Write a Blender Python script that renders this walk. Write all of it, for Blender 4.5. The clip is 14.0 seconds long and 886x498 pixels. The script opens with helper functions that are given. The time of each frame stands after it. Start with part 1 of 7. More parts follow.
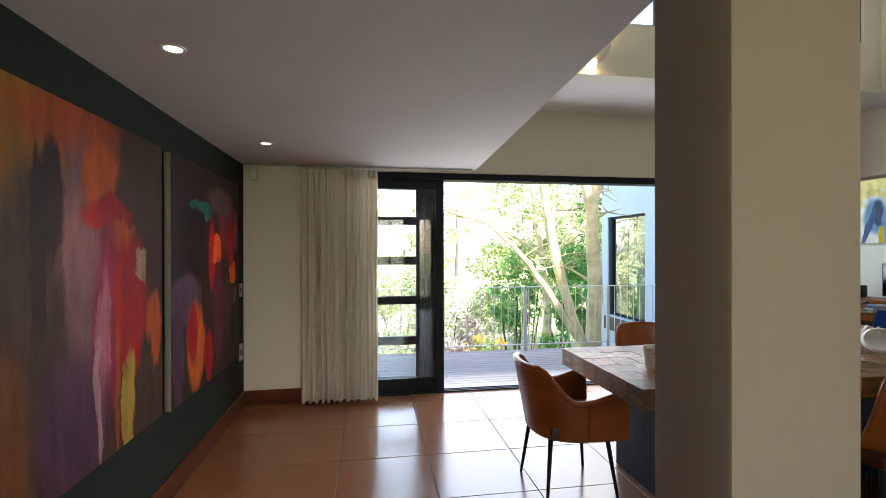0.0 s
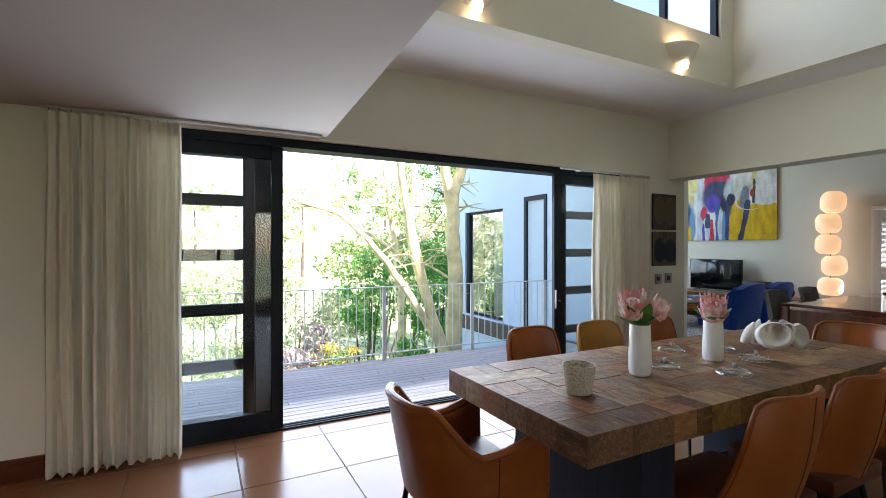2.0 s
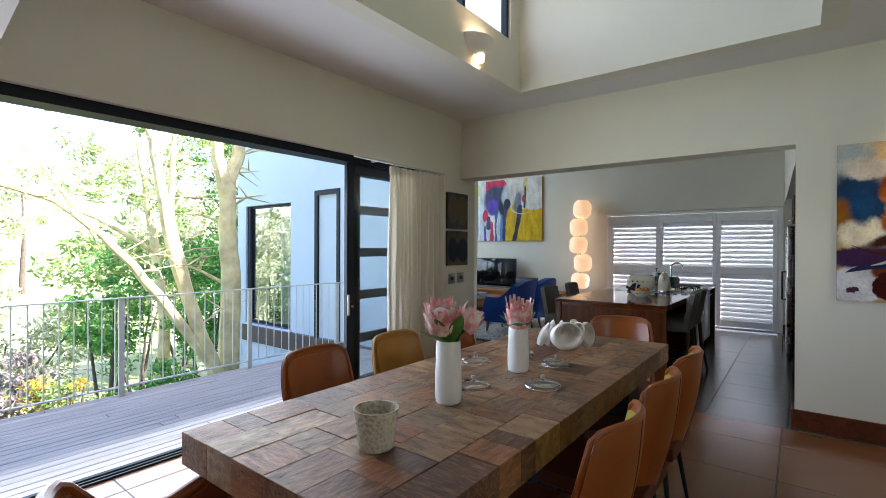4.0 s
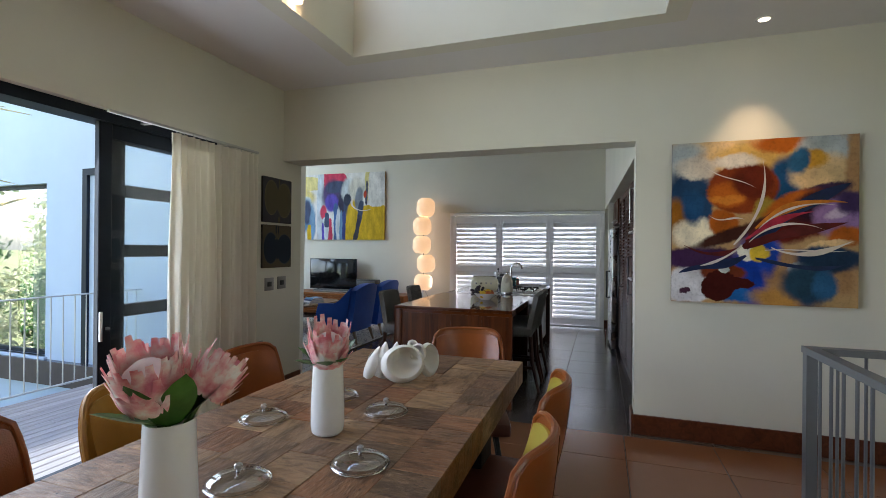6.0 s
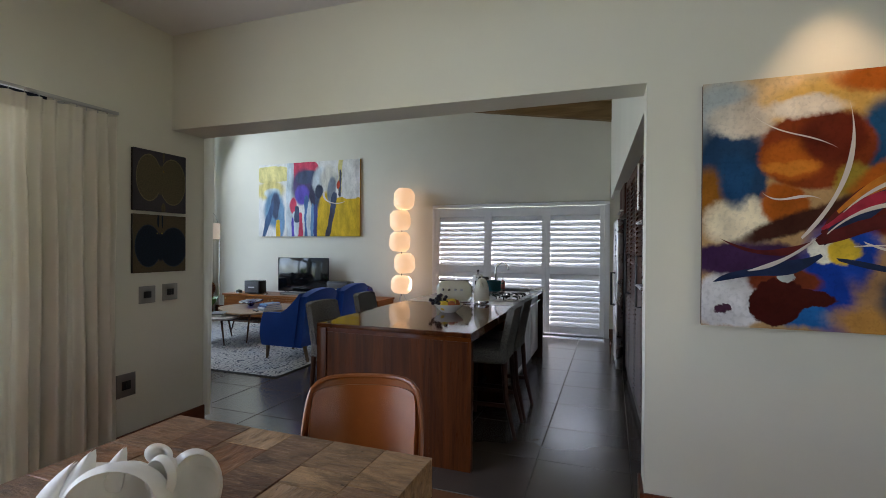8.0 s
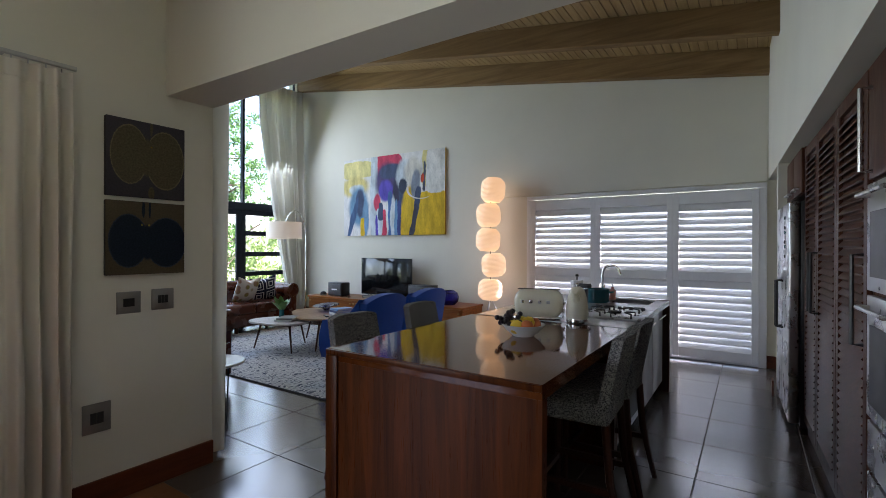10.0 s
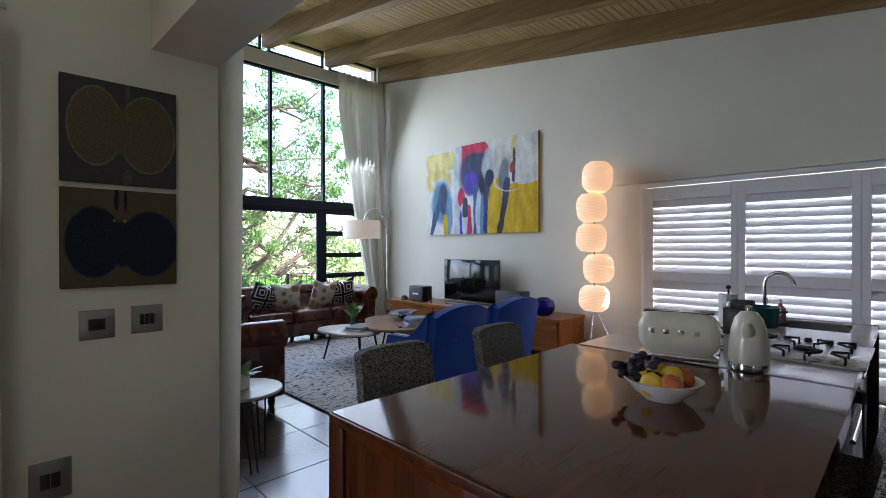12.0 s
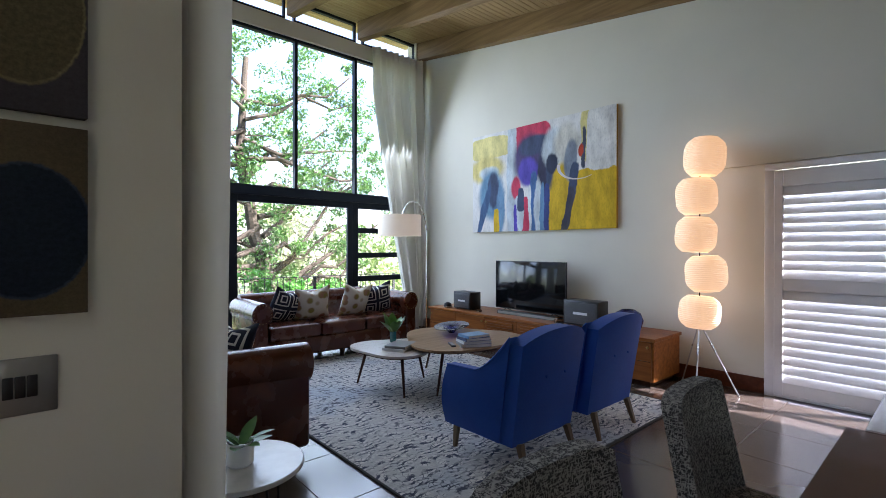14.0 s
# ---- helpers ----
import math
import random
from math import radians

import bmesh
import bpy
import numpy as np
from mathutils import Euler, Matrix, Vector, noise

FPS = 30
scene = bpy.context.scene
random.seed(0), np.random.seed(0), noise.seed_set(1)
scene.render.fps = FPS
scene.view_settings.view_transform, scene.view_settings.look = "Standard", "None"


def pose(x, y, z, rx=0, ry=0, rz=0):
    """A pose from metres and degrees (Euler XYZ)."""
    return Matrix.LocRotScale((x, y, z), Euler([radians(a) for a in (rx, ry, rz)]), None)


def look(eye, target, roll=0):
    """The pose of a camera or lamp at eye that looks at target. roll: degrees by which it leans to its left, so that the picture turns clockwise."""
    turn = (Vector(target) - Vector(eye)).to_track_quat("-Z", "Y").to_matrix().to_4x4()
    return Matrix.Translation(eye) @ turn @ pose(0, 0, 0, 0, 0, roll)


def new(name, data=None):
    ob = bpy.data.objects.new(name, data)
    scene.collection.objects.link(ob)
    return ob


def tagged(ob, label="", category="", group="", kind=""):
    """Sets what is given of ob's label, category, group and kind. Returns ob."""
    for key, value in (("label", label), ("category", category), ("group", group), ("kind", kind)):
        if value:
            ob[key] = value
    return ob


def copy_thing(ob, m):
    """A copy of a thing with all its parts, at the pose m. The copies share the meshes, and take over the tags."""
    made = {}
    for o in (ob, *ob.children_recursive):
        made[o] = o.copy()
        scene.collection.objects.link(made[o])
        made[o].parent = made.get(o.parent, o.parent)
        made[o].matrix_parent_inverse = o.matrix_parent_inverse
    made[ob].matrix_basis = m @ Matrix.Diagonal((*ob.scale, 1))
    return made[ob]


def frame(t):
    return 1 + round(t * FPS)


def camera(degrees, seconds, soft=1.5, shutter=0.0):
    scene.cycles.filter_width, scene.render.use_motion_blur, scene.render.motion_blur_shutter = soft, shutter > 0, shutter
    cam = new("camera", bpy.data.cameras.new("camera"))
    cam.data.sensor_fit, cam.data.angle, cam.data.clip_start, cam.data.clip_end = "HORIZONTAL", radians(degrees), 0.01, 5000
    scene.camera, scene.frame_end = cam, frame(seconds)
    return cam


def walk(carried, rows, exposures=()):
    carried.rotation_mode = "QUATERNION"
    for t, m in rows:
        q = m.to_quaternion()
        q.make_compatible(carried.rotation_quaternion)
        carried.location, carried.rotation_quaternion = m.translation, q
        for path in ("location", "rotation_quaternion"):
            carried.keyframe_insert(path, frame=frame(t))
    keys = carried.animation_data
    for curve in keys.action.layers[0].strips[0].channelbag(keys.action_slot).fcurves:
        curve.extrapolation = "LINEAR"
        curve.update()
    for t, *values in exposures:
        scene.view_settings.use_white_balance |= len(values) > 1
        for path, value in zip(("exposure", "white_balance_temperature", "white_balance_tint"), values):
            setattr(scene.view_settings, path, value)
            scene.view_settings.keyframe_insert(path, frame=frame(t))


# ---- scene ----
cam = camera(87.3, 14.0, 0.85)
PATH = [
    (0, (0.33, 0.158, 1.562), (0.646, 2.133, 1.559), -0.1),
    (0.5, (0.348, 0.429, 1.541), (0.783, 2.381, 1.536), -0.1),
    (1, (0.41, 0.722, 1.522), (1.002, 2.632, 1.517), -0.2),
    (1.5, (0.484, 0.969, 1.502), (1.228, 2.825, 1.497), -0.2),
    (2, (0.54, 1.17, 1.484), (1.465, 2.943, 1.48), -0.0),
    (2.5, (0.602, 1.32, 1.478), (1.698, 2.992, 1.473), 0.1),
    (3, (0.717, 1.454, 1.484), (2.0, 2.988, 1.474), 0.2),
    (3.5, (0.859, 1.501, 1.488), (2.299, 2.889, 1.479), 0.3),
    (4, (0.994, 1.658, 1.476), (2.579, 2.877, 1.472), 0.2),
    (4.2, (1.046, 1.705, 1.475), (2.678, 2.861, 1.47), 0.4),
    (6.3, (1.965, 1.955, 1.46), (3.865, 2.579, 1.46), 0.4),
    (6.5, (2.09, 1.922, 1.472), (3.989, 2.549, 1.469), 0.3),
    (7, (2.437, 1.878, 1.454), (4.337, 2.502, 1.456), 0.4),
    (7.2, (2.576, 1.857, 1.465), (4.475, 2.482, 1.463), 0.4),
    (9.3, (3.918, 1.935, 1.444), (5.687, 2.869, 1.441), 0.3),
    (9.5, (4.031, 1.967, 1.435), (5.771, 2.953, 1.432), 0.3),
    (10, (4.325, 2.055, 1.423), (5.993, 3.159, 1.419), 0.2),
    (10.5, (4.562, 2.129, 1.424), (6.159, 3.334, 1.419), 0.1),
    (11, (4.81, 2.206, 1.436), (6.334, 3.5, 1.428), 0.2),
    (11.5, (5.024, 2.351, 1.428), (6.486, 3.716, 1.42), -0.1),
    (12, (5.205, 2.566, 1.433), (6.612, 3.988, 1.426), -0.1),
    (12.5, (5.37, 2.775, 1.438), (6.731, 4.241, 1.431), -0.0),
    (13, (5.524, 3.083, 1.433), (6.864, 4.568, 1.429), -0.1),
    (13.5, (5.633, 3.359, 1.431), (6.967, 4.849, 1.426), -0.0),
    (14, (5.752, 3.654, 1.415), (7.079, 5.15, 1.41), 0.1),
]
walk(cam, [(t, look(eye, target, roll)) for t, eye, target, roll in PATH], [(0.0, 2.76, 6800, 18), (2.0, 2.72, 6500, 18), (4.0, 2.74, 6400, 18), (7.0, 2.72, 6500, 19), (9.5, 2.64, 6400, 22), (14.0, 2.69, 6200, 24)])

# ---- sky, sun and the light of the openings ----
world = bpy.data.worlds.new("sky")
scene.world = world
world.use_nodes = True
sky = world.node_tree.nodes.new("ShaderNodeTexSky")
sky.sky_type, sky.sun_disc = "NISHITA", False
sky.sun_elevation, sky.sun_rotation = radians(46), radians(150)
sky.dust_density, sky.air_density = 1.6, 1.0
world.node_tree.links.new(sky.outputs[0], world.node_tree.nodes["Background"].inputs[0])
world.node_tree.nodes["Background"].inputs[1].default_value = 0.15


def lamp(name, kind, m, energy, color=(1, 1, 1), **k):
    data = bpy.data.lights.new(name, kind)
    data.energy, data.color = energy, color
    for key, value in k.items():
        if key == "size_xy":
            data.shape, data.size, data.size_y = "RECTANGLE", value[0], value[1]
        elif key == "angle":
            data.angle = value
        elif key == "radius":
            data.shadow_soft_size = value
        elif key == "spot":
            data.spot_size, data.spot_blend = radians(value), 0.7
    ob = new(name, data)
    ob.matrix_basis = m
    return ob


SUN = 5.0
lamp("sun", "SUN", look((0, 0, 0), (-0.35, 0.6, -0.72)), SUN, (1.0, 0.95, 0.88), angle=radians(1.0))
DAY = (0.8, 0.92, 1.0)
lamp("sliding_door_daylight", "AREA", look((2.5, 5.45, 1.25), (2.5, 2.2, 0.0)), 20, DAY, size_xy=(4.6, 2.1))
lamp("lounge_window_daylight", "AREA", look((8.6, 10.5, 2.3), (8.6, 6.5, 0.0)), 35, (0.7, 0.87, 1.0), size_xy=(4.2, 4.2))
lamp("lantern_daylight", "AREA", look((3.3, 4.15, 3.9), (3.3, 2.0, 3.3)), 2, DAY, size_xy=(3.6, 0.7))
lamp("shutter_daylight", "AREA", look((12.0, 3.42, 2.2), (10.6, 3.42, 0.6)), 44, DAY, size_xy=(3.0, 2.0))
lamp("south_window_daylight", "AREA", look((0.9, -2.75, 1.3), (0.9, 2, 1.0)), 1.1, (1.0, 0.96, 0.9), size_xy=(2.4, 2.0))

# ---- mesh helpers ----
def part(name, bm, material, parent=None, label="", smooth=35):
    me = bpy.data.meshes.new(name)
    bmesh.ops.recalc_face_normals(bm, faces=bm.faces)
    bm.to_mesh(me)
    bm.free()
    if smooth:
        me.shade_smooth()
        me.set_sharp_from_angle(angle=radians(smooth))
    me.materials.append(material)
    ob = new(name, me)
    if parent is not None:
        ob.parent = parent
    if label:
        tagged(ob, label=label)
    return ob


def thing(name, m, label, category, group=""):
    ob = new(name)
    ob.empty_display_size = 0.1
    ob.matrix_basis = m
    return tagged(ob, label=label, category=category, group=group)


def box(bm, x0, x1, y0, y1, z0, z1, bevel=0.0, seg=2):
    """A box, with rounded edges where bevel is given."""
    vs = [bm.verts.new(p) for p in ((x0, y0, z0), (x1, y0, z0), (x1, y1, z0), (x0, y1, z0), (x0, y0, z1), (x1, y0, z1), (x1, y1, z1), (x0, y1, z1))]
    fs = [bm.faces.new([vs[i] for i in f]) for f in ((3, 2, 1, 0), (4, 5, 6, 7), (0, 1, 5, 4), (1, 2, 6, 5), (2, 3, 7, 6), (3, 0, 4, 7))]
    if bevel:
        es = list({e for f in fs for e in f.edges})
        bmesh.ops.bevel(bm, geom=es, offset=bevel, segments=seg, profile=0.5, affect="EDGES", clamp_overlap=True)
    return vs


def bx(*a, **k):
    bm = bmesh.new()
    box(bm, *a, **k)
    return bm


def prism(points, z0, z1):
    bm = bmesh.new()
    lo = [bm.verts.new((x, y, z0)) for x, y in points]
    hi = [bm.verts.new((x, y, z1)) for x, y in points]
    n = len(points)
    bm.faces.new(lo[::-1])
    bm.faces.new(hi)
    for i in range(n):
        bm.faces.new((lo[i], lo[(i + 1) % n], hi[(i + 1) % n], hi[i]))
    return bm


def lathe(profile, seg=32, bm=None, at=(0, 0, 0), squash=1.0):
    """A turned shape from (radius, height) pairs."""
    bm = bm or bmesh.new()
    rings = []
    for r, z in profile:
        if r < 1e-5:
            rings.append([bm.verts.new((at[0], at[1], at[2] + z))])
        else:
            rings.append([bm.verts.new((at[0] + r * math.cos(a), at[1] + squash * r * math.sin(a), at[2] + z)) for a in (2 * math.pi * i / seg for i in range(seg))])
    for a, b in zip(rings, rings[1:]):
        for i in range(seg):
            j = (i + 1) % seg
            q = [a[i % len(a)], a[j % len(a)], b[j % len(b)], b[i % len(b)]]
            q = list(dict.fromkeys(q))
            if len(q) > 2:
                bm.faces.new(q)
    return bm


def tube(points, radii, seg=8, bm=None):
    """A round bar along points; radii is one number or one for each point."""
    bm = bm or bmesh.new()
    pts = [Vector(p) for p in points]
    if not isinstance(radii, (list, tuple)):
        radii = [radii] * len(pts)
    rings, ref = [], None
    for i, p in enumerate(pts):
        d = (pts[min(i + 1, len(pts) - 1)] - pts[max(i - 1, 0)]).normalized()
        if ref is None:
            ref = d.orthogonal().normalized()
        ref = (ref - d * ref.dot(d)).normalized()
        side = d.cross(ref)
        rings.append([bm.verts.new(p + radii[i] * (math.cos(a) * ref + math.sin(a) * side)) for a in (2 * math.pi * k / seg for k in range(seg))])
    for a, b in zip(rings, rings[1:]):
        for k in range(seg):
            bm.faces.new((a[k], a[(k + 1) % seg], b[(k + 1) % seg], b[k]))
    bm.faces.new(rings[0][::-1])
    bm.faces.new(rings[-1])
    return bm


def sheet(fn, nu, nv, bm=None):
    """A grid of fn(u, v), u and v from 0 to 1."""
    bm = bm or bmesh.new()
    g = [[bm.verts.new(fn(i / nu, j / nv)) for j in range(nv + 1)] for i in range(nu + 1)]
    for i in range(nu):
        for j in range(nv):
            bm.faces.new((g[i][j], g[i + 1][j], g[i + 1][j + 1], g[i][j + 1]))
    return bm


def slab(fa, fb, nu, nv, bm=None):
    """A closed shell between the surfaces fa and fb."""
    bm = bm or bmesh.new()
    g = [[[bm.verts.new(f(i / nu, j / nv)) for j in range(nv + 1)] for i in range(nu + 1)] for f in (fa, fb)]
    for s in (0, 1):
        for i in range(nu):
            for j in range(nv):
                bm.faces.new((g[s][i][j], g[s][i + 1][j], g[s][i + 1][j + 1], g[s][i][j + 1]))
    for i in range(nu):
        for j in (0, nv):
            bm.faces.new((g[0][i][j], g[0][i + 1][j], g[1][i + 1][j], g[1][i][j]))
    for j in range(nv):
        for i in (0, nu):
            bm.faces.new((g[0][i][j], g[0][i][j + 1], g[1][i][j + 1], g[1][i][j]))
    return bm


def pad(x0, x1, y0, y1, z0, z1, puff=0.03, n=10, edge=0.25):
    """A stuffed cushion: a box with swollen, rounded faces."""
    bm = bmesh.new()
    bmesh.ops.create_cube(bm, size=2.0)
    bmesh.ops.subdivide_edges(bm, edges=list(bm.edges), cuts=n - 1, use_grid_fill=True)
    c = Vector(((x0 + x1) / 2, (y0 + y1) / 2, (z0 + z1) / 2))
    h = Vector(((x1 - x0) / 2, (y1 - y0) / 2, (z1 - z0) / 2))
    r = min(h) * edge * 2
    for v in bm.verts:
        p = Vector((v.co.x * h.x, v.co.y * h.y, v.co.z * h.z))
        q = Vector([max(-(h[i] - r), min(h[i] - r, p[i])) for i in range(3)])
        d = p - q
        if d.length > 1e-6:
            d = d.normalized() * r
        m = (1 - v.co.x ** 2) * (1 - v.co.y ** 2) if abs(v.co.z) > 0.99 else 0
        v.co = c + q + d + Vector((0, 0, math.copysign(m * puff, p.z) if m else 0))
    return bm


# ---- materials ----
class Mat:
    """A node material with short calls for nodes and links."""

    def __init__(self, name, rough=0.6, metal=0.0, color=(0.5, 0.5, 0.5)):
        self.m = bpy.data.materials.new(name)
        self.m.use_nodes = True
        self.t = self.m.node_tree
        self.b = self.t.nodes["Principled BSDF"]
        self.b.inputs["Roughness"].default_value = rough
        self.b.inputs["Metallic"].default_value = metal
        self.b.inputs["Base Color"].default_value = (*color, 1)
        self.b.inputs["Specular IOR Level"].default_value = 0.5 if rough < 0.5 else 0.25
        self.m.diffuse_color = (*color, 1)

    def n(self, kind, **ins):
        node = self.t.nodes.new("ShaderNode" + kind)
        for k, v in ins.items():
            k = k.replace("_", " ")
            if hasattr(v, "is_output"):
                self.t.links.new(v, node.inputs[k])
            else:
                node.inputs[k].default_value = v
        return node

    def link(self, a, b):
        self.t.links.new(a, b)

    def coords(self, scale=(1, 1, 1), which="Object", rot=(0, 0, 0)):
        mp = self.n("Mapping", Scale=scale, Rotation=rot)
        self.link(self.t.nodes.new("ShaderNodeTexCoord").outputs[which], mp.inputs["Vector"])
        return mp.outputs[0]

    def noise(self, scale, vec=None, detail=4.0, rough=0.55, distort=0.0):
        k = dict(Scale=scale, Detail=detail, Roughness=rough, Distortion=distort)
        if vec is not None:
            k["Vector"] = vec
        else:
            k["Vector"] = self.coords()
        return self.n("TexNoise", **k).outputs["Fac"]

    def ramp(self, fac, *stops):
        r = self.n("ValToRGB", Fac=fac)
        e = r.color_ramp.elements
        while len(e) < len(stops):
            e.new(0.5)
        for el, (p, c) in zip(e, stops):
            el.position, el.color = p, (*c, 1) if len(c) == 3 else c
        return r.outputs[0]

    def mix(self, fac, a, b, mode="MIX"):
        node = self.t.nodes.new("ShaderNodeMix")
        node.data_type, node.blend_type = "RGBA", mode
        for s, v in ((node.inputs[0], fac), (node.inputs[6], a), (node.inputs[7], b)):
            if hasattr(v, "is_output"):
                self.link(v, s)
            else:
                s.default_value = v if isinstance(v, (int, float)) else (*v, 1)
        return node.outputs[2]

    def math(self, op, a, b=0.0, c=0.0):
        node = self.t.nodes.new("ShaderNodeMath")
        node.operation = op
        for s, v in zip(node.inputs, (a, b, c)):
            if hasattr(v, "is_output"):
                self.link(v, s)
            else:
                s.default_value = v
        return node.outputs[0]

    def color(self, c):
        self.link(c, self.b.inputs["Base Color"])
        return self

    def rough(self, c):
        self.link(c, self.b.inputs["Roughness"])
        return self

    def bump(self, h, strength=0.3, dist=0.01):
        self.link(self.n("Bump", Height=h, Strength=strength, Distance=dist).outputs[0], self.b.inputs["Normal"])
        return self

    def random(self):
        return self.t.nodes.new("ShaderNodeObjectInfo").outputs["Random"]


def tint(c, k):
    return tuple(min(1.0, v * k) for v in c)


def plain(name, color, rough=0.5, metal=0.0, vary=0.12, scale=6.0, grain=120.0, bump=0.08):
    """Paint, plastic, metal or stone with blotches and a fine grain."""
    m = Mat(name, rough, metal, color)
    big, fine = m.noise(scale), m.noise(grain, detail=2)
    c = m.ramp(big, (0.3, tint(color, 1 - vary)), (0.7, tint(color, 1 + vary * 0.6)))
    m.color(m.mix(m.math("MULTIPLY", fine, 0.12), c, tint(color, 0.75)))
    m.rough(m.math("ADD", m.math("MULTIPLY", big, 0.12), rough - 0.06))
    return m.bump(fine, bump, 0.002).m


def wood(name, dark, light, axis="x", rough=0.35, scale=1.0, vary=True, bump=0.12):
    """Timber with grain along an axis of the object."""
    m = Mat(name, rough, 0, light)
    s = {"x": (0.6, 9, 9), "y": (9, 0.6, 9), "z": (9, 9, 0.6)}[axis]
    v = m.coords(tuple(a * scale for a in s))
    if vary:
        off = m.n("VectorMath", Vector=v)
        off.operation = "ADD"
        comb = m.n("CombineXYZ", X=m.math("MULTIPLY", m.random(), 37.0), Y=m.math("MULTIPLY", m.random(), 17.0), Z=m.math("MULTIPLY", m.random(), 23.0))
        m.link(comb.outputs[0], off.inputs[1])
        v = off.outputs[0]
    m.b.inputs["Specular IOR Level"].default_value = 0.22
    g = m.noise(2.2, v, 6, 0.62, 0.7)
    fine = m.noise(14, v, 3, 0.6)
    c = m.ramp(g, (0.28, dark), (0.5, tuple((a + b) / 2 for a, b in zip(dark, light))), (0.72, light))
    c = m.mix(m.math("MULTIPLY", fine, 0.35), c, tint(dark, 0.8))
    if vary:
        c = m.mix(m.math("MULTIPLY", m.random(), 0.45), c, tint(dark, 1.1))
    m.color(c)
    m.rough(m.math("ADD", m.math("MULTIPLY", fine, 0.2), rough - 0.1))
    return m.bump(fine, bump, 0.003).m


def fabric(name, a, b, scale=160.0, rough=0.9, sheen=0.0, bump=0.4, weave=True):
    """Woven cloth: two crossed sets of threads in two tones."""
    m = Mat(name, rough, 0, a)
    w1 = m.n("TexWave", Vector=m.coords(), Scale=scale, Distortion=2.0, Detail=2.0)
    w1.bands_direction = "X"
    w2 = m.n("TexWave", Vector=m.coords(), Scale=scale, Distortion=2.0, Detail=2.0)
    w2.bands_direction = "Z"
    f = m.math("MULTIPLY", w1.outputs["Fac"], w2.outputs["Fac"])
    blot = m.noise(4.0)
    c = m.mix(f if weave else blot, a, b)
    m.color(m.mix(m.math("MULTIPLY", blot, 0.3), c, tint(a, 0.8)))
    m.b.inputs["Sheen Weight"].default_value = sheen
    return m.bump(m.math("ADD", f, m.noise(40.0)), bump, 0.002).m


def leather(name, color, worn, rough=0.38):
    m = Mat(name, rough, 0, color)
    big = m.noise(5.0, detail=5)
    cell = m.n("TexVoronoi", Vector=m.coords(), Scale=220.0).outputs["Distance"]
    m.color(m.ramp(big, (0.3, tint(color, 0.8)), (0.55, color), (0.8, worn)))
    m.rough(m.math("ADD", m.math("MULTIPLY", big, 0.25), rough - 0.12))
    return m.bump(m.math("ADD", m.math("MULTIPLY", cell, 0.5), big), 0.18, 0.004).m


def glass(name, color=(1, 1, 1), rough=0.0, alpha=None):
    m = Mat(name, rough, 0, color)
    m.b.inputs["Transmission Weight"].default_value = 1.0
    m.b.inputs["IOR"].default_value = 1.45
    return m.m


def pane_glass(name, tone=(0.97, 0.985, 0.985), mirror=0.03):
    """Thin window glass: clear, with a weak mirror."""
    m = bpy.data.materials.new(name)
    m.use_nodes = True
    t = m.node_tree
    t.nodes.clear()
    out = t.nodes.new("ShaderNodeOutputMaterial")
    mixer = t.nodes.new("ShaderNodeMixShader")
    tr, gl, lw = t.nodes.new("ShaderNodeBsdfTransparent"), t.nodes.new("ShaderNodeBsdfGlossy"), t.nodes.new("ShaderNodeLayerWeight")
    power, scale = t.nodes.new("ShaderNodeMath"), t.nodes.new("ShaderNodeMath")
    power.operation, scale.operation = "POWER", "MULTIPLY_ADD"
    tr.inputs["Color"].default_value = (*tone, 1)
    gl.inputs["Roughness"].default_value = 0.01
    power.inputs[1].default_value = 5.0
    scale.inputs[1].default_value, scale.inputs[2].default_value = 0.5, mirror
    t.links.new(lw.outputs["Facing"], power.inputs[0])
    t.links.new(power.outputs[0], scale.inputs[0])
    t.links.new(scale.outputs[0], mixer.inputs[0])
    t.links.new(tr.outputs[0], mixer.inputs[1])
    t.links.new(gl.outputs[0], mixer.inputs[2])
    t.links.new(mixer.outputs[0], out.inputs[0])
    return m


def glow(name, color, strength, base=(0.8, 0.8, 0.8)):
    m = Mat(name, 0.6, 0, base)
    m.b.inputs["Emission Color"].default_value = (*color, 1)
    m.b.inputs["Emission Strength"].default_value = strength
    return m


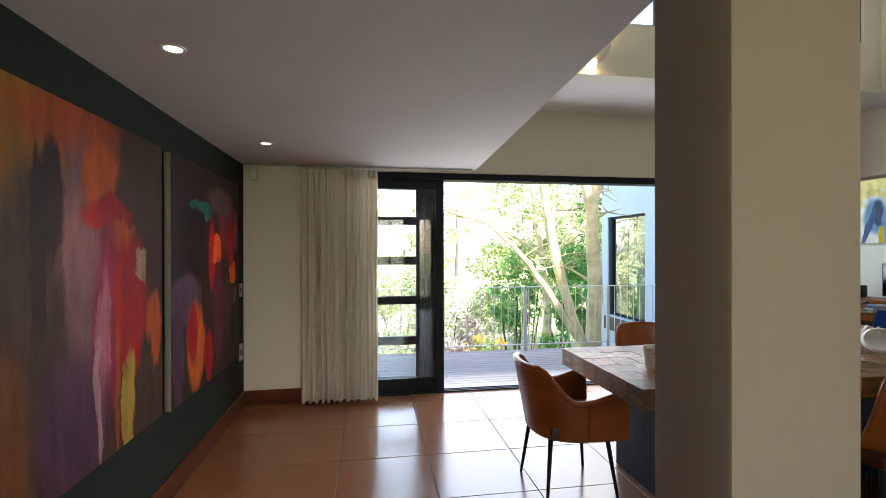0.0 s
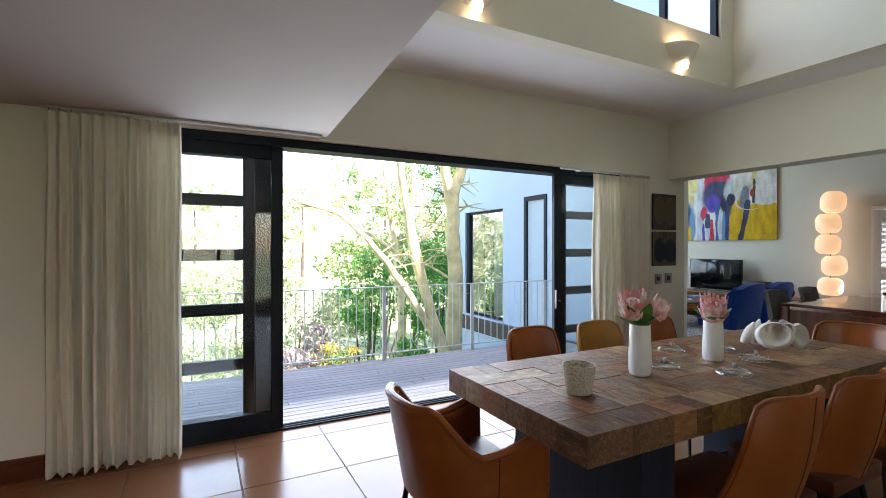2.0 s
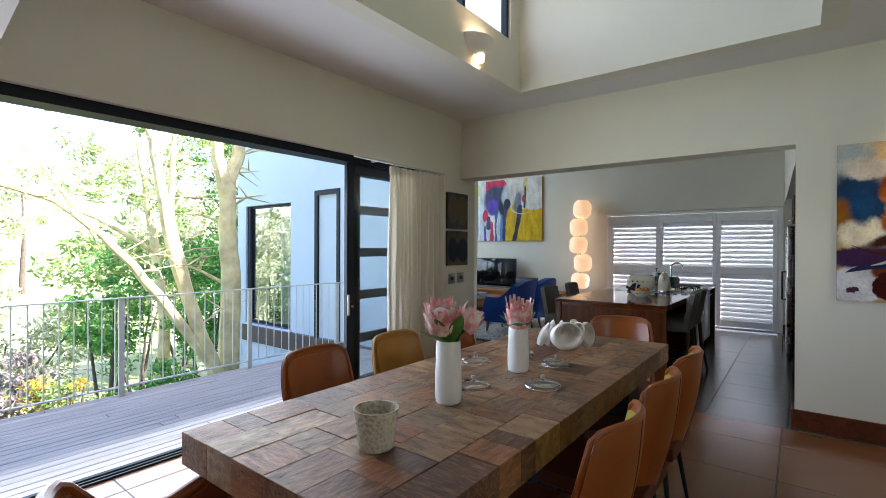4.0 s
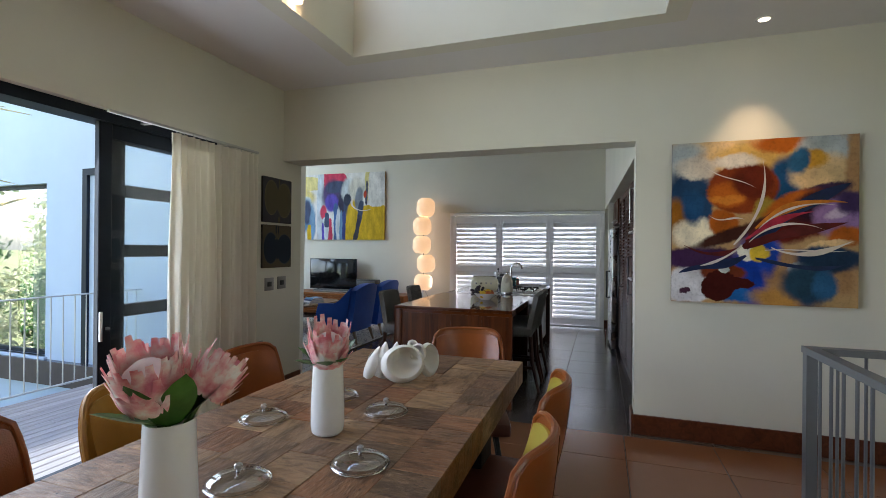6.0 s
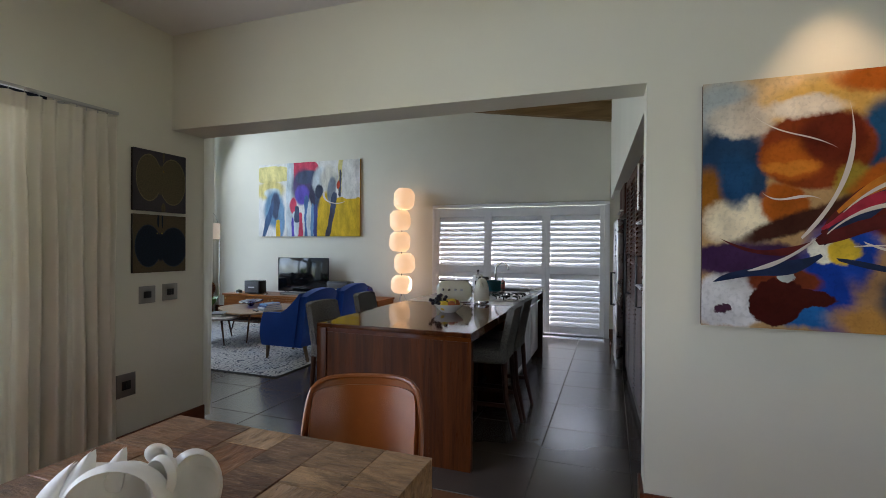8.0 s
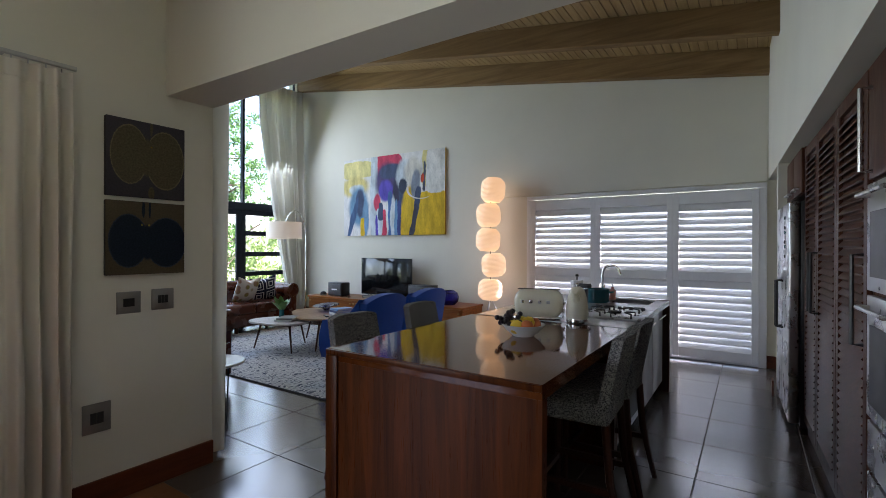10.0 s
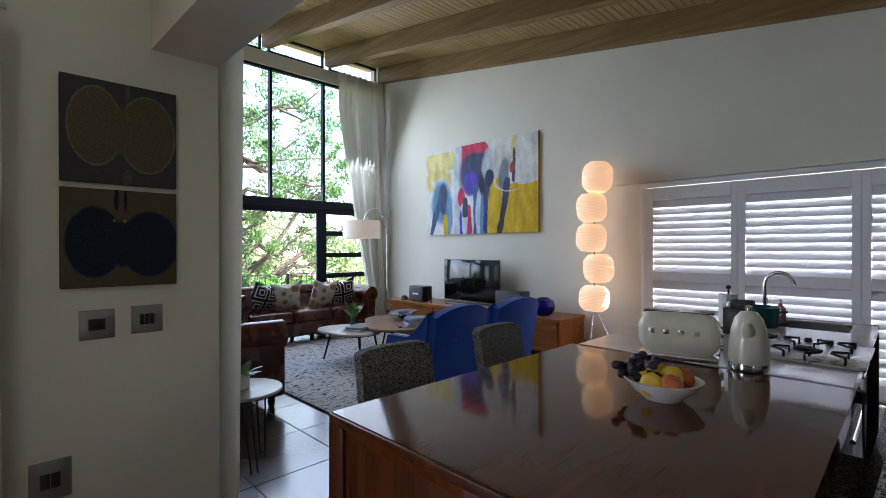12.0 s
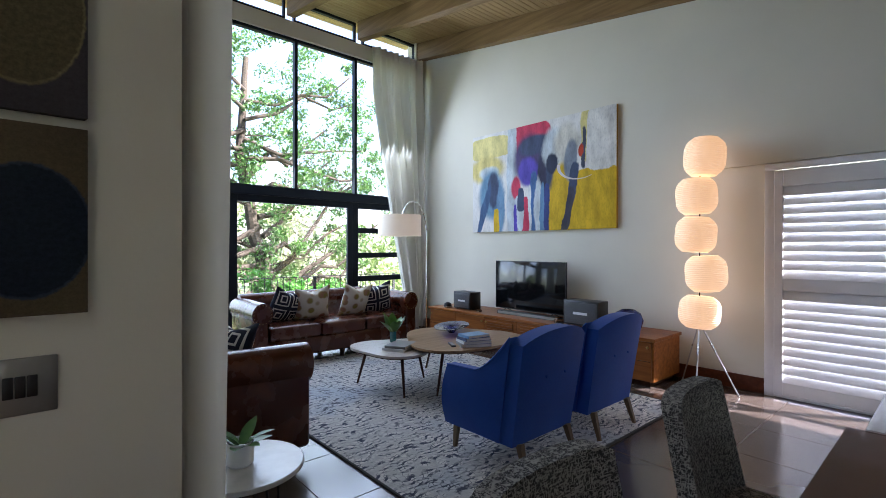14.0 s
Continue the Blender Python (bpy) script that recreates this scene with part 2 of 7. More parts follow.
def painted(name, ground, strokes, wobble=0.06, seed=0.0, rough=0.55, streak=(1, 1, 1), square=True):
    """A painting: soft patches of colour on a ground. Strokes are (u, v, half width, half height, softness, colour), u and v from 0 to 1."""
    m = Mat(name, rough, 0, ground)
    uv = m.t.nodes.new("ShaderNodeTexCoord").outputs["UV"]
    brush = m.n("Mapping", Vector=uv, Scale=streak).outputs[0]
    n1 = m.n("TexNoise", Vector=brush, Scale=5.0 + seed, Detail=5.0)
    n2 = m.n("TexNoise", Vector=brush, Scale=22.0 + seed, Detail=3.0)
    add = m.t.nodes.new("ShaderNodeVectorMath")
    add.operation = "MULTIPLY_ADD"
    m.link(n1.outputs["Color"], add.inputs[0])
    add.inputs[1].default_value = (wobble * 2,) * 3
    m.link(uv, add.inputs[2])
    add2 = m.t.nodes.new("ShaderNodeVectorMath")
    add2.operation = "MULTIPLY_ADD"
    m.link(n2.outputs["Color"], add2.inputs[0])
    add2.inputs[1].default_value = (wobble * 0.5,) * 3
    m.link(add.outputs[0], add2.inputs[2])
    n3 = m.n("TexNoise", Vector=brush, Scale=70.0 + seed, Detail=3.0)
    add3 = m.t.nodes.new("ShaderNodeVectorMath")
    add3.operation = "MULTIPLY_ADD"
    m.link(n3.outputs["Color"], add3.inputs[0])
    add3.inputs[1].default_value = (wobble * 0.4,) * 3
    m.link(add2.outputs[0], add3.inputs[2])
    sep = m.n("SeparateXYZ", Vector=add3.outputs[0])
    shift = wobble * 1.45
    wide = m.n("TexNoise", Vector=brush, Scale=9.0 + seed, Detail=4.0).outputs["Fac"]
    hue = m.ramp(wide, (0.3, (0, 0, 0)), (0.7, (1, 1, 1)))
    col = m.mix(hue, tint(ground, 0.85), tint(ground, 1.12))
    for u, v, ru, rv, soft, c, *turn in strokes:
        a = radians(turn[0]) if turn else 0.0
        x, y = m.math("SUBTRACT", sep.outputs[0], u + shift), m.math("SUBTRACT", sep.outputs[1], v + shift)
        du = m.math("MULTIPLY_ADD", x, math.cos(a) / ru, m.math("MULTIPLY", y, math.sin(a) / ru))
        dv = m.math("MULTIPLY_ADD", y, math.cos(a) / rv, m.math("MULTIPLY", x, -math.sin(a) / rv))
        p = 4 if square and soft < 0.35 else 2
        d = m.math("ADD", m.math("POWER", m.math("ABSOLUTE", du), p), m.math("POWER", m.math("ABSOLUTE", dv), p))
        mask = m.t.nodes.new("ShaderNodeMapRange")
        mask.interpolation_type = "SMOOTHSTEP"
        m.link(d, mask.inputs[0])
        mask.inputs[1].default_value, mask.inputs[2].default_value = max(0.0, 1 - 0.8 * soft), 1 + 0.95 * soft
        mask.inputs[3].default_value, mask.inputs[4].default_value = 1, 0
        shade = m.mix(hue, tint(c, 0.74), tint(c, 1.25))
        col = m.mix(mask.outputs[0], col, shade)
    dab = m.ramp(n3.outputs["Fac"], (0.36, (0.55, 0.55, 0.58)), (0.5, (1, 1, 1)), (0.66, (1.0, 0.98, 0.94)))
    m.color(m.mix(0.3, col, dab, "MULTIPLY"))
    m.b.inputs["Specular IOR Level"].default_value = 0.12
    return m.bump(n2.outputs["Fac"], 0.12, 0.002).m


def plaster(name, color):
    m = Mat(name, 0.85, 0, color)
    big, fine = m.noise(0.9, detail=5), m.noise(70, detail=3)
    c = m.ramp(big, (0.3, tint(color, 0.95)), (0.7, tint(color, 1.03)))
    m.color(m.mix(m.math("MULTIPLY", fine, 0.08), c, tint(color, 0.85)))
    return m.bump(m.math("ADD", fine, m.math("MULTIPLY", big, 2.0)), 0.12, 0.003).m


CREAM = plaster("cream plaster", (0.69, 0.665, 0.575))
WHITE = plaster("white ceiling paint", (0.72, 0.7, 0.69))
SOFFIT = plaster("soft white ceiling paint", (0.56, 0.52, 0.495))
GREEN = plaster("dark green wall paint", (0.015, 0.019, 0.013))
PILLAR = plaster("warm beige plaster", (0.43, 0.36, 0.3))
FACADE = plaster("pale blue grey render", (0.42, 0.5, 0.58))
SKIRT = wood("dark red brown skirting", (0.06, 0.016, 0.007), (0.16, 0.045, 0.018), "x", 0.35, vary=False)
STEEL_DARK = plain("dark blue grey aluminium", (0.006, 0.011, 0.019), 0.55, 0.0, 0.15)
STEEL = plain("brushed steel", (0.5, 0.5, 0.5), 0.28, 1.0, 0.08)
CHROME = plain("chrome", (0.75, 0.75, 0.75), 0.08, 1.0, 0.03, bump=0.0)
GALV = plain("galvanised railing paint", (0.5, 0.5, 0.48), 0.45, 0.3, 0.12)
RAIL_GREY = plain("grey painted stair railing", (0.2, 0.21, 0.22), 0.4, 0.3, 0.1)
BLACK = plain("black plastic", (0.012, 0.012, 0.013), 0.4)
BLACK_IRON = plain("black cast iron", (0.01, 0.01, 0.01), 0.5, 0.2)
BRASS = plain("dull brass", (0.45, 0.32, 0.12), 0.3, 1.0)
CERAMIC = plain("white glazed ceramic", (0.78, 0.77, 0.76), 0.22, 0, 0.04, bump=0.02)
BISQUE = plain("matt white bisque clay", (0.8, 0.77, 0.72), 0.6, 0, 0.05)
CREAM_GLOSS = plain("cream enamel", (0.74, 0.7, 0.56), 0.16, 0, 0.03, bump=0.0)
PANE = pane_glass("window glass")
PANE_OUT = pane_glass("reflective outside glass", (0.8, 0.85, 0.85), 0.3)
CLEAR = glass("clear glass", (0.97, 0.98, 0.98))
LID_GLASS = pane_glass("thin lid glass", (0.9, 0.92, 0.92), 0.28)
BLUE_GLASS = glass("cobalt blue glass", (0.05, 0.08, 0.6))
SHUTTER = plain("white shutter paint", (0.78, 0.78, 0.8), 0.45, 0, 0.04)
TAN = leather("tan leather", (0.3, 0.075, 0.012), (0.42, 0.125, 0.024), 0.32)
TAN_DEEP = leather("deep tan leather", (0.26, 0.07, 0.014), (0.36, 0.11, 0.025), 0.32)
MUSTARD = leather("mustard leather", (0.42, 0.2, 0.032), (0.52, 0.28, 0.06))
OLIVE = leather("olive yellow leather", (0.42, 0.32, 0.04), (0.5, 0.4, 0.08))
OXBLOOD = leather("oxblood brown leather", (0.075, 0.017, 0.007), (0.17, 0.05, 0.022), 0.26)
SEATBROWN = leather("brown seat leather", (0.1, 0.024, 0.009), (0.17, 0.045, 0.015))
BLUE_VELVET = fabric("royal blue velvet", (0.001, 0.028, 0.21), (0.002, 0.085, 0.42), 40, 0.7, 0.12, 0.15, False)
LINEN = fabric("off white linen", (0.7, 0.65, 0.55), (0.8, 0.76, 0.67), 260, 0.95, 0.1, 0.2)
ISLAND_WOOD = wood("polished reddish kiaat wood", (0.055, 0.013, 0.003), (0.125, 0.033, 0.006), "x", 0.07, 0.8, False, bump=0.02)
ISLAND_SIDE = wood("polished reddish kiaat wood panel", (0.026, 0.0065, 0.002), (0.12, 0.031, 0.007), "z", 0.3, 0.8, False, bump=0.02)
UNIT_WOOD = wood("warm kiaat cabinet wood", (0.16, 0.046, 0.011), (0.45, 0.17, 0.042), "y", 0.35)
CUP_WOOD = wood("dark red kitchen cupboard wood", (0.03, 0.009, 0.004), (0.1, 0.03, 0.011), "z", 0.45)
LEGWOOD = wood("dark turned leg wood", (0.03, 0.01, 0.006), (0.08, 0.028, 0.012), "z", 0.4)
PALELEG = wood("grey oak leg wood", (0.1, 0.065, 0.035), (0.22, 0.15, 0.085), "z", 0.5)
WALNUT = wood("light walnut tabletop", (0.2, 0.11, 0.05), (0.42, 0.27, 0.15), "x", 0.35)
PINE = wood("knotty pine beam", (0.17, 0.1, 0.04), (0.4, 0.26, 0.12), "y", 0.6, 0.7)
NAVY_WOOD = wood("charcoal blue stained timber", (0.008, 0.009, 0.016), (0.026, 0.028, 0.045), "z", 0.6)


# ---- the shell of the house ----
def structure(name, bm, material, label, smooth=30):
    return tagged(part(name, bm, material, None, label, smooth), category=name.split("_")[0], kind="structure")


XL, XO, XI, XF = -0.90, 5.82, 6.05, 11.10       # green wall, opening wall (two faces), far wall
YB, YBO, YW, YS = 5.03, 5.28, 10.25, 1.89       # sliding door wall (two faces), lounge window wall, kitchen bulkhead
ZC, ZS, ZH = 3.066, 2.395, 2.345                # dining ceiling, soffit, heads of the openings
Y0 = -2.6                                       # wall behind the first camera


def beam_z(y):
    return 3.5 + 0.1566 * (y - 1.9)


def walls(*boxes):
    bm = bmesh.new()
    for b in boxes:
        box(bm, *b)
    return bm


structure("wall_west", walls((XL - 0.25, XL, Y0 - 0.25, YBO, -0.3, 4.6)), GREEN, "dark green painted wall behind two large paintings")
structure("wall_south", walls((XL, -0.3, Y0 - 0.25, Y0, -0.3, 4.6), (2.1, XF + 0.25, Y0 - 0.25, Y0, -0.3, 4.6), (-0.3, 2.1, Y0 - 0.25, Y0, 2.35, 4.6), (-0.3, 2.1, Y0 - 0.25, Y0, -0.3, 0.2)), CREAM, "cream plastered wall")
structure("wall_north", walls((XL, 0.05, YB, YBO, 0, 3.3), (4.95, XI, YB, YBO, 0, 3.3), (0.05, 4.95, YB, YBO, 2.37, 3.3)), CREAM, "cream plastered wall round the sliding doors")
bm = prism([(XO, 1.69), (XI, 1.69), (XI, YB), (XO - 0.065, YB)], ZH, 4.6)
box(bm, XO, XI, Y0, 1.69, 0, 4.6)
structure("wall_divider", bm, CREAM, "cream plastered wall with a wide opening to the kitchen")
structure("wall_lounge_west", walls((XO, XI, YBO, 7.42, -3.2, 5.4), (XO, XI, 8.05, 8.74, -3.2, 5.4), (XO, XI, 10.22, 10.5, -3.2, 5.4), (XO, XI, 7.42, 8.05, 2.42, 5.4), (XO, XI, 7.42, 8.05, -3.2, 0.0), (XO, XI, 8.74, 10.22, 2.27, 5.4), (XO, XI, 8.74, 10.22, -3.2, 0.03), (XO, XI, YB, YBO, 3.3, 5.4)), FACADE, "pale blue grey rendered outside wall of the lounge")
bm = walls((XI, XI + 0.012, YB + 0.3, 7.42, 0, 5.4), (XI, XI + 0.012, 8.05, 8.74, 0, 5.4), (XI, XI + 0.012, 10.22, YW, 0, 5.4))
structure("wall_lounge_lining", bm, CREAM, "cream plaster inside the lounge wall")
structure("wall_east", walls((XF, XF + 0.25, Y0, 1.96, 0, 5.4), (XF, XF + 0.25, 4.88, YW + 0.25, 0, 5.4), (XF, XF + 0.25, 1.96, 4.88, 2.16, 5.4)), CREAM, "tall cream plastered wall of the lounge and kitchen")
structure("wall_panel", walls((XF - 0.03, XF, YS, 5.47, 2.235, 2.655)), CREAM, "slightly raised plaster box above the shutters")
KM = pose(XI, 1.69, 0, 0, 0, 2.15) @ pose(-XI, -YS, 0)   # the kitchen run stands slightly askew
wk = structure("wall_kitchen", walls((XI, XF, 1.2, YS, 2.25, 5.0), (9.86, 9.95, 1.2, YS, 0, 2.25), (XI, XF, 0.9, 1.2, 0, 5.0)), CREAM, "cream bulkhead above the kitchen cupboards")
wk.matrix_basis = KM
structure("wall_lounge_north", walls((XI, 6.35, YW, YW + 0.25, 0, 5.4), (10.95, XF, YW, YW + 0.25, 0, 5.4), (6.35, 10.95, YW + 0.02, YW + 0.2, 4.53, 4.76), (6.35, 10.95, YW, YW + 0.25, -0.3, 0.0)), CREAM, "cream wall pieces round the tall lounge window")
# out-of-view slab, added only to stop sun entering the rear opening
structure("veranda_roof", bx(-2.6, 4.6, Y0 - 2.7, Y0 - 0.26, 2.5, 2.62), SOFFIT, "unseen flat white slab added to keep sun off the rear window")
structure("pillar", bx(1.013, 1.31, 0.945, 1.193, 0, 3.1, bevel=0.01), PILLAR, "square beige plastered pillar")

# ceilings
edge = [(XL, Y0), (1.06, Y0), (1.46, YB), (XL, YB)]
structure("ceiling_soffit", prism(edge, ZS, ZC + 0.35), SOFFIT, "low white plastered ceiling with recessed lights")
WX0, WX1, WY0, WY1 = 1.75, 5.23, 1.55, 3.93
bm = bmesh.new()
for x0, x1, y0, y1 in ((1.0, WX0 - 0.15, Y0, YB), (WX1 + 0.15, XO, Y0, YB), (WX0 - 0.15, WX1 + 0.15, Y0, WY0 - 0.15), (WX0 - 0.15, WX1 + 0.15, WY1 + 0.15, YB)):
    box(bm, x0, x1, y0, y1, ZC, ZC + 0.1)
structure("ceiling_dining", bm, WHITE, "white ceiling round a raised roof lantern")
ZT, ZSILL = 4.45, 3.53
bm = walls((WX0 - 0.15, WX0, WY0, WY1, ZC, ZT), (WX1, WX1 + 0.15, WY0 - 0.15, WY1 + 0.15, ZC, ZT), (WX0 - 0.15, WX1, WY0 - 0.15, WY0, ZC, ZT), (WX0 - 0.15, WX1, WY1, WY1 + 0.15, ZC, ZSILL), (5.04, WX1, WY1, WY1 + 0.15, ZSILL, ZT))
structure("wall_lantern", bm, CREAM, "cream sides of the roof lantern")
structure("ceiling_lantern", walls((WX0 - 0.15, WX1 + 0.15, WY0 - 0.15, WY1 + 0.15, ZT, ZT + 0.1)), WHITE, "white ceiling of the roof lantern")

# sloped pine ceiling of the lounge, boards across the beams
bm = bmesh.new()
slope = math.atan(0.1566)
y, k = 0.9, 0
while y < YW + 0.5:
    z = beam_z(y) + 0.3
    vs = box(bm, XI, XF, y, y + 0.089, z, z + 0.02)
    for v in vs:
        v.co.z += 0.1566 * (v.co.y - y)
    y += 0.1
structure("ceiling_boards", bm, wood("pine ceiling boards", (0.3, 0.19, 0.08), (0.55, 0.4, 0.2), "x", 0.6, 0.7), "sloping ceiling of narrow pine boards")
bm = bmesh.new()
for v in box(bm, XI, XF, 0.9, YW + 0.6, 0, 0.1):
    v.co.z += beam_z(v.co.y) + 0.322
structure("roof_deck", bm, PINE, "dark underside above the pine boards")
for i, x in enumerate((11.1, 9.87, 8.68, 7.49, 6.3)):
    w = 0.13
    bm = bmesh.new()
    for v in box(bm, x - w, x, 1.5, YW + 0.02, 0, 0.3, bevel=0.006, seg=1) and bm.verts:
        v.co.z += beam_z(v.co.y)
    structure("beam_%d" % (i + 1), bm, PINE, "sawn pine roof beam under the sloping ceiling")

# skirtings
for i, (b, mat_label) in enumerate((((XL, XL + 0.02, Y0, YB, 0, 0.15), ""), ((XL + 0.02, 0.05, YB - 0.02, YB, 0, 0.15), ""), ((4.95, XI, YB - 0.02, YB, 0, 0.15), ""), ((XO - 0.02, XO, Y0, 1.69, 0, 0.155), ""), ((XO - 0.02, XI, 1.69, 1.71, 0, 0.155), ""), ((XF - 0.02, XF, 4.95, YW, 0, 0.15), ""), ((10.98, XF, YW - 0.02, YW, 0, 0.15), ""), ((XI, XI + 0.035, 5.35, 7.4, 0, 0.15), ""), ((9.84, 9.97, 1.86, 1.875, 0, 0.15), ""), ((XF - 0.02, XF, 1.3, 1.9, 0, 0.15), ""))):
    structure("baseboard_%d" % (i + 1), bx(*b, bevel=0.004, seg=1), SKIRT, "dark red brown timber skirting board")

# screed under the tiles
GROUT = plain("grey brown grout", (0.085, 0.068, 0.058), 0.8)
floor_dining = structure("floor_dining", walls((XL, 5.74, Y0, YBO - 0.03, -0.3, -0.004)), GROUT, "large brown floor tiles with thin joints")
floor_lounge = structure("floor_lounge", walls((5.74, XF, Y0, YW, -0.3, -0.004)), GROUT, "large dark grey brown floor tiles with thin joints")


# ---- sliding doors, windows ----
def leaf(parent, x0, x1, z0, z1, y, bars, stile=0.09, depth=0.045, label=""):
    """One glazed door leaf in the plane y: stiles, rails, bars and panes."""
    d = depth / 2
    part("stile", bx(x0, x0 + stile, y - d, y + d, z0, z1, bevel=0.004, seg=1), STEEL_DARK, parent)
    part("stile", bx(x1 - stile, x1, y - d, y + d, z0, z1, bevel=0.004, seg=1), STEEL_DARK, parent)
    part("bottom_rail", bx(x0 + stile, x1 - stile, y - d, y + d, z0, z0 + 0.15), STEEL_DARK, parent)
    part("top_rail", bx(x0 + stile, x1 - stile, y - d, y + d, z1 - 0.1, z1), STEEL_DARK, parent)
    lo = z0 + 0.15
    for zb in (*bars, z1 - 0.1):
        hi = zb - 0.045 if zb in bars else zb
        p = part("pane", bx(x0 + stile, x1 - stile, y - 0.003, y + 0.003, lo, hi), PANE, parent, "", 0)
        p.visible_shadow = False
        if zb in bars:
            part("glazing_bar", bx(x0 + stile, x1 - stile, y - d, y + d, zb - 0.045, zb + 0.045, bevel=0.004, seg=1), STEEL_DARK, parent)
        lo = zb + 0.045


BARS = (0.56, 1.0, 1.43, 1.86)
door_1 = tagged(new("door_1"), "dark aluminium sliding glass doors pushed open onto the deck", "door", kind="structure")
part("frame", walls((0.05, 4.95, YB + 0.06, YBO - 0.01, 2.3, 2.37), (0.05, 0.1, YB + 0.06, YBO - 0.01, 0, 2.3), (4.9, 4.95, YB + 0.06, YBO - 0.01, 0, 2.3)), STEEL_DARK, door_1)
for y in (5.13, 5.175, 5.22):
    part("track", bx(0.1, 4.9, y - 0.008, y + 0.008, -0.004, 0.014), STEEL_DARK, door_1)
leaf(door_1, 0.1, 0.93, 0.015, 2.3, 5.22, BARS)
leaf(door_1, 0.22, 1.135, 0.015, 2.3, 5.15, ())
leaf(door_1, 0.16, 1.05, 0.015, 2.3, 5.185, (), 0.125)
leaf(door_1, 4.04, 4.84, 0.015, 2.3, 5.185, (), 0.125)
leaf(door_1, 4.13, 4.9, 0.015, 2.3, 5.22, BARS)
leaf(door_1, 3.985, 4.78, 0.015, 2.3, 5.15, ())
part("lock_plate", bx(3.99, 4.01, 5.115, 5.128, 0.82, 1.02, bevel=0.003), CERAMIC, door_1, "white lock plate")
part("lock_cylinder", tube([(4.04, 5.126, 0.9), (4.04, 5.105, 0.9)], 0.014, 12), STEEL, door_1, "round steel lock")

window_1 = tagged(new("window_1"), "tall dark aluminium lounge window with door leaves", "window", kind="structure")
yw = YW + 0.1
for x in (6.35, 7.73, 8.72, 9.74, 10.9):
    part("mullion", bx(x - 0.022, x + 0.022, yw - 0.04, yw + 0.04, 2.3, 4.5), STEEL_DARK, window_1)
part("head", bx(6.35, 10.95, yw - 0.04, yw + 0.04, 4.49, 4.53), STEEL_DARK, window_1)
part("transom", bx(6.35, 10.95, yw - 0.045, yw + 0.045, 2.16, 2.3), STEEL_DARK, window_1)
for a, b in ((6.372, 7.708), (7.752, 8.698), (8.742, 9.718), (9.762, 10.878)):
    p = part("pane", bx(a, b, yw - 0.003, yw + 0.003, 2.3, 4.49), PANE, window_1, "", 0)
    p.visible_shadow = False
leaf(window_1, 6.35, 7.78, 0.0, 2.16, yw, (), 0.07)
leaf(window_1, 7.78, 9.7, 0.0, 2.16, yw, (), 0.1)
leaf(window_1, 9.7, 10.9, 0.0, 2.16, yw, (0.46, 0.9, 1.29, 1.7), 0.1)
for a, b in ((9.87, 10.97), (8.68, 9.74), (7.49, 8.55), (6.3, 7.36)):
    zb = 4.78
    fr = walls((a, b, YW + 0.06, YW + 0.12, zb, zb + 0.03), (a, b, YW + 0.06, YW + 0.12, zb + 0.28, zb + 0.32), (a, a + 0.03, YW + 0.06, YW + 0.12, zb + 0.03, zb + 0.28), (b - 0.03, b, YW + 0.06, YW + 0.12, zb + 0.03, zb + 0.28))
    part("clerestory_frame", fr, STEEL_DARK, window_1)
    p = part("pane", bx(a + 0.03, b - 0.03, YW + 0.087, YW + 0.093, zb + 0.03, zb + 0.28), PANE, window_1, "", 0)
    p.visible_shadow = False

window_2 = tagged(new("window_2"), "dark framed lantern window below the roof", "window", kind="structure")
for x in (2.2, 2.9, 3.58, 4.27, 5.02):
    part("mullion", bx(x - 0.022, x + 0.022, WY1 + 0.03, WY1 + 0.09, ZSILL, ZT), STEEL_DARK, window_2)
part("sill_bar", bx(WX0, 5.04, WY1 + 0.03, WY1 + 0.09, ZSILL - 0.03, ZSILL + 0.02), STEEL_DARK, window_2)
p = part("pane", bx(WX0, 5.0, WY1 + 0.055, WY1 + 0.061, ZSILL, ZT), PANE, window_2, "", 0)
p.visible_shadow = False

window_3 = tagged(new("window_3"), "dark framed window in the blue grey outside wall", "window", kind="structure")
xw = XO + 0.1
for b in ((xw - 0.03, xw + 0.03, 8.74, 8.79, 0.03, 2.27), (xw - 0.06, xw + 0.03, 10.12, 10.22, 0.03, 2.27), (xw - 0.03, xw + 0.03, 8.79, 10.12, 2.22, 2.27), (xw - 0.03, xw + 0.03, 8.79, 10.12, 0.03, 0.08)):
    part("frame", bx(*b), STEEL_DARK, window_3)
p = part("pane", bx(xw - 0.003, xw + 0.003, 8.79, 10.12, 0.08, 2.22), PANE_OUT, window_3, "", 0)
p.visible_shadow = False
part("sill", bx(XO - 0.04, XO + 0.06, 8.7, 10.26, -0.02, 0.03), FACADE, window_3)
door_2 = tagged(new("door_2"), "dark framed glazed door in the blue grey outside wall", "door", kind="structure")
for b in ((XO - 0.02, XO + 0.05, 7.42, 7.49, 0, 2.42), (XO - 0.02, XO + 0.05, 7.97, 8.05, 0, 2.42), (XO - 0.02, XO + 0.05, 7.49, 7.97, 2.34, 2.42)):
    part("frame", bx(*b), STEEL_DARK, door_2)
part("blind_panel", bx(XO + 0.02, XO + 0.045, 7.49, 7.97, 0, 2.34), FACADE, door_2)

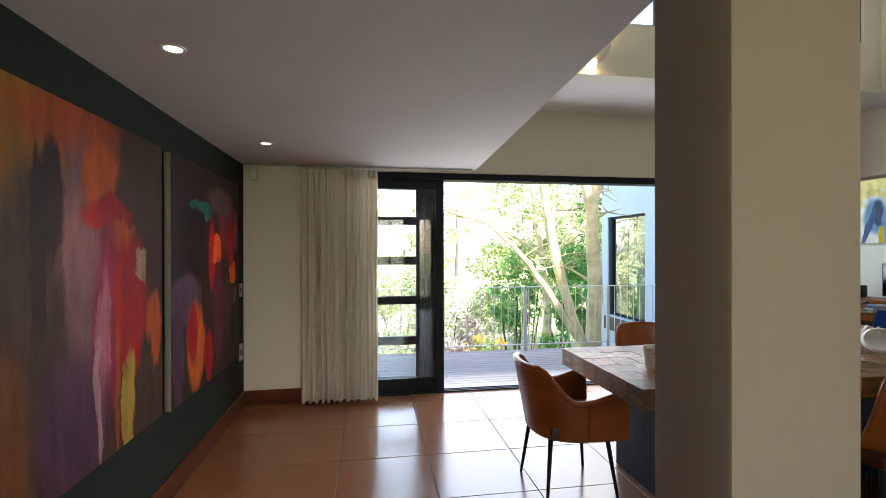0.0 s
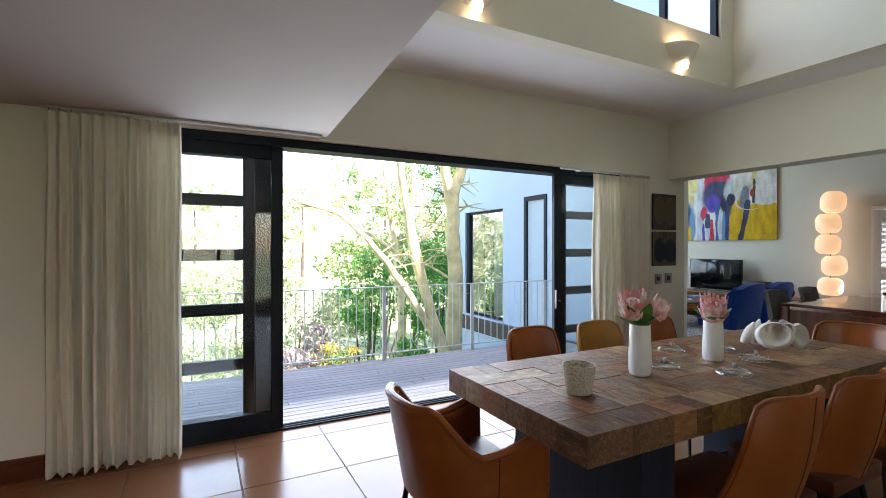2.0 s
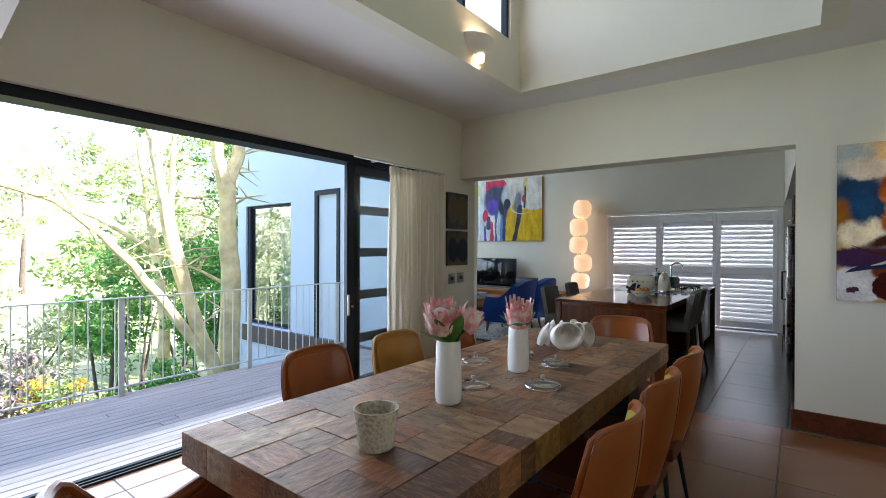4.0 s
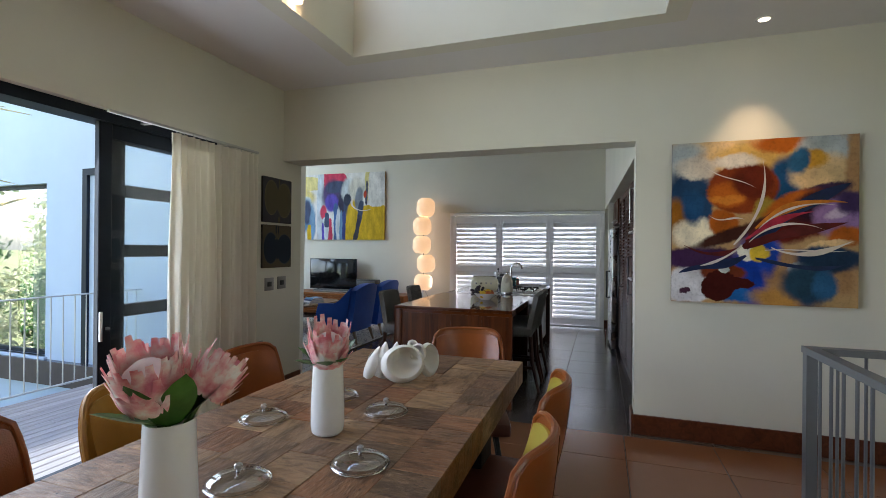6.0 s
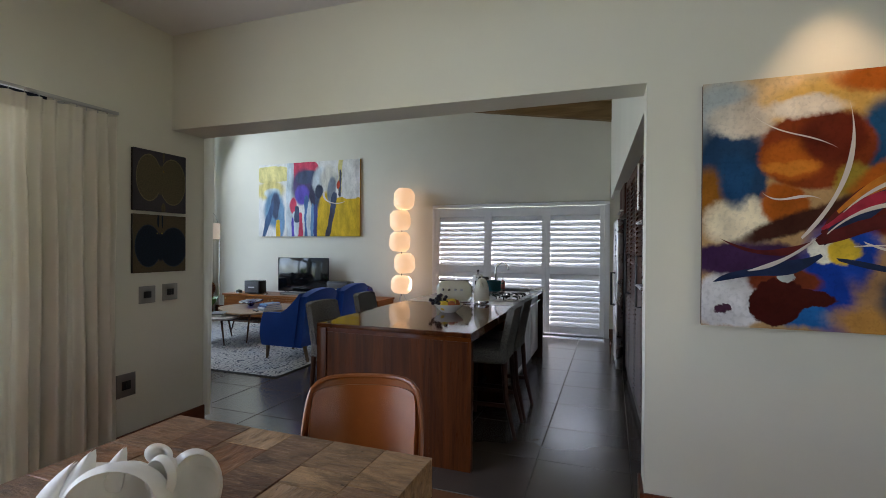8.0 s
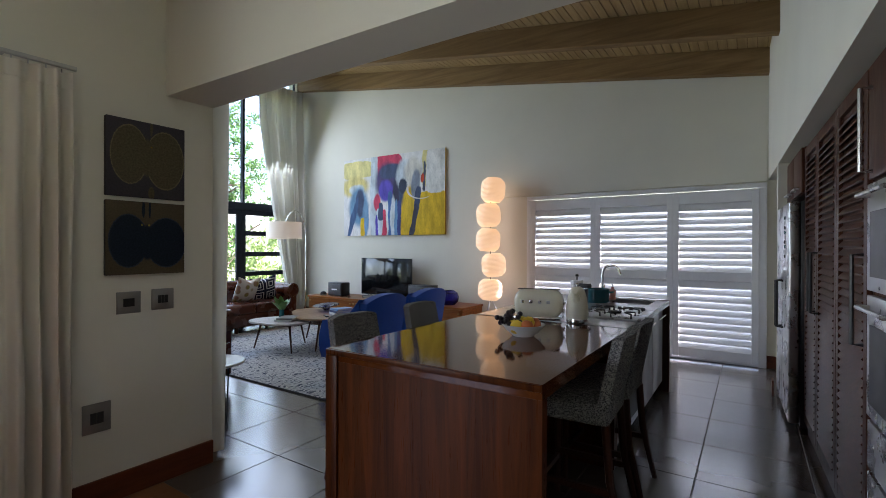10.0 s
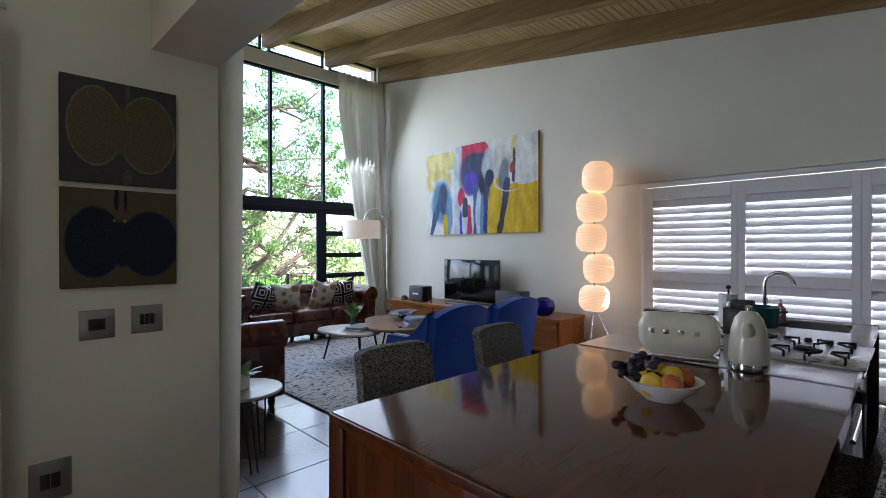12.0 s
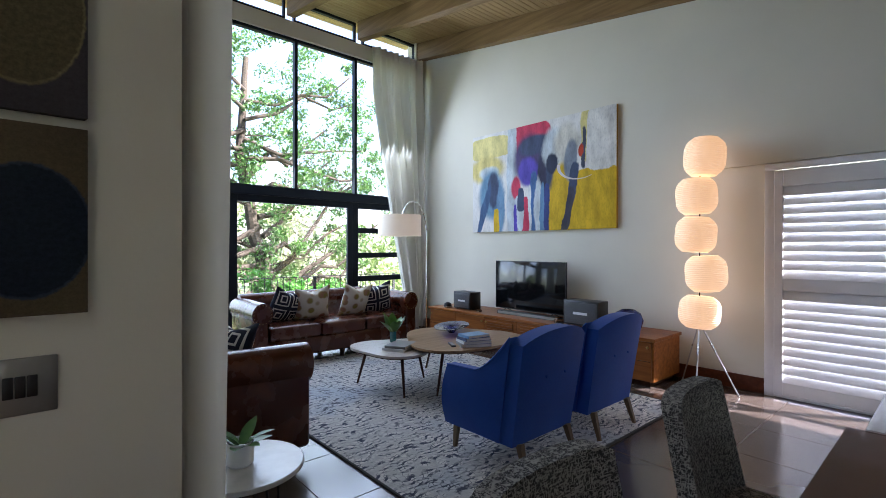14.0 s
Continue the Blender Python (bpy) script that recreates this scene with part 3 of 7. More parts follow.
# ---- plantation shutters ----
shutters = tagged(new("window_4"), "white louvred plantation shutters, closed against bright daylight", "shutter", kind="structure")
xs = XF - 0.04
for b in ((XF - 0.05, XF + 0.1, 4.87, 4.95, 0, 2.16), (XF - 0.05, XF + 0.1, 1.89, 1.97, 0, 2.16), (XF - 0.05, XF + 0.1, 1.89, 4.95, 2.16, 2.22), (XF - 0.03, XF + 0.1, 1.97, 4.87, 0, 0.03)):
    part("frame", bx(*b, bevel=0.006), SHUTTER, shutters)
slat = bx(-0.006, 0.006, 0, 1, -0.052, 0.052, bevel=0.005, seg=2)
slat_me = bpy.data.meshes.new("slat")
slat.to_mesh(slat_me)
slat.free()
slat_me.materials.append(SHUTTER)
for y0, y1 in ((1.97, 2.9), (2.9, 3.9), (3.9, 4.87)):
    for b in ((xs - 0.02, xs + 0.02, y0 + 0.0005, y0 + 0.07, 0.035, 2.15), (xs - 0.02, xs + 0.02, y1 - 0.07, y1 - 0.0005, 0.035, 2.15), (xs - 0.02, xs + 0.02, y0 + 0.07, y1 - 0.07, 0.035, 0.15), (xs - 0.02, xs + 0.02, y0 + 0.07, y1 - 0.07, 2.0, 2.15), (xs - 0.02, xs + 0.02, y0 + 0.07, y1 - 0.07, 1.02, 1.13)):
        part("panel_rail", bx(*b, bevel=0.004, seg=1), SHUTTER, shutters)
    for lo, hi, count in ((0.15, 1.02, 10), (1.13, 2.0, 10)):
        for i in range(count):
            s = new("slat", slat_me)
            s.parent = shutters
            z = lo + (i + 0.5) * (hi - lo) / count
            s.matrix_basis = pose(xs, y0 + 0.07, z, 0, 24, 0) @ Matrix.Diagonal((1, y1 - y0 - 0.14, 1, 1))

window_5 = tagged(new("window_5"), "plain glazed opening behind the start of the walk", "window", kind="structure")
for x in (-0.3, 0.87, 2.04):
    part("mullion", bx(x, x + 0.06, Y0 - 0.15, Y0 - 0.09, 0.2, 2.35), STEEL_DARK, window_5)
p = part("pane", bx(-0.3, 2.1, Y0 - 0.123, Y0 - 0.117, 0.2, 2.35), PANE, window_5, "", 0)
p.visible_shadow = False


# ---- dining room ----
def cloth(name, a, b, see=0.55, scale=240.0):
    """Curtain cloth that lets daylight through."""
    m = Mat(name, 0.95, 0, a)
    w = m.n("TexWave", Vector=m.coords(), Scale=scale, Distortion=1.5, Detail=2.0)
    blot = m.noise(2.5, m.coords((1, 1, 0.3)))
    c = m.mix(blot, a, b)
    tr = m.n("BsdfTranslucent", Color=c)
    df = m.n("BsdfDiffuse", Color=c)
    mixer = m.t.nodes.new("ShaderNodeMixShader")
    mixer.inputs[0].default_value = see
    m.link(df.outputs[0], mixer.inputs[1])
    m.link(tr.outputs[0], mixer.inputs[2])
    bump = m.n("Bump", Height=w.outputs["Fac"], Strength=0.15, Distance=0.001)
    m.link(bump.outputs[0], df.inputs["Normal"])
    m.link(mixer.outputs[0], m.t.nodes["Material Output"].inputs[0])
    return m.m


CURTAIN = cloth("cream linen curtain", (0.8, 0.755, 0.655), (0.86, 0.825, 0.74), 0.28)
SHEER = cloth("white sheer curtain", (0.82, 0.8, 0.74), (0.9, 0.88, 0.83), 0.42)


def curtain(label, a, b, z0, z1, folds, amp=0.045, mat=CURTAIN, seed=0, gather=None):
    """A pleated curtain from a to b (plan points); gather(v) gives its squeezed span over its height."""
    t = thing("curtain", pose(a[0], a[1], z0), label, "curtain", "curtains")
    d = Vector((b[0] - a[0], b[1] - a[1], 0))
    nrm = Vector((-d.y, d.x, 0)).normalized()
    rnd = random.Random(seed)
    ph = [rnd.uniform(0, 6.28) for _ in range(6)]

    def at(u, v, off):
        lo, hi = gather(v) if gather else (0.0, 1.0)
        s = lo + u * (hi - lo) + 0.004 * math.sin(9 * v + 7 * u)
        am = amp * (0.45 + 0.55 * min(1, (1 - v) * 3.5))
        q = 2 * math.pi * folds * u + 1.5 * math.sin(5 * u + ph[0]) + 0.9 * math.sin(13 * u + ph[3]) * (1 - v) + 0.22 * math.sin(3 * v + ph[1])
        w = math.sin(q) * (0.8 + 0.35 * math.sin(17 * u + ph[4])) + 0.22 * (1 - v) * math.sin(2.3 * q + ph[5]) + 0.35 * math.sin(2 * math.pi * folds * 0.47 * u + ph[2] + 2 * v)
        p = d * s + nrm * (am * w + off)
        return Vector((p.x, p.y, v * (z1 - z0) + 0.006 * math.sin(2 * math.pi * folds * u + 1) * (1 - v)))

    part("drape", slab(lambda u, v: at(u, v, 0.0015), lambda u, v: at(u, v, -0.0015), int(folds * 12), 26), mat, t, "", 80)
    part("heading", slab(lambda u, v: at(u, 0.965 + 0.035 * v, 0.006), lambda u, v: at(u, 0.965 + 0.035 * v, -0.006), int(folds * 12), 2), mat, t, "", 80)
    n = int(folds)
    for i in range(n):
        p = at((i + 0.5) / n, 1.0, 0)
        part("curtain_hook", tube([p, p + Vector((0, 0, 0.02))], 0.003, 6), STEEL, t)
    return t


curtain("long cream linen curtain drawn aside by the glass doors", (-0.34, 4.93), (0.42, 4.93), 0.03, 2.355, 13, 0.05, seed=1)
curtain("cream linen curtain beside the glass doors", (4.37, 4.93), (5.25, 4.93), 0.03, 2.3, 13, 0.045, seed=2)
for x0, x1, z in ((-0.36, 1.4, 2.372), (3.9, 5.27, 2.318)):
    tr = thing("curtain_track", pose(x0, 4.93, z), "slim white curtain track under the ceiling line", "curtain track")
    part("rail", bx(0, x1 - x0, -0.012, 0.012, 0, 0.018 if z > 2.35 else 0.02, bevel=0.003), GALV, tr)
    part("bracket", bx(0.3, 0.33, 0, 0.1, 0.004, 0.016), GALV, tr)
    part("bracket", bx(x1 - x0 - 0.3, x1 - x0 - 0.27, 0, 0.1, 0.004, 0.016), GALV, tr)


def canvas(label, m, w, h, depth, front, side, category="painting"):
    """A stretched canvas; its picture faces local -y, x to the right, z up."""
    t = thing("painting", m, label, category)
    me = bpy.data.meshes.new("canvas_front")
    me.from_pydata([(0, -depth, 0), (w, -depth, 0), (w, -depth, h), (0, -depth, h)], [], [(0, 1, 2, 3)])
    uv = me.uv_layers.new(name="UVMap")
    for loop, c in zip(uv.data, ((0, 0), (1, 0), (1, 1), (0, 1))):
        loop.uv = c
    me.materials.append(front)
    ob = new("canvas_front", me)
    ob.parent = t
    part("stretcher", bx(0, w, -depth + 0.002, -0.004, 0, h, bevel=0.004, seg=1), side, t)
    return t


R, OR, MAG, PLUM, OCH, DK = (0.33, 0.006, 0.008), (0.42, 0.068, 0.006), (0.24, 0.012, 0.045), (0.07, 0.025, 0.05), (0.26, 0.1, 0.006), (0.02, 0.008, 0.005)
RUST, DUSK, TEALISH, FLAME, MOCHA = (0.3, 0.05, 0.008), (0.17, 0.08, 0.09), (0.02, 0.13, 0.11), (0.55, 0.09, 0.014), (0.05, 0.024, 0.012)
UPPER = [(0.15, 0.9, 0.35, 0.16, 0.8, OCH), (0.5, 0.93, 0.3, 0.08, 0.8, RUST), (0.85, 0.92, 0.2, 0.1, 0.8, MOCHA), (0.1, 0.66, 0.2, 0.12, 0.8, (0.2, 0.09, 0.02)), (0.28, 0.4, 0.18, 0.4, 0.7, MOCHA), (0.34, 0.76, 0.06, 0.14, 0.4, DK), (0.3, 0.6, 0.03, 0.2, 0.5, DK), (0.48, 0.6, 0.09, 0.3, 0.8, DUSK), (0.56, 0.84, 0.08, 0.09, 0.6, OR), (0.62, 0.73, 0.13, 0.05, 0.5, R)]
LOWER = [(0.7, 0.66, 0.08, 0.05, 0.5, OR), (0.62, 0.42, 0.09, 0.26, 0.6, MAG), (0.76, 0.44, 0.13, 0.22, 0.4, R), (0.58, 0.32, 0.03, 0.24, 0.6, (0.35, 0.1, 0.14)), (0.84, 0.56, 0.04, 0.05, 0.2, (0.34, 0.2, 0.12)), (0.93, 0.33, 0.05, 0.14, 0.4, OR), (0.74, 0.12, 0.035, 0.18, 0.4, (0.38, 0.24, 0.03)), (0.86, 0.15, 0.06, 0.18, 0.5, MOCHA), (0.45, 0.15, 0.16, 0.2, 0.8, PLUM), (0.1, 0.15, 0.16, 0.28, 0.8, (0.14, 0.045, 0.01)), (0.56, 0.18, 0.02, 0.22, 0.6, (0.34, 0.18, 0.2)), (0.67, 0.2, 0.025, 0.2, 0.5, RUST)]
ART1 = painted("abstract in reds and ochres", (0.06, 0.024, 0.014), UPPER + LOWER, 0.07, 0.0, 0.55, (2.4, 0.6, 1))
HIGH = [(0.35, 0.8, 0.14, 0.045, 0.25, TEALISH), (0.75, 0.75, 0.14, 0.16, 0.6, (0.16, 0.02, 0.03)), (0.65, 0.87, 0.2, 0.07, 0.6, (0.11, 0.06, 0.05)), (0.5, 0.6, 0.05, 0.16, 0.5, R), (0.58, 0.62, 0.06, 0.07, 0.15, FLAME), (0.86, 0.5, 0.06, 0.06, 0.15, FLAME), (0.25, 0.66, 0.16, 0.15, 0.3, DK), (0.15, 0.42, 0.18, 0.1, 0.4, (0.1, 0.05, 0.08)), (0.84, 0.66, 0.06, 0.12, 0.5, R)]
DEEP = [(0.28, 0.2, 0.11, 0.18, 0.5, (0.5, 0.1, 0.015)), (0.24, 0.26, 0.06, 0.12, 0.5, R), (0.07, 0.2, 0.06, 0.22, 0.5, PLUM), (0.6, 0.3, 0.08, 0.25, 0.5, (0.09, 0.015, 0.03)), (0.76, 0.32, 0.08, 0.16, 0.4, MOCHA), (0.86, 0.16, 0.06, 0.1, 0.5, DK), (0.92, 0.72, 0.04, 0.12, 0.5, (0.2, 0.05, 0.06)), (0.9, 0.36, 0.03, 0.05, 0.4, (0.06, 0.14, 0.08)), (0.45, 0.12, 0.06, 0.12, 0.5, R)]
ART2 = painted("abstract in dark browns and orange", (0.03, 0.012, 0.01), HIGH + DEEP, 0.04, 2.0, 0.55, (1.6, 0.8, 1))
SIDE_DARK = plain("dark canvas edge", (0.04, 0.035, 0.03), 0.7)
SIDE_PALE = plain("raw canvas edge", (0.3, 0.28, 0.24), 0.8)
canvas("large abstract canvas in red, orange and ochre on the green wall", pose(XL, 1.62, 0.6, 0, 0, 90), 1.46, 1.55, 0.045, ART1, SIDE_DARK)
canvas("square abstract canvas in dark browns with orange patches", pose(XL, 3.2, 0.57, 0, 0, 90), 1.5, 1.58, 0.045, ART2, SIDE_PALE)
BL, WH, YE, BK = (0.01, 0.03, 0.12), (0.62, 0.58, 0.5), (0.5, 0.28, 0.03), (0.015, 0.012, 0.016)
CREAMY, SKYISH, NIGHT, EMBER, MAROON, TANNED, VIOLET = (0.66, 0.46, 0.24), (0.42, 0.46, 0.47), (0.012, 0.045, 0.11), (0.4, 0.1, 0.01), (0.055, 0.007, 0.005), (0.4, 0.22, 0.1), (0.3, 0.18, 0.4)
HAZE = [(0.3, 0.93, 0.4, 0.12, 0.8, CREAMY), (0.08, 0.85, 0.1, 0.12, 0.8, SKYISH), (0.25, 0.8, 0.14, 0.1, 0.8, (0.6, 0.48, 0.38)), (0.5, 0.88, 0.25, 0.08, 0.8, (0.62, 0.38, 0.1)), (0.6, 0.98, 0.12, 0.04, 0.8, EMBER), (0.1, 0.68, 0.12, 0.12, 0.7, NIGHT), (0.19, 0.57, 0.045, 0.12, 0.6, NIGHT), (0.03, 0.52, 0.07, 0.1, 0.8, (0.26, 0.1, 0.01)), (0.15, 0.43, 0.11, 0.08, 0.6, (0.75, 0.68, 0.52)), (0.62, 0.72, 0.08, 0.15, 0.6, (0.008, 0.06, 0.15)), (0.85, 0.93, 0.12, 0.07, 0.8, SKYISH), (0.82, 0.78, 0.13, 0.09, 0.7, CREAMY), (0.78, 0.86, 0.06, 0.04, 0.7, (0.55, 0.28, 0.03)), (0.98, 0.8, 0.04, 0.2, 0.8, TANNED)]
BLOOM = [(0.82, 0.68, 0.13, 0.03, 0.5, (0.05, 0.025, 0.06), 15), (0.4, 0.71, 0.16, 0.12, 0.18, (0.2, 0.035, 0.008)), (0.32, 0.68, 0.09, 0.06, 0.7, EMBER), (0.46, 0.75, 0.08, 0.09, 0.6, (0.11, 0.015, 0.006)), (0.31, 0.65, 0.08, 0.02, 0.7, (0.5, 0.17, 0.02)), (0.3, 0.49, 0.07, 0.08, 0.35, EMBER), (0.52, 0.58, 0.05, 0.05, 0.7, (0.3, 0.22, 0.03)), (0.66, 0.6, 0.13, 0.05, 0.6, EMBER, 25), (0.66, 0.46, 0.2, 0.07, 0.6, (0.12, 0.014, 0.01), 10), (0.6, 0.51, 0.17, 0.025, 0.6, (0.5, 0.03, 0.07), 22), (0.35, 0.43, 0.2, 0.035, 0.6, (0.05, 0.015, 0.01), 22), (0.8, 0.59, 0.12, 0.07, 0.6, (0.03, 0.008, 0.02), 25)]
WINGS = [(0.91, 0.53, 0.11, 0.09, 0.5, VIOLET, 30), (0.89, 0.55, 0.05, 0.025, 0.7, (0.5, 0.4, 0.55), 30), (0.94, 0.42, 0.08, 0.05, 0.6, EMBER, 20), (0.85, 0.36, 0.1, 0.02, 0.5, CREAMY, 15), (0.85, 0.28, 0.16, 0.05, 0.6, NIGHT), (0.15, 0.27, 0.19, 0.06, 0.4, (0.05, 0.02, 0.07)), (0.47, 0.2, 0.1, 0.17, 0.6, (0.004, 0.04, 0.32)), (0.38, 0.05, 0.08, 0.04, 0.6, (0.01, 0.12, 0.38)), (0.62, 0.17, 0.08, 0.12, 0.8, TANNED), (0.6, 0.05, 0.12, 0.05, 0.8, (0.5, 0.25, 0.06)), (0.76, 0.13, 0.09, 0.1, 0.7, NIGHT), (0.72, 0.22, 0.06, 0.03, 0.4, SKYISH), (0.745, 0.13, 0.035, 0.045, 0.12, (0.2, 0.04, 0.01)), (0.92, 0.18, 0.06, 0.09, 0.8, TANNED)]
BLOTS = [(0.86, 0.26, 0.13, 0.06, 0.7, (0.01, 0.03, 0.07)), (0.72, 0.14, 0.09, 0.08, 0.8, (0.015, 0.05, 0.09)), (0.95, 0.62, 0.06, 0.05, 0.7, (0.05, 0.03, 0.1)), (0.14, 0.84, 0.1, 0.05, 0.7, (0.62, 0.56, 0.48)), (0.36, 0.88, 0.1, 0.035, 0.7, (0.66, 0.6, 0.52)), (0.12, 0.6, 0.05, 0.09, 0.7, (0.01, 0.06, 0.16)), (0.7, 0.86, 0.05, 0.06, 0.7, (0.02, 0.1, 0.2)), (0.54, 0.3, 0.05, 0.09, 0.7, (0.006, 0.05, 0.36)), (0.84, 0.12, 0.05, 0.07, 0.7, (0.02, 0.1, 0.22)), (0.1, 0.1, 0.12, 0.09, 0.3, (0.62, 0.62, 0.66)), (0.3, 0.19, 0.1, 0.04, 0.4, (0.16, 0.03, 0.01)), (0.27, 0.1, 0.085, 0.075, 0.1, MAROON), (0.38, 0.12, 0.07, 0.03, 0.15, MAROON), (0.3, 0.2, 0.02, 0.02, 0.2, SKYISH), (0.06, 0.065, 0.018, 0.016, 0.4, PLUM), (0.09, 0.08, 0.016, 0.015, 0.4, PLUM), (0.43, 0.32, 0.045, 0.04, 0.3, (0.75, 0.75, 0.68)), (0.5, 0.31, 0.045, 0.04, 0.4, (0.72, 0.5, 0.04))]
ART3 = painted("flowing abstract in rust, blue and cream", (0.44, 0.28, 0.13), [(u, v, ru * 1.22, rv * 1.22, *rest) for u, v, ru, rv, *rest in HAZE + BLOOM + WINGS + BLOTS], 0.05, 0.0, 0.5, (0.9, 0.8, 1), False)
SIDE_BROWN = plain("brown canvas edge", (0.1, 0.06, 0.04), 0.7)
fl = canvas("square abstract canvas in rust, blue and cream swirls", pose(XO, 1.43, 1.075, 0, 0, -90), 1.18, 1.22, 0.035, ART3, SIDE_BROWN)
PAINT_WHITE = plain("thick white paint", (0.62, 0.57, 0.53), 0.5)
PAINT_MAROON = plain("maroon paint", (0.09, 0.008, 0.008), 0.5, 0, 0.4, 14)
PAINT_MAGENTA = plain("magenta paint", (0.36, 0.02, 0.05), 0.5, 0, 0.4, 14)
PAINT_NIGHT = plain("midnight blue paint", (0.008, 0.02, 0.07), 0.5, 0, 0.4, 14)
PAINT_AMBER = plain("amber paint", (0.5, 0.17, 0.015), 0.5, 0, 0.4, 14)
STROKES = (
    (PAINT_NIGHT, 0.12, ((0.5, 0.42), (0.66, 0.62), (0.86, 0.74), (1.14, 0.88))),
    (PAINT_MAROON, 0.09, ((0.48, 0.42), (0.62, 0.5), (0.85, 0.55), (1.12, 0.6))),
    (PAINT_MAROON, 0.05, ((0.5, 0.46), (0.58, 0.62), (0.7, 0.7), (0.86, 0.72))),
    (PAINT_MAGENTA, 0.05, ((0.5, 0.48), (0.62, 0.58), (0.74, 0.66), (0.92, 0.68))),
    (PAINT_AMBER, 0.06, ((0.56, 0.56), (0.7, 0.72), (0.9, 0.78), (1.12, 0.74))),
    (PAINT_NIGHT, 0.07, ((0.5, 0.36), (0.36, 0.26), (0.2, 0.3), (0.05, 0.22))),
    (PAINT_MAROON, 0.04, ((0.46, 0.42), (0.34, 0.34), (0.2, 0.36), (0.08, 0.44))),
    (PAINT_NIGHT, 0.05, ((0.56, 0.34), (0.74, 0.3), (0.92, 0.24), (1.1, 0.3))),
    (PAINT_WHITE, 0.022, ((0.42, 0.44), (0.56, 0.6), (0.66, 0.82), (0.6, 1.08))),
    (PAINT_WHITE, 0.03, ((0.66, 0.42), (0.85, 0.32), (1.0, 0.4), (1.15, 0.47))),
    (PAINT_WHITE, 0.014, ((0.52, 0.46), (0.66, 0.62), (0.84, 0.62), (0.98, 0.55))),
    (PAINT_WHITE, 0.012, ((0.58, 0.56), (0.72, 0.72), (0.9, 0.76), (1.06, 0.72))),
    (PAINT_WHITE, 0.016, ((0.2, 0.28), (0.3, 0.3), (0.4, 0.36), (0.48, 0.44))),
    (PAINT_WHITE, 0.012, ((0.22, 1.04), (0.34, 0.92), (0.44, 0.95), (0.56, 0.86))),
    (PAINT_WHITE, 0.012, ((0.26, 0.66), (0.34, 0.58), (0.42, 0.68), (0.5, 0.62))),
    (PAINT_WHITE, 0.01, ((0.62, 0.4), (0.8, 0.42), (0.95, 0.38), (1.12, 0.4))),
)
for level, (mat, wide, pts) in enumerate(STROKES):
    def stroke(u, v, pts=pts, wide=wide, level=level):
        b = ((1 - u) ** 3, 3 * u * (1 - u) ** 2, 3 * u * u * (1 - u), u ** 3)
        x, z = (sum(w * p[i] for w, p in zip(b, pts)) for i in (0, 1))
        k = (v - 0.5) * wide * math.sin(math.pi * (0.08 + 0.92 * u)) ** 0.8 * (1 + 0.25 * math.sin(9 * u + level)) * (1.0 if wide < 0.035 else 0.75)
        return Vector((x - 0.7 * k, -0.0358 - 0.0003 * level - 0.0006 * math.sin(math.pi * v), z + k))
    part("paint_stroke", sheet(stroke, 40, 3), mat, fl, "curved paint stroke")

HUSK, PALE_HUSK, INKY, INK_RIM = (0.1, 0.085, 0.048), (0.2, 0.17, 0.09), (0.012, 0.02, 0.034), (0.03, 0.045, 0.07)
LOBES1 = [(0.28, 0.55, 0.22, 0.37), (0.73, 0.52, 0.25, 0.38)]
LOBES2 = [(0.27, 0.46, 0.23, 0.35), (0.75, 0.44, 0.26, 0.34)]


def lobes(pair, fill, rim):
    """Two halves of a fruit, each inside a thin paler outline."""
    return [(u, v, a + 0.012, b + 0.014, 0.05, rim) for u, v, a, b in pair] + [(u, v, a, b, 0.05, fill) for u, v, a, b in pair] + [(0.5, pair[0][1] - 0.02, 0.09, 0.24, 0.3, fill)]


APPLE1 = painted("halved fruit in grey brown", (0.055, 0.05, 0.058), lobes(LOBES1, HUSK, PALE_HUSK) + [(0.55, 0.93, 0.02, 0.1, 0.2, HUSK), (0.55, 0.06, 0.04, 0.09, 0.2, HUSK), (0.55, 0.68, 0.012, 0.012, 0.3, (0.3, 0.2, 0.02))], 0.012, 30.0, square=False)
APPLE2 = painted("halved fruit in dark blue", (0.095, 0.075, 0.045), lobes(LOBES2, INKY, INK_RIM) + [(0.45, 0.9, 0.02, 0.12, 0.2, INKY), (0.53, 0.9, 0.015, 0.12, 0.2, INKY), (0.43, 0.68, 0.012, 0.014, 0.3, (0.3, 0.25, 0.04)), (0.52, 0.68, 0.012, 0.014, 0.3, (0.3, 0.25, 0.04))], 0.012, 30.0, square=False)
canvas("small canvas of a halved fruit in grey and brown", pose(5.425, YB, 1.71, 0, 0, 0), 0.425, 0.44, 0.03, APPLE1, SIDE_DARK)
canvas("small canvas of a halved fruit in dark blue", pose(5.425, YB, 1.265, 0, 0, 0), 0.425, 0.42, 0.03, APPLE2, SIDE_DARK)
PLATE = plain("brushed grey switch plate", (0.3, 0.29, 0.27), 0.35, 0.6)


def switch(m, label, w=0.125, h=0.125, keys=1):
    t = thing("wall_switch", m, label, "switch", "switch plates")
    part("plate", bx(-w / 2, w / 2, -0.01, 0, -h / 2, h / 2, bevel=0.003), PLATE, t)
    for i in range(keys):
        x = -w * 0.24 + i * w * 0.48 / keys
        part("rocker", bx(x, x + w * 0.48 / keys - 0.002, -0.014, -0.009, -h * 0.19, h * 0.19, bevel=0.002), BLACK, t, "black rocker")


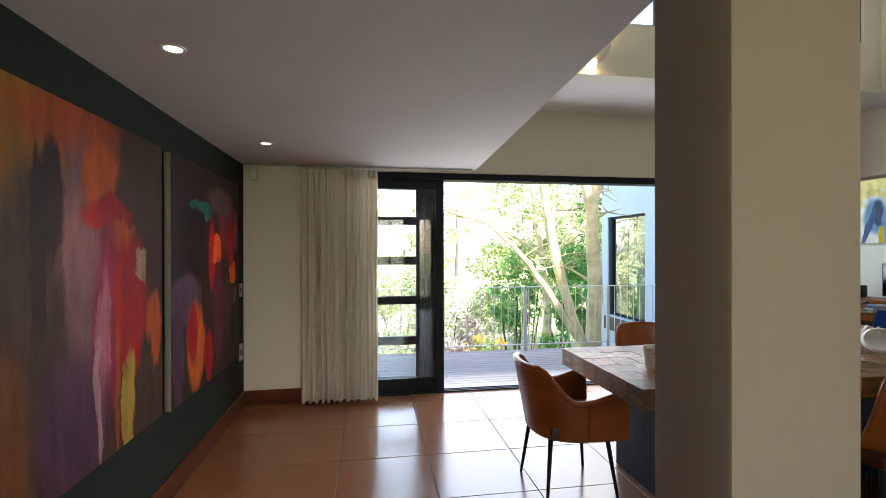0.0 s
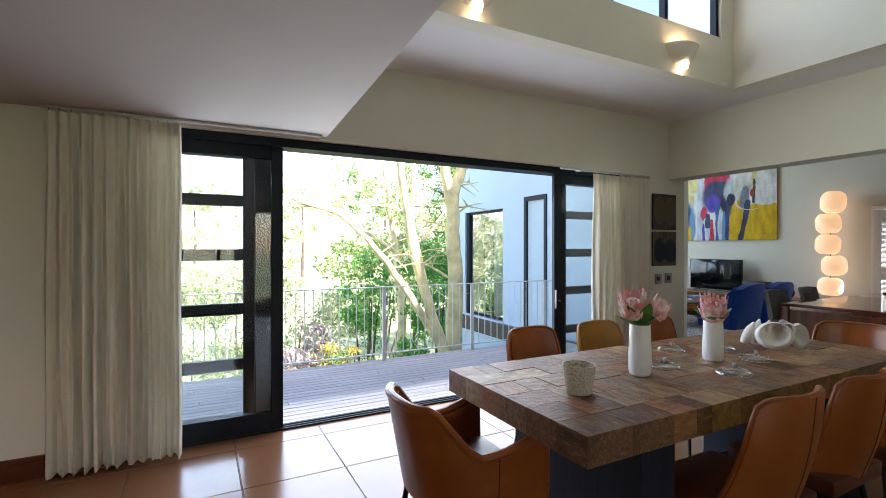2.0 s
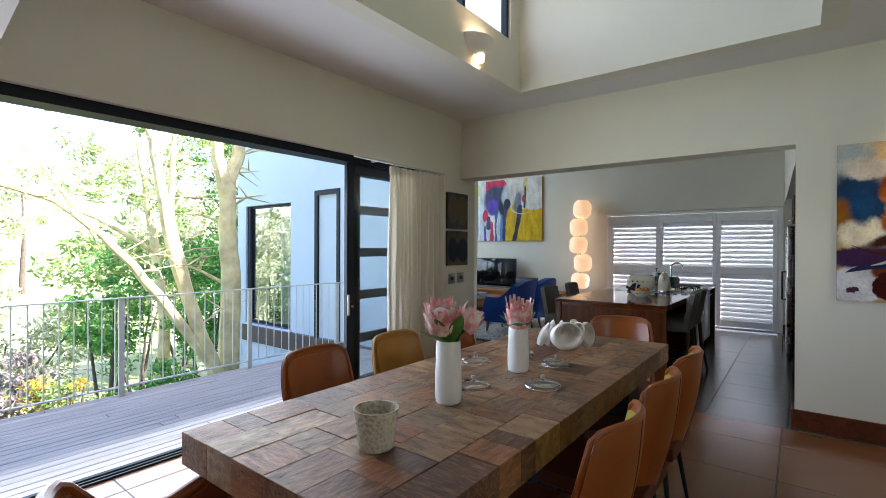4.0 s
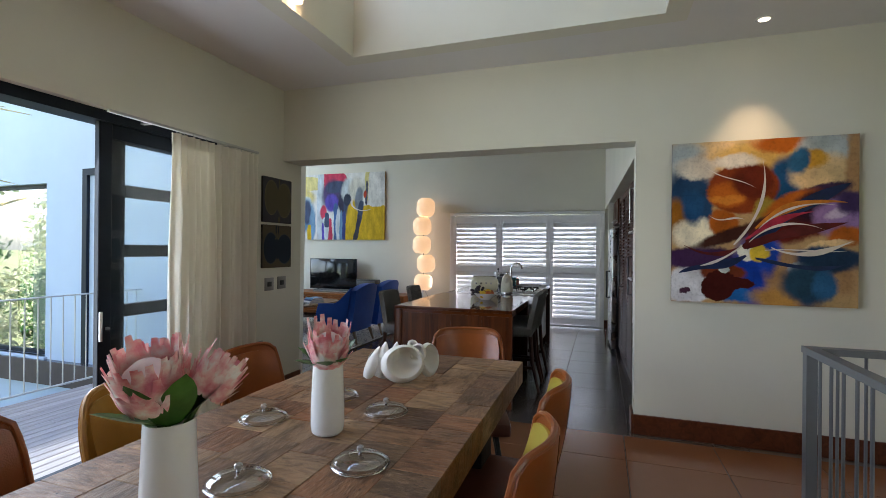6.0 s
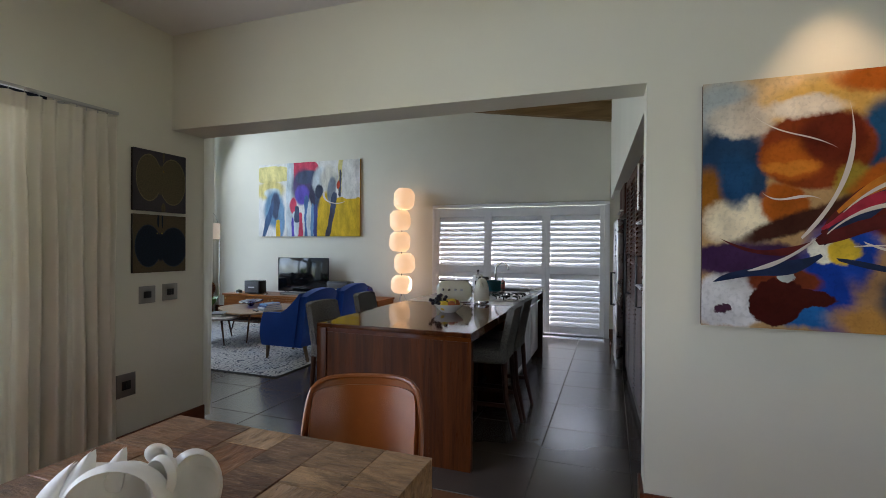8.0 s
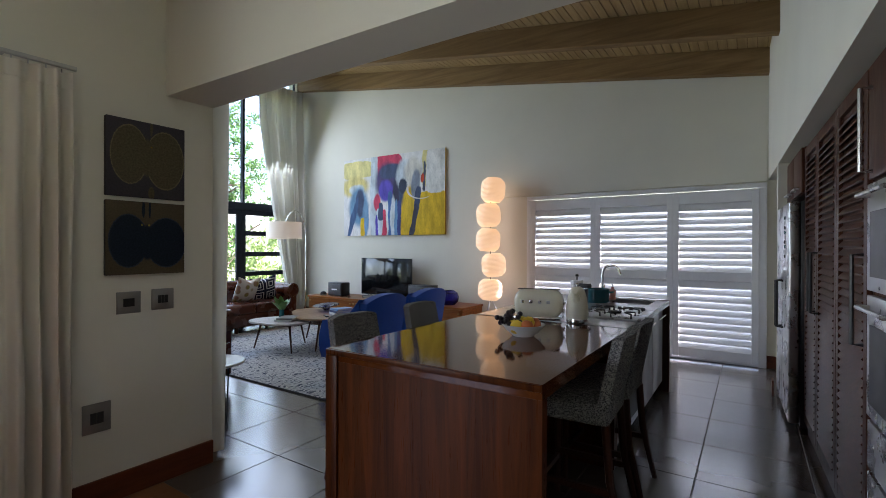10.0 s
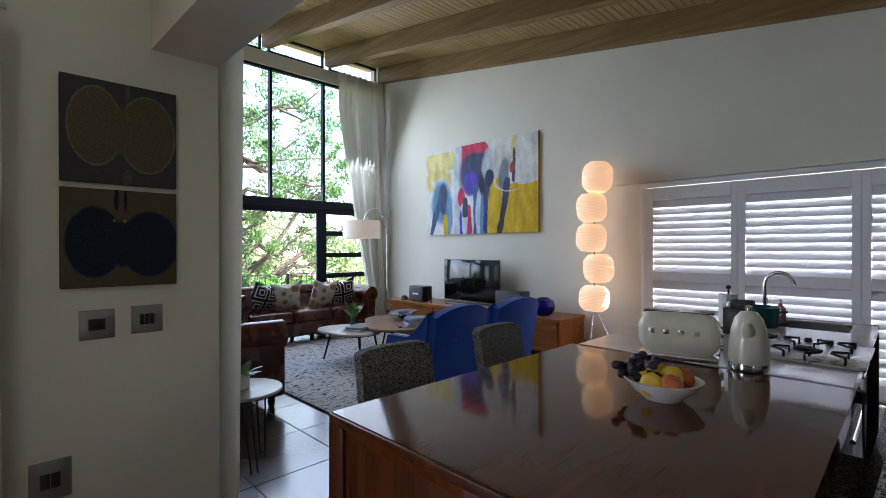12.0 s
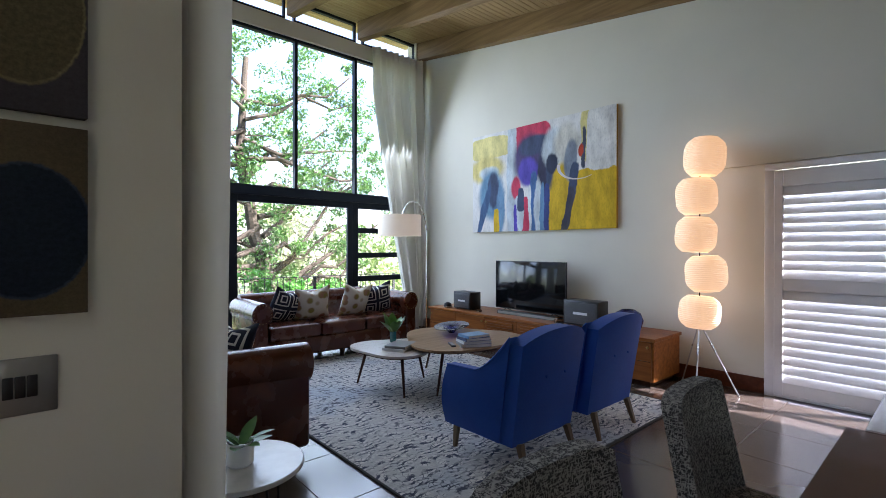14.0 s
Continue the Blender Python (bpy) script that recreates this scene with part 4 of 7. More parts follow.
switch(pose(5.55, YB, 1.105), "square grey switch plate with a black rocker")
switch(pose(5.735, YB, 1.11), "square grey switch plate with three black rockers", keys=3)
switch(pose(5.395, YB, 0.49), "grey double socket plate low on the wall", 0.135, 0.16, 2)
switch(pose(XL, 4.9, 1.16, 0, 0, 90), "grey switch plate on the green wall", 0.1, 0.13)
switch(pose(XL, 4.9, 0.56, 0, 0, 90), "grey socket plate on the green wall", 0.1, 0.16, 2)
s = thing("alarm_sensor", pose(-0.8, YB, 2.29), "small white alarm sensor in the corner", "sensor")
part("housing", bx(-0.035, 0.035, -0.05, 0, -0.05, 0.06, bevel=0.015, seg=3), CERAMIC, s)
part("lens", bx(-0.025, 0.025, -0.058, -0.048, -0.04, 0.01, bevel=0.006), CERAMIC, s)


# lights of the dining room
WARM = (1.0, 0.72, 0.42)
BULB = glow("lit lamp bulb", (1.0, 0.85, 0.65), 2.0).m


def downlight(x, y, z):
    t = thing("downlight", pose(x, y, z), "round recessed ceiling light, lit", "ceiling light", "downlights")
    part("trim_ring", lathe([(0.034, 0.0), (0.036, -0.006), (0.05, -0.006), (0.052, -0.0005), (0.034, -0.0005)], 24), CERAMIC, t)
    part("bulb", lathe([(0.0, -0.002), (0.033, -0.0025), (0.033, -0.001), (0.0, -0.001)], 20), BULB, t, "glowing bulb")


for x, y in ((-0.47, 2.24), (-0.47, 4.0), (-0.47, 0.4)):
    downlight(x, y, ZS)
    lamp("downlight_beam", "SPOT", look((x, y, ZS - 0.02), (x, y, 0)), 5.0, WARM, spot=75, radius=0.03)
downlight(5.52, 0.9, ZC)
lamp("picture_light_beam", "SPOT", look((5.52, 0.9, ZC - 0.02), (5.75, 0.88, 0)), 7, WARM, spot=60, radius=0.03)


def sconce(x):
    t = thing("wall_lamp", pose(x, WY1, 3.2), "white plaster half-bowl wall lamp, lit", "wall lamp", "lantern wall lamps")
    bowl = bmesh.new()
    prof_o = [(0.05, -0.045), (0.09, -0.03), (0.14, 0.015), (0.175, 0.07), (0.19, 0.11)]
    n = 20
    for off in (0.0, 0.008):
        rows = [[bowl.verts.new(((r - off) * math.cos(a), -(r - off) * math.sin(a) * 0.75, z)) for a in (math.pi * i / n for i in range(n + 1))] for r, z in prof_o]
        for p, q in zip(rows, rows[1:]):
            for i in range(n):
                bowl.faces.new((p[i], p[i + 1], q[i + 1], q[i]))
        if off:
            for edge_row in (0, -1):
                for i in range(n):
                    bowl.faces.new((first[edge_row][i], first[edge_row][i + 1], rows[edge_row][i + 1], rows[edge_row][i]))
        first = rows
    part("bowl", bowl, BISQUE, t)
    part("diffuser", lathe([(0.0, -0.1), (0.034, -0.096), (0.045, -0.06), (0.042, -0.035), (0.0, -0.03)], 18, at=(0, -0.045, 0)), glow("lit lamp glass", WARM, 0.5).m, t, "glowing glass")
    lamp("wall_lamp_light", "POINT", pose(x, WY1 - 0.07, 3.3), 0.35, WARM, radius=0.04)
    lamp("wall_lamp_underlight", "POINT", pose(x, WY1 - 0.05, 3.09), 0.1, WARM, radius=0.02)


sconce(2.22)
sconce(4.41)

# ---- dining table ----
def reclaimed(name):
    m = Mat(name, 0.55, 0, (0.2, 0.12, 0.07))
    r = m.random()
    comb = m.n("CombineXYZ", X=m.math("MULTIPLY", r, 91.0), Y=m.math("MULTIPLY", r, 57.0), Z=m.math("MULTIPLY", r, 31.0))
    off = m.n("VectorMath", Vector=m.coords((6.0, 17.0, 17.0)))
    off.operation = "ADD"
    m.link(comb.outputs[0], off.inputs[1])
    g = m.noise(1.6, off.outputs[0], 7, 0.66, 0.9)
    crack = m.noise(5.0, off.outputs[0], 3, 0.6)
    tone = m.ramp(r, (0.0, (0.1, 0.04, 0.02)), (0.14, (0.48, 0.2, 0.085)), (0.28, (0.2, 0.115, 0.066)), (0.42, (0.6, 0.37, 0.19)), (0.56, (0.12, 0.048, 0.024)), (0.7, (0.42, 0.26, 0.145)), (0.85, (0.34, 0.13, 0.052)), (1.0, (0.27, 0.17, 0.105)))
    c = m.mix(m.math("MULTIPLY", m.ramp(g, (0.36, (0, 0, 0)), (0.66, (1, 1, 1))), 0.6), tone, (0.05, 0.024, 0.013))
    worn = m.noise(0.8, off.outputs[0], 6, 0.7)
    c = m.mix(m.math("MULTIPLY", m.ramp(worn, (0.52, (0, 0, 0)), (0.62, (1, 1, 1))), 0.45), c, (0.045, 0.024, 0.014))
    c = m.mix(m.math("MULTIPLY", m.ramp(m.noise(40.0, m.coords((0.3, 2.0, 2.0)), 4, 0.7), (0.52, (0, 0, 0)), (0.66, (1, 1, 1))), 0.4), c, tint((0.46, 0.3, 0.19), 1.0))
    c = m.mix(m.ramp(crack, (0.66, (0, 0, 0)), (0.73, (1, 1, 1))), c, (0.018, 0.01, 0.006))
    m.color(c)
    m.b.inputs["Specular IOR Level"].default_value = 0.3
    m.rough(m.math("ADD", m.math("MULTIPLY", g, 0.3), 0.28))
    return m.bump(m.math("SUBTRACT", m.math("ADD", g, worn), crack), 0.7, 0.004).m


RECLAIMED = reclaimed("reclaimed timber block")
TX0, TX1, TY0, TY1, TZ = 1.724, 4.41, 2.36, 3.37, 0.832
table = thing("dining_table", pose((TX0 + TX1) / 2, (TY0 + TY1) / 2, 0), "long dining table topped with reclaimed timber blocks", "table")
cx, cy = (TX0 + TX1) / 2, (TY0 + TY1) / 2
for x in (2.1, 3.78):
    part("slab_leg", bx(x - cx, x + 0.2 - cx, 2.44 - cy, 3.29 - cy, 0, TZ - 0.116, bevel=0.006, seg=1), NAVY_WOOD, table, "charcoal blue timber slab leg")
part("stretcher", bx(2.3 - cx, 3.78 - cx, 2.78 - cy, 2.95 - cy, 0.02, 0.2, bevel=0.005, seg=1), NAVY_WOOD, table)
rnd = random.Random(5)
ys = [TY0, 2.515, 2.7, 2.86, 3.035, 3.19, TY1]
for row in range(6):
    x = TX0
    while x < TX1 - 1e-6:
        w = rnd.choice((0.1, 0.14, 0.17, 0.2, 0.23))
        if TX1 - x - w < 0.1:
            w = TX1 - x
        dz = rnd.uniform(-0.0015, 0.0015)
        a, b, g = w / 2 - 0.0006, (ys[row + 1] - ys[row]) / 2 - 0.0006, 0.0015
        turn = rnd.random() < 0.6
        if turn:
            a, b = b, a
        bm = bx(-a, a, -b, b, -0.115, dz, bevel=g, seg=1)
        ob = part("tabletop_block", bm, RECLAIMED, table, "", 25)
        ob.matrix_basis = pose(x + w / 2 - cx, (ys[row] + ys[row + 1]) / 2 - cy, TZ, 0, 0, 90 if turn else 0)
        x += w


# ---- dining chairs, facing local +y ----
def chair_shell(u, v, off, wrap=0.12, half=0.235, z0=0.43, z1=0.93):
    s = 2 * u - 1
    w = half * (0.97 + 0.03 * v - 0.1 * max(0, (v - 0.6) / 0.4) ** 2.5)
    top = z1 - 0.035 * abs(s) ** 9
    z = z0 + (top - z0) * v
    y = -0.2 - 0.1 * v + wrap * abs(s) ** 2.2 * (1.15 - 0.5 * v) - 0.02 * math.sin(math.pi * v)
    n = Vector((-s * 0.55, 1, 0.2)).normalized()
    return Vector((s * w, y, z)) + n * off


def legs_of(t, spread=0.21, z=0.42, top=0.15, mat=BLACK_IRON):
    for sx in (-1, 1):
        for sy in (-1, 1):
            part("leg", tube([(sx * spread * 1.05, sy * spread * 1.0, 0), (sx * top, sy * top, z)], [0.009, 0.016], 10), mat, t)


def dining_chair(m, label, outer, inner, seat):
    t = thing("dining_chair", m, label, "chair", "chairs round the dining table")
    part("back_shell", slab(lambda u, v: chair_shell(u, v, -0.012), lambda u, v: chair_shell(u, v, 0.008), 22, 14), outer, t)
    part("back_lining", slab(lambda u, v: chair_shell(0.03 + 0.94 * u, 0.03 + 0.9 * v, 0.006), lambda u, v: chair_shell(0.03 + 0.94 * u, 0.03 + 0.9 * v, 0.018 + 0.014 * math.sin(math.pi * v)), 18, 12), inner, t)
    rim = [chair_shell(0, k / 10, 0.004) for k in range(11)] + [chair_shell(k / 16, 1, 0.004) for k in range(1, 17)] + [chair_shell(1, 1 - k / 10, 0.004) for k in range(1, 11)]
    part("piping", tube(rim, 0.0105, 8), outer, t)
    part("back_seam", tube([chair_shell(0.5, k / 12, -0.0125) for k in range(13)], 0.0025, 6), SEATBROWN, t)
    part("seat", pad(-0.235, 0.235, -0.22, 0.24, 0.405, 0.485, 0.012), seat, t)
    part("seat_frame", bx(-0.17, 0.17, -0.17, 0.17, 0.385, 0.408, bevel=0.004), BLACK_IRON, t)
    legs_of(t)
    return t


def arm_shell(u, v, off):
    """A back that runs round into two arms."""
    s = 2 * u - 1
    a = abs(s)
    if a < 0.5:
        ang = a / 0.5 * math.pi / 2
        x, y = 0.27 * math.sin(ang) ** 0.8, 0.06 - 0.3 * math.cos(ang) ** 0.7
        n = Vector((-math.sin(ang), math.cos(ang), 0))
    else:
        x, y = 0.27 + 0.015 * (a - 0.5), 0.06 + (a - 0.5) / 0.5 * 0.2
        n = Vector((-1, 0, 0))
    k = min(1.0, max(0.0, (a - 0.24) / 0.17))
    k = k * k * (3 - 2 * k)
    top = 0.83 * (1 - k) + (0.625 + 0.045 * min(1.0, max(0.0, (a - 0.45) / 0.4))) * k - 0.05 * max(0, (a - 0.88) / 0.12) ** 2
    z = 0.4 + (top - 0.4) * v
    lean = -0.08 * (1 - k) * v
    return Vector((math.copysign(x, s) * (1 + 0.03 * v), y + lean, z)) + Vector((n.x * (1 if s >= 0 else -1), n.y, 0)) * off


def dining_armchair(m, label, outer, inner):
    t = thing("dining_armchair", m, label, "chair", "chairs round the dining table")
    part("tub_shell", slab(lambda u, v: arm_shell(u, v, -0.014), lambda u, v: arm_shell(u, v, 0.016), 44, 12), outer, t)
    rim = [arm_shell(0, k / 8, 0.0) for k in range(9)] + [arm_shell(k / 44, 1, 0.0) for k in range(1, 45)] + [arm_shell(1, 1 - k / 8, 0.0) for k in range(1, 9)]
    part("rolled_edge", tube(rim, 0.02, 10), outer, t)
    part("lining", slab(lambda u, v: arm_shell(0.03 + 0.94 * u, 0.1 + 0.84 * v, 0.014), lambda u, v: arm_shell(0.03 + 0.94 * u, 0.1 + 0.84 * v, 0.03), 40, 8), inner, t)
    for u in (0.26, 0.74):
        part("seam", tube([arm_shell(u, k / 10, -0.015) for k in range(11)], 0.003, 6), SEATBROWN, t)
    part("seat", pad(-0.245, 0.245, -0.2, 0.26, 0.4, 0.49, 0.012), SEATBROWN, t)
    part("seat_frame", bx(-0.2, 0.2, -0.18, 0.18, 0.385, 0.402, bevel=0.004), BLACK_IRON, t)
    legs_of(t, 0.23, 0.42, 0.18)
    return t


dining_armchair(pose(1.61, 3.04, 0, 0, 0, -90), "tan leather tub armchair at the head of the table", TAN, TAN_DEEP)
dining_chair(pose(2.56, 3.47, 0, 0, 0, 186), "tan leather dining chair on black legs", TAN, TAN, SEATBROWN)
dining_chair(pose(3.15, 3.45, 0, 0, 0, 184), "mustard leather dining chair on black legs", MUSTARD, MUSTARD, SEATBROWN)
dining_chair(pose(3.77, 3.46, 0, 0, 0, 183), "tan leather dining chair on black legs", TAN, TAN, SEATBROWN)
dining_chair(pose(4.53, 2.71, 0, 0, 0, 108), "tan leather dining chair at the far end of the table", TAN_DEEP, TAN, SEATBROWN)
for x in (2.57, 3.17, 3.75):
    dining_chair(pose(x, 2.37, 0, 0, 0, 0), "tan leather dining chair with olive yellow lining", TAN, OLIVE, SEATBROWN)

# ---- things on the table ----
cup = thing("plant_pot", pose(2.05, 2.74, TZ), "small textured cream clay pot on the table", "pot")
CLAY = Mat("textured cream clay", 0.8, 0, (0.5, 0.44, 0.33))
vor = CLAY.n("TexVoronoi", Vector=CLAY.coords(), Scale=70.0).outputs["Distance"]
CLAY.color(CLAY.ramp(vor, (0.0, (0.42, 0.36, 0.26)), (0.6, (0.56, 0.5, 0.4)))).bump(vor, 0.8, 0.006)
part("pot_body", lathe([(0.0, 0), (0.05, 0), (0.056, 0.006), (0.072, 0.125), (0.074, 0.13), (0.068, 0.13), (0.064, 0.12), (0.052, 0.015), (0, 0.012)], 36), CLAY.m, cup)

PINK = Mat("pink protea bracts", 0.6, 0, (0.75, 0.25, 0.3))
pn = PINK.noise(26.0, detail=5)
PINK.color(PINK.ramp(pn, (0.34, (0.74, 0.22, 0.26)), (0.46, (0.83, 0.4, 0.4)), (0.56, (0.88, 0.62, 0.58)), (0.66, (0.9, 0.82, 0.78))))
PINK.b.inputs["Subsurface Weight"].default_value = 0.1
PALE_PINK = plain("pale protea heart", (0.8, 0.66, 0.66), 0.8, 0, 0.15, 30)
LEAF = Mat("dark green leaf", 0.4, 0, (0.05, 0.14, 0.03))
LEAF.color(LEAF.ramp(LEAF.noise(12.0), (0.3, (0.025, 0.1, 0.012)), (0.7, (0.09, 0.24, 0.04))))
STEM = plain("green stem", (0.08, 0.14, 0.04), 0.6)


def blade(bm, base, direction, up, length, width, curl, blunt=0.0):
    """One pointed petal or leaf."""
    d, up = Vector(direction).normalized(), Vector(up)
    side = d.cross(up).normalized()
    nrm = side.cross(d).normalized()
    n, prev = 6, None
    for i in range(n + 1):
        s = i / n
        c = Vector(base) + d * (length * s) + nrm * (curl * s * s)
        w = width * math.sin(math.pi * min(1, 0.12 + 0.88 * s)) ** 0.8 * 0.5 if i < n else max(0.0005, width * blunt * 0.5)
        row = [bm.verts.new(c - side * w), bm.verts.new(c - nrm * w * 0.25), bm.verts.new(c + side * w)]
        if prev:
            for k in (0, 1):
                bm.faces.new((prev[k], prev[k + 1], row[k + 1], row[k]))
        prev = row


def protea(parent, at, axis, size, seed):
    rnd = random.Random(seed)
    q = Vector((0, 0, 1)).rotation_difference(Vector(axis))
    m = Matrix.Translation(at) @ q.to_matrix().to_4x4()
    heart = lathe([(0.0, 0.0), (0.35, 0.05), (0.5, 0.45), (0.42, 0.8), (0.2, 1.0), (0, 1.05)], 16)
    bmesh.ops.transform(heart, matrix=m @ Matrix.Diagonal((size * 0.8, size * 0.8, size * 0.72, 1)), verts=heart.verts)
    part("flower_heart", heart, PALE_PINK, parent, "pale pink flower heart")
    for ring, (count, tilt, ln, z) in enumerate(((18, 11, 0.84, 0.0), (16, 6, 0.98, 0.03), (14, 24, 0.45, -0.06), (18, 17, 0.66, -0.03))):
        bm = bmesh.new()
        for i in range(count):
            a = 2 * math.pi * (i + 0.5 * (ring % 2)) / count + rnd.uniform(-0.08, 0.08)
            k = radians(tilt + rnd.uniform(-6, 6))
            out = Vector((math.cos(a), math.sin(a), 0))
            d = out * math.sin(k) + Vector((0, 0, math.cos(k)))
            base = out * 0.36 * size + Vector((0, 0, z * size))
            blade(bm, base, d, -out, size * ln * rnd.uniform(0.85, 1.08), size * 0.23, size * 0.05 * rnd.uniform(-1, 1), 0.45)
        bmesh.ops.transform(bm, matrix=m, verts=bm.verts)
        part("petal_ring", bm, PINK.m, parent)


def vase(x, y, h, r, blooms, label, seed):
    t = thing("vase", pose(x, y, TZ), label, "vase", "white vases")
    prof = [(0, 0), (r * 0.8, 0), (r * 0.94, 0.008), (r, 0.03), (r * 1.0, h * 0.4), (r * 0.93, h * 0.8), (r * 0.9, h), (r * 0.86, h), (r * 0.86, h * 0.7), (0, h * 0.68)]
    part("vase_body", lathe(prof, 36), CERAMIC, t)
    f = thing("flower_bunch", pose(x, y, TZ + h * 0.7), "pink protea flowers with green leaves in a white vase", "flowers", "flower bunches")
    z0 = h * 0.3
    rnd = random.Random(seed)
    for i, (ox, oy, dz, ax, size) in enumerate(blooms):
        part("stem", tube([(ox * 0.2, oy * 0.2, 0), (ox * 0.5, oy * 0.5, z0 * 0.8), (ox, oy, z0 + dz)], 0.007, 8), STEM, f)
        protea(f, (ox, oy, z0 + dz), ax, size, seed + i)
    for i in range(7):
        a = 2 * math.pi * i / 7 + rnd.uniform(-0.3, 0.3)
        out = Vector((math.cos(a), math.sin(a), 0))
        bm = bmesh.new()
        blade(bm, out * 0.02 + Vector((0, 0, z0 - 0.005)), out + Vector((0, 0, rnd.uniform(0.5, 1.5))), Vector((0, 0, 1)), rnd.uniform(0.125, 0.165) * (1.0 if len(blooms) > 1 else 0.7), 0.072, -0.015)
        part("leaf", bm, LEAF.m, f)


vase(2.545, 2.82, 0.26, 0.056, ((-0.03, 0.01, 0.045, (-0.3, -0.1, 1), 0.13), (0.06, -0.03, 0.04, (0.7, -0.3, 1), 0.105), (0.03, 0.05, 0.05, (0.25, 0.4, 1), 0.11)), "tall white ceramic vase holding a protea bunch", 11)
vase(3.17, 2.83, 0.235, 0.056, ((0.0, 0.0, 0.01, (-0.26, -0.2, 1), 0.138),), "tall white ceramic vase holding one protea", 21)

for x, y in ((3.42, 2.73), (3.0, 2.61), (3.2, 3.12), (2.79, 2.86), (3.52, 3.0)):
    t = thing("food_cover", pose(x, y, TZ), "clear glass food lid with a metal knob", "food cover", "glass food covers on the table")
    part("dome", lathe([(0.078, 0.004), (0.077, 0.014), (0.066, 0.022), (0.04, 0.027), (0.012, 0.028), (0, 0.028)], 32), LID_GLASS, t)
    part("rim", lathe([(0.078, 0.0), (0.084, 0.001), (0.086, 0.004), (0.083, 0.007), (0.077, 0.006), (0.078, 0.0)], 32), CLEAR, t, "thick clear glass rim")
    part("knob", lathe([(0.005, 0.027), (0.005, 0.038), (0.011, 0.042), (0.011, 0.05), (0.006, 0.054), (0, 0.054)], 14), STEEL, t, "small metal knob")


def sculpture(m):
    t = thing("sculpture", m, "white bisque clay sculpture of curling shell forms", "sculpture")
    bm = bmesh.new()

    def crescent(c, r, rz, yaw, hole=0.52, lift=0.34, depth=0.05, roll=0):
        """A cupped disc whose opening sits high, so that its rim is a crescent."""
        m3 = Matrix.Rotation(radians(yaw), 3, "Z") @ Matrix.Rotation(radians(roll), 3, "Y")

        def place(x, y, z):
            return m3 @ Vector((x, y, z)) + Vector(c)

        def front(u, v):
            a = 2 * math.pi * u
            ox, oz, ix, iz = r * math.cos(a), rz * math.sin(a), hole * r * math.cos(a), hole * rz * math.sin(a) + lift * rz
            if v < 0.5:
                k = v * 2
                return place(ox + (ix - ox) * k, -0.55 * depth * math.sin(math.pi * k) ** 0.8, oz + (iz - oz) * k)
            k = (v - 0.5) * 2
            return place(ix * (1 - k), depth * math.sin(k * math.pi / 2), iz + (lift * rz - iz) * k)

        def back(u, v):
            a = 2 * math.pi * u
            return place(r * math.cos(a) * (1 - v), 1.3 * depth * math.sin(v * math.pi / 2), rz * math.sin(a) * (1 - v) + lift * rz * v)
        slab(front, back, 32, 12, bm)

    def petal(base, tip, w, bow):
        base, tip = Vector(base), Vector(tip)
        d = tip - base
        side = d.cross(Vector((0, 1, 0))).normalized()

        def f(u, v, off):
            wide = w * math.sin(math.pi * (0.15 + 0.85 * u)) ** 0.8 + 0.002
            k = 2 * v - 1
            return base + d * u + side * (wide * k) + Vector((0, off - bow * (math.sin(math.pi * u) - 0.6 * k * k), 0))
        slab(lambda u, v: f(u, v, 0.0), lambda u, v: f(u, v, 0.007), 14, 8, bm)

    crescent((0.0, -0.03, 0.09), 0.104, 0.09, 4, 0.6, 0.36, 0.075)
    crescent((0.13, 0.03, 0.09), 0.058, 0.086, 30, 0.62, 0.3, 0.05, -12)
    crescent((0.055, 0.03, 0.165), 0.03, 0.024, 10, 0.4, 0.1, 0.012, 35)
    crescent((0.075, -0.005, 0.13), 0.042, 0.05, -30, 0.55, 0.25, 0.03, 20)
    crescent((-0.09, 0.05, 0.075), 0.075, 0.072, -35, 0.62, 0.36, 0.06)
    petal((-0.165, 0.0, 0.02), (-0.105, 0.0, 0.165), 0.03, 0.03)
    petal((-0.11, -0.01, 0.03), (-0.075, 0.01, 0.185), 0.03, 0.03)
    petal((-0.05, 0.02, 0.06), (-0.02, 0.03, 0.18), 0.022, 0.02)
    low = min(v.co.z for v in bm.verts)
    bmesh.ops.translate(bm, vec=(0, 0, -low), verts=bm.verts)
    ob = part("sculpture_body", bm, BISQUE, t)


sculpture(pose(3.82, 2.84, TZ, 0, 0, -60))

# ---- stair railing beside the table ----
rail = thing("stair_railing", pose(4.757, 0.892, 0), "grey painted steel railing round the stair well", "railing")
part("handrail", walls((-3.72, 0.03, -0.03, 0.03, 0.925, 0.96), (-0.03, 0.03, -2.5, -0.03, 0.925, 0.96)), RAIL_GREY, rail)
part("bottom_bar", walls((-3.72, 0.02, -0.012, 0.012, 0.06, 0.09), (-0.012, 0.012, -2.5, -0.012, 0.06, 0.09)), RAIL_GREY, rail)
for x in (0.0, -1.2, -2.4, -3.6):
    part("post", bx(x - 0.025, x + 0.025, -0.025, 0.025, 0, 0.925), RAIL_GREY, rail)
for i in range(30):
    x = -0.12 - i * 0.12
    if min(abs(x - p) for p in (-1.2, -2.4, -3.6)) > 0.04:
        part("baluster", tube([(x, 0, 0.09), (x, 0, 0.925)], 0.008, 8), RAIL_GREY, rail)
for i in range(18):
    part("baluster", tube([(0, -0.12 - i * 0.12, 0.09), (0, -0.12 - i * 0.12, 0.925)], 0.008, 8), RAIL_GREY, rail)


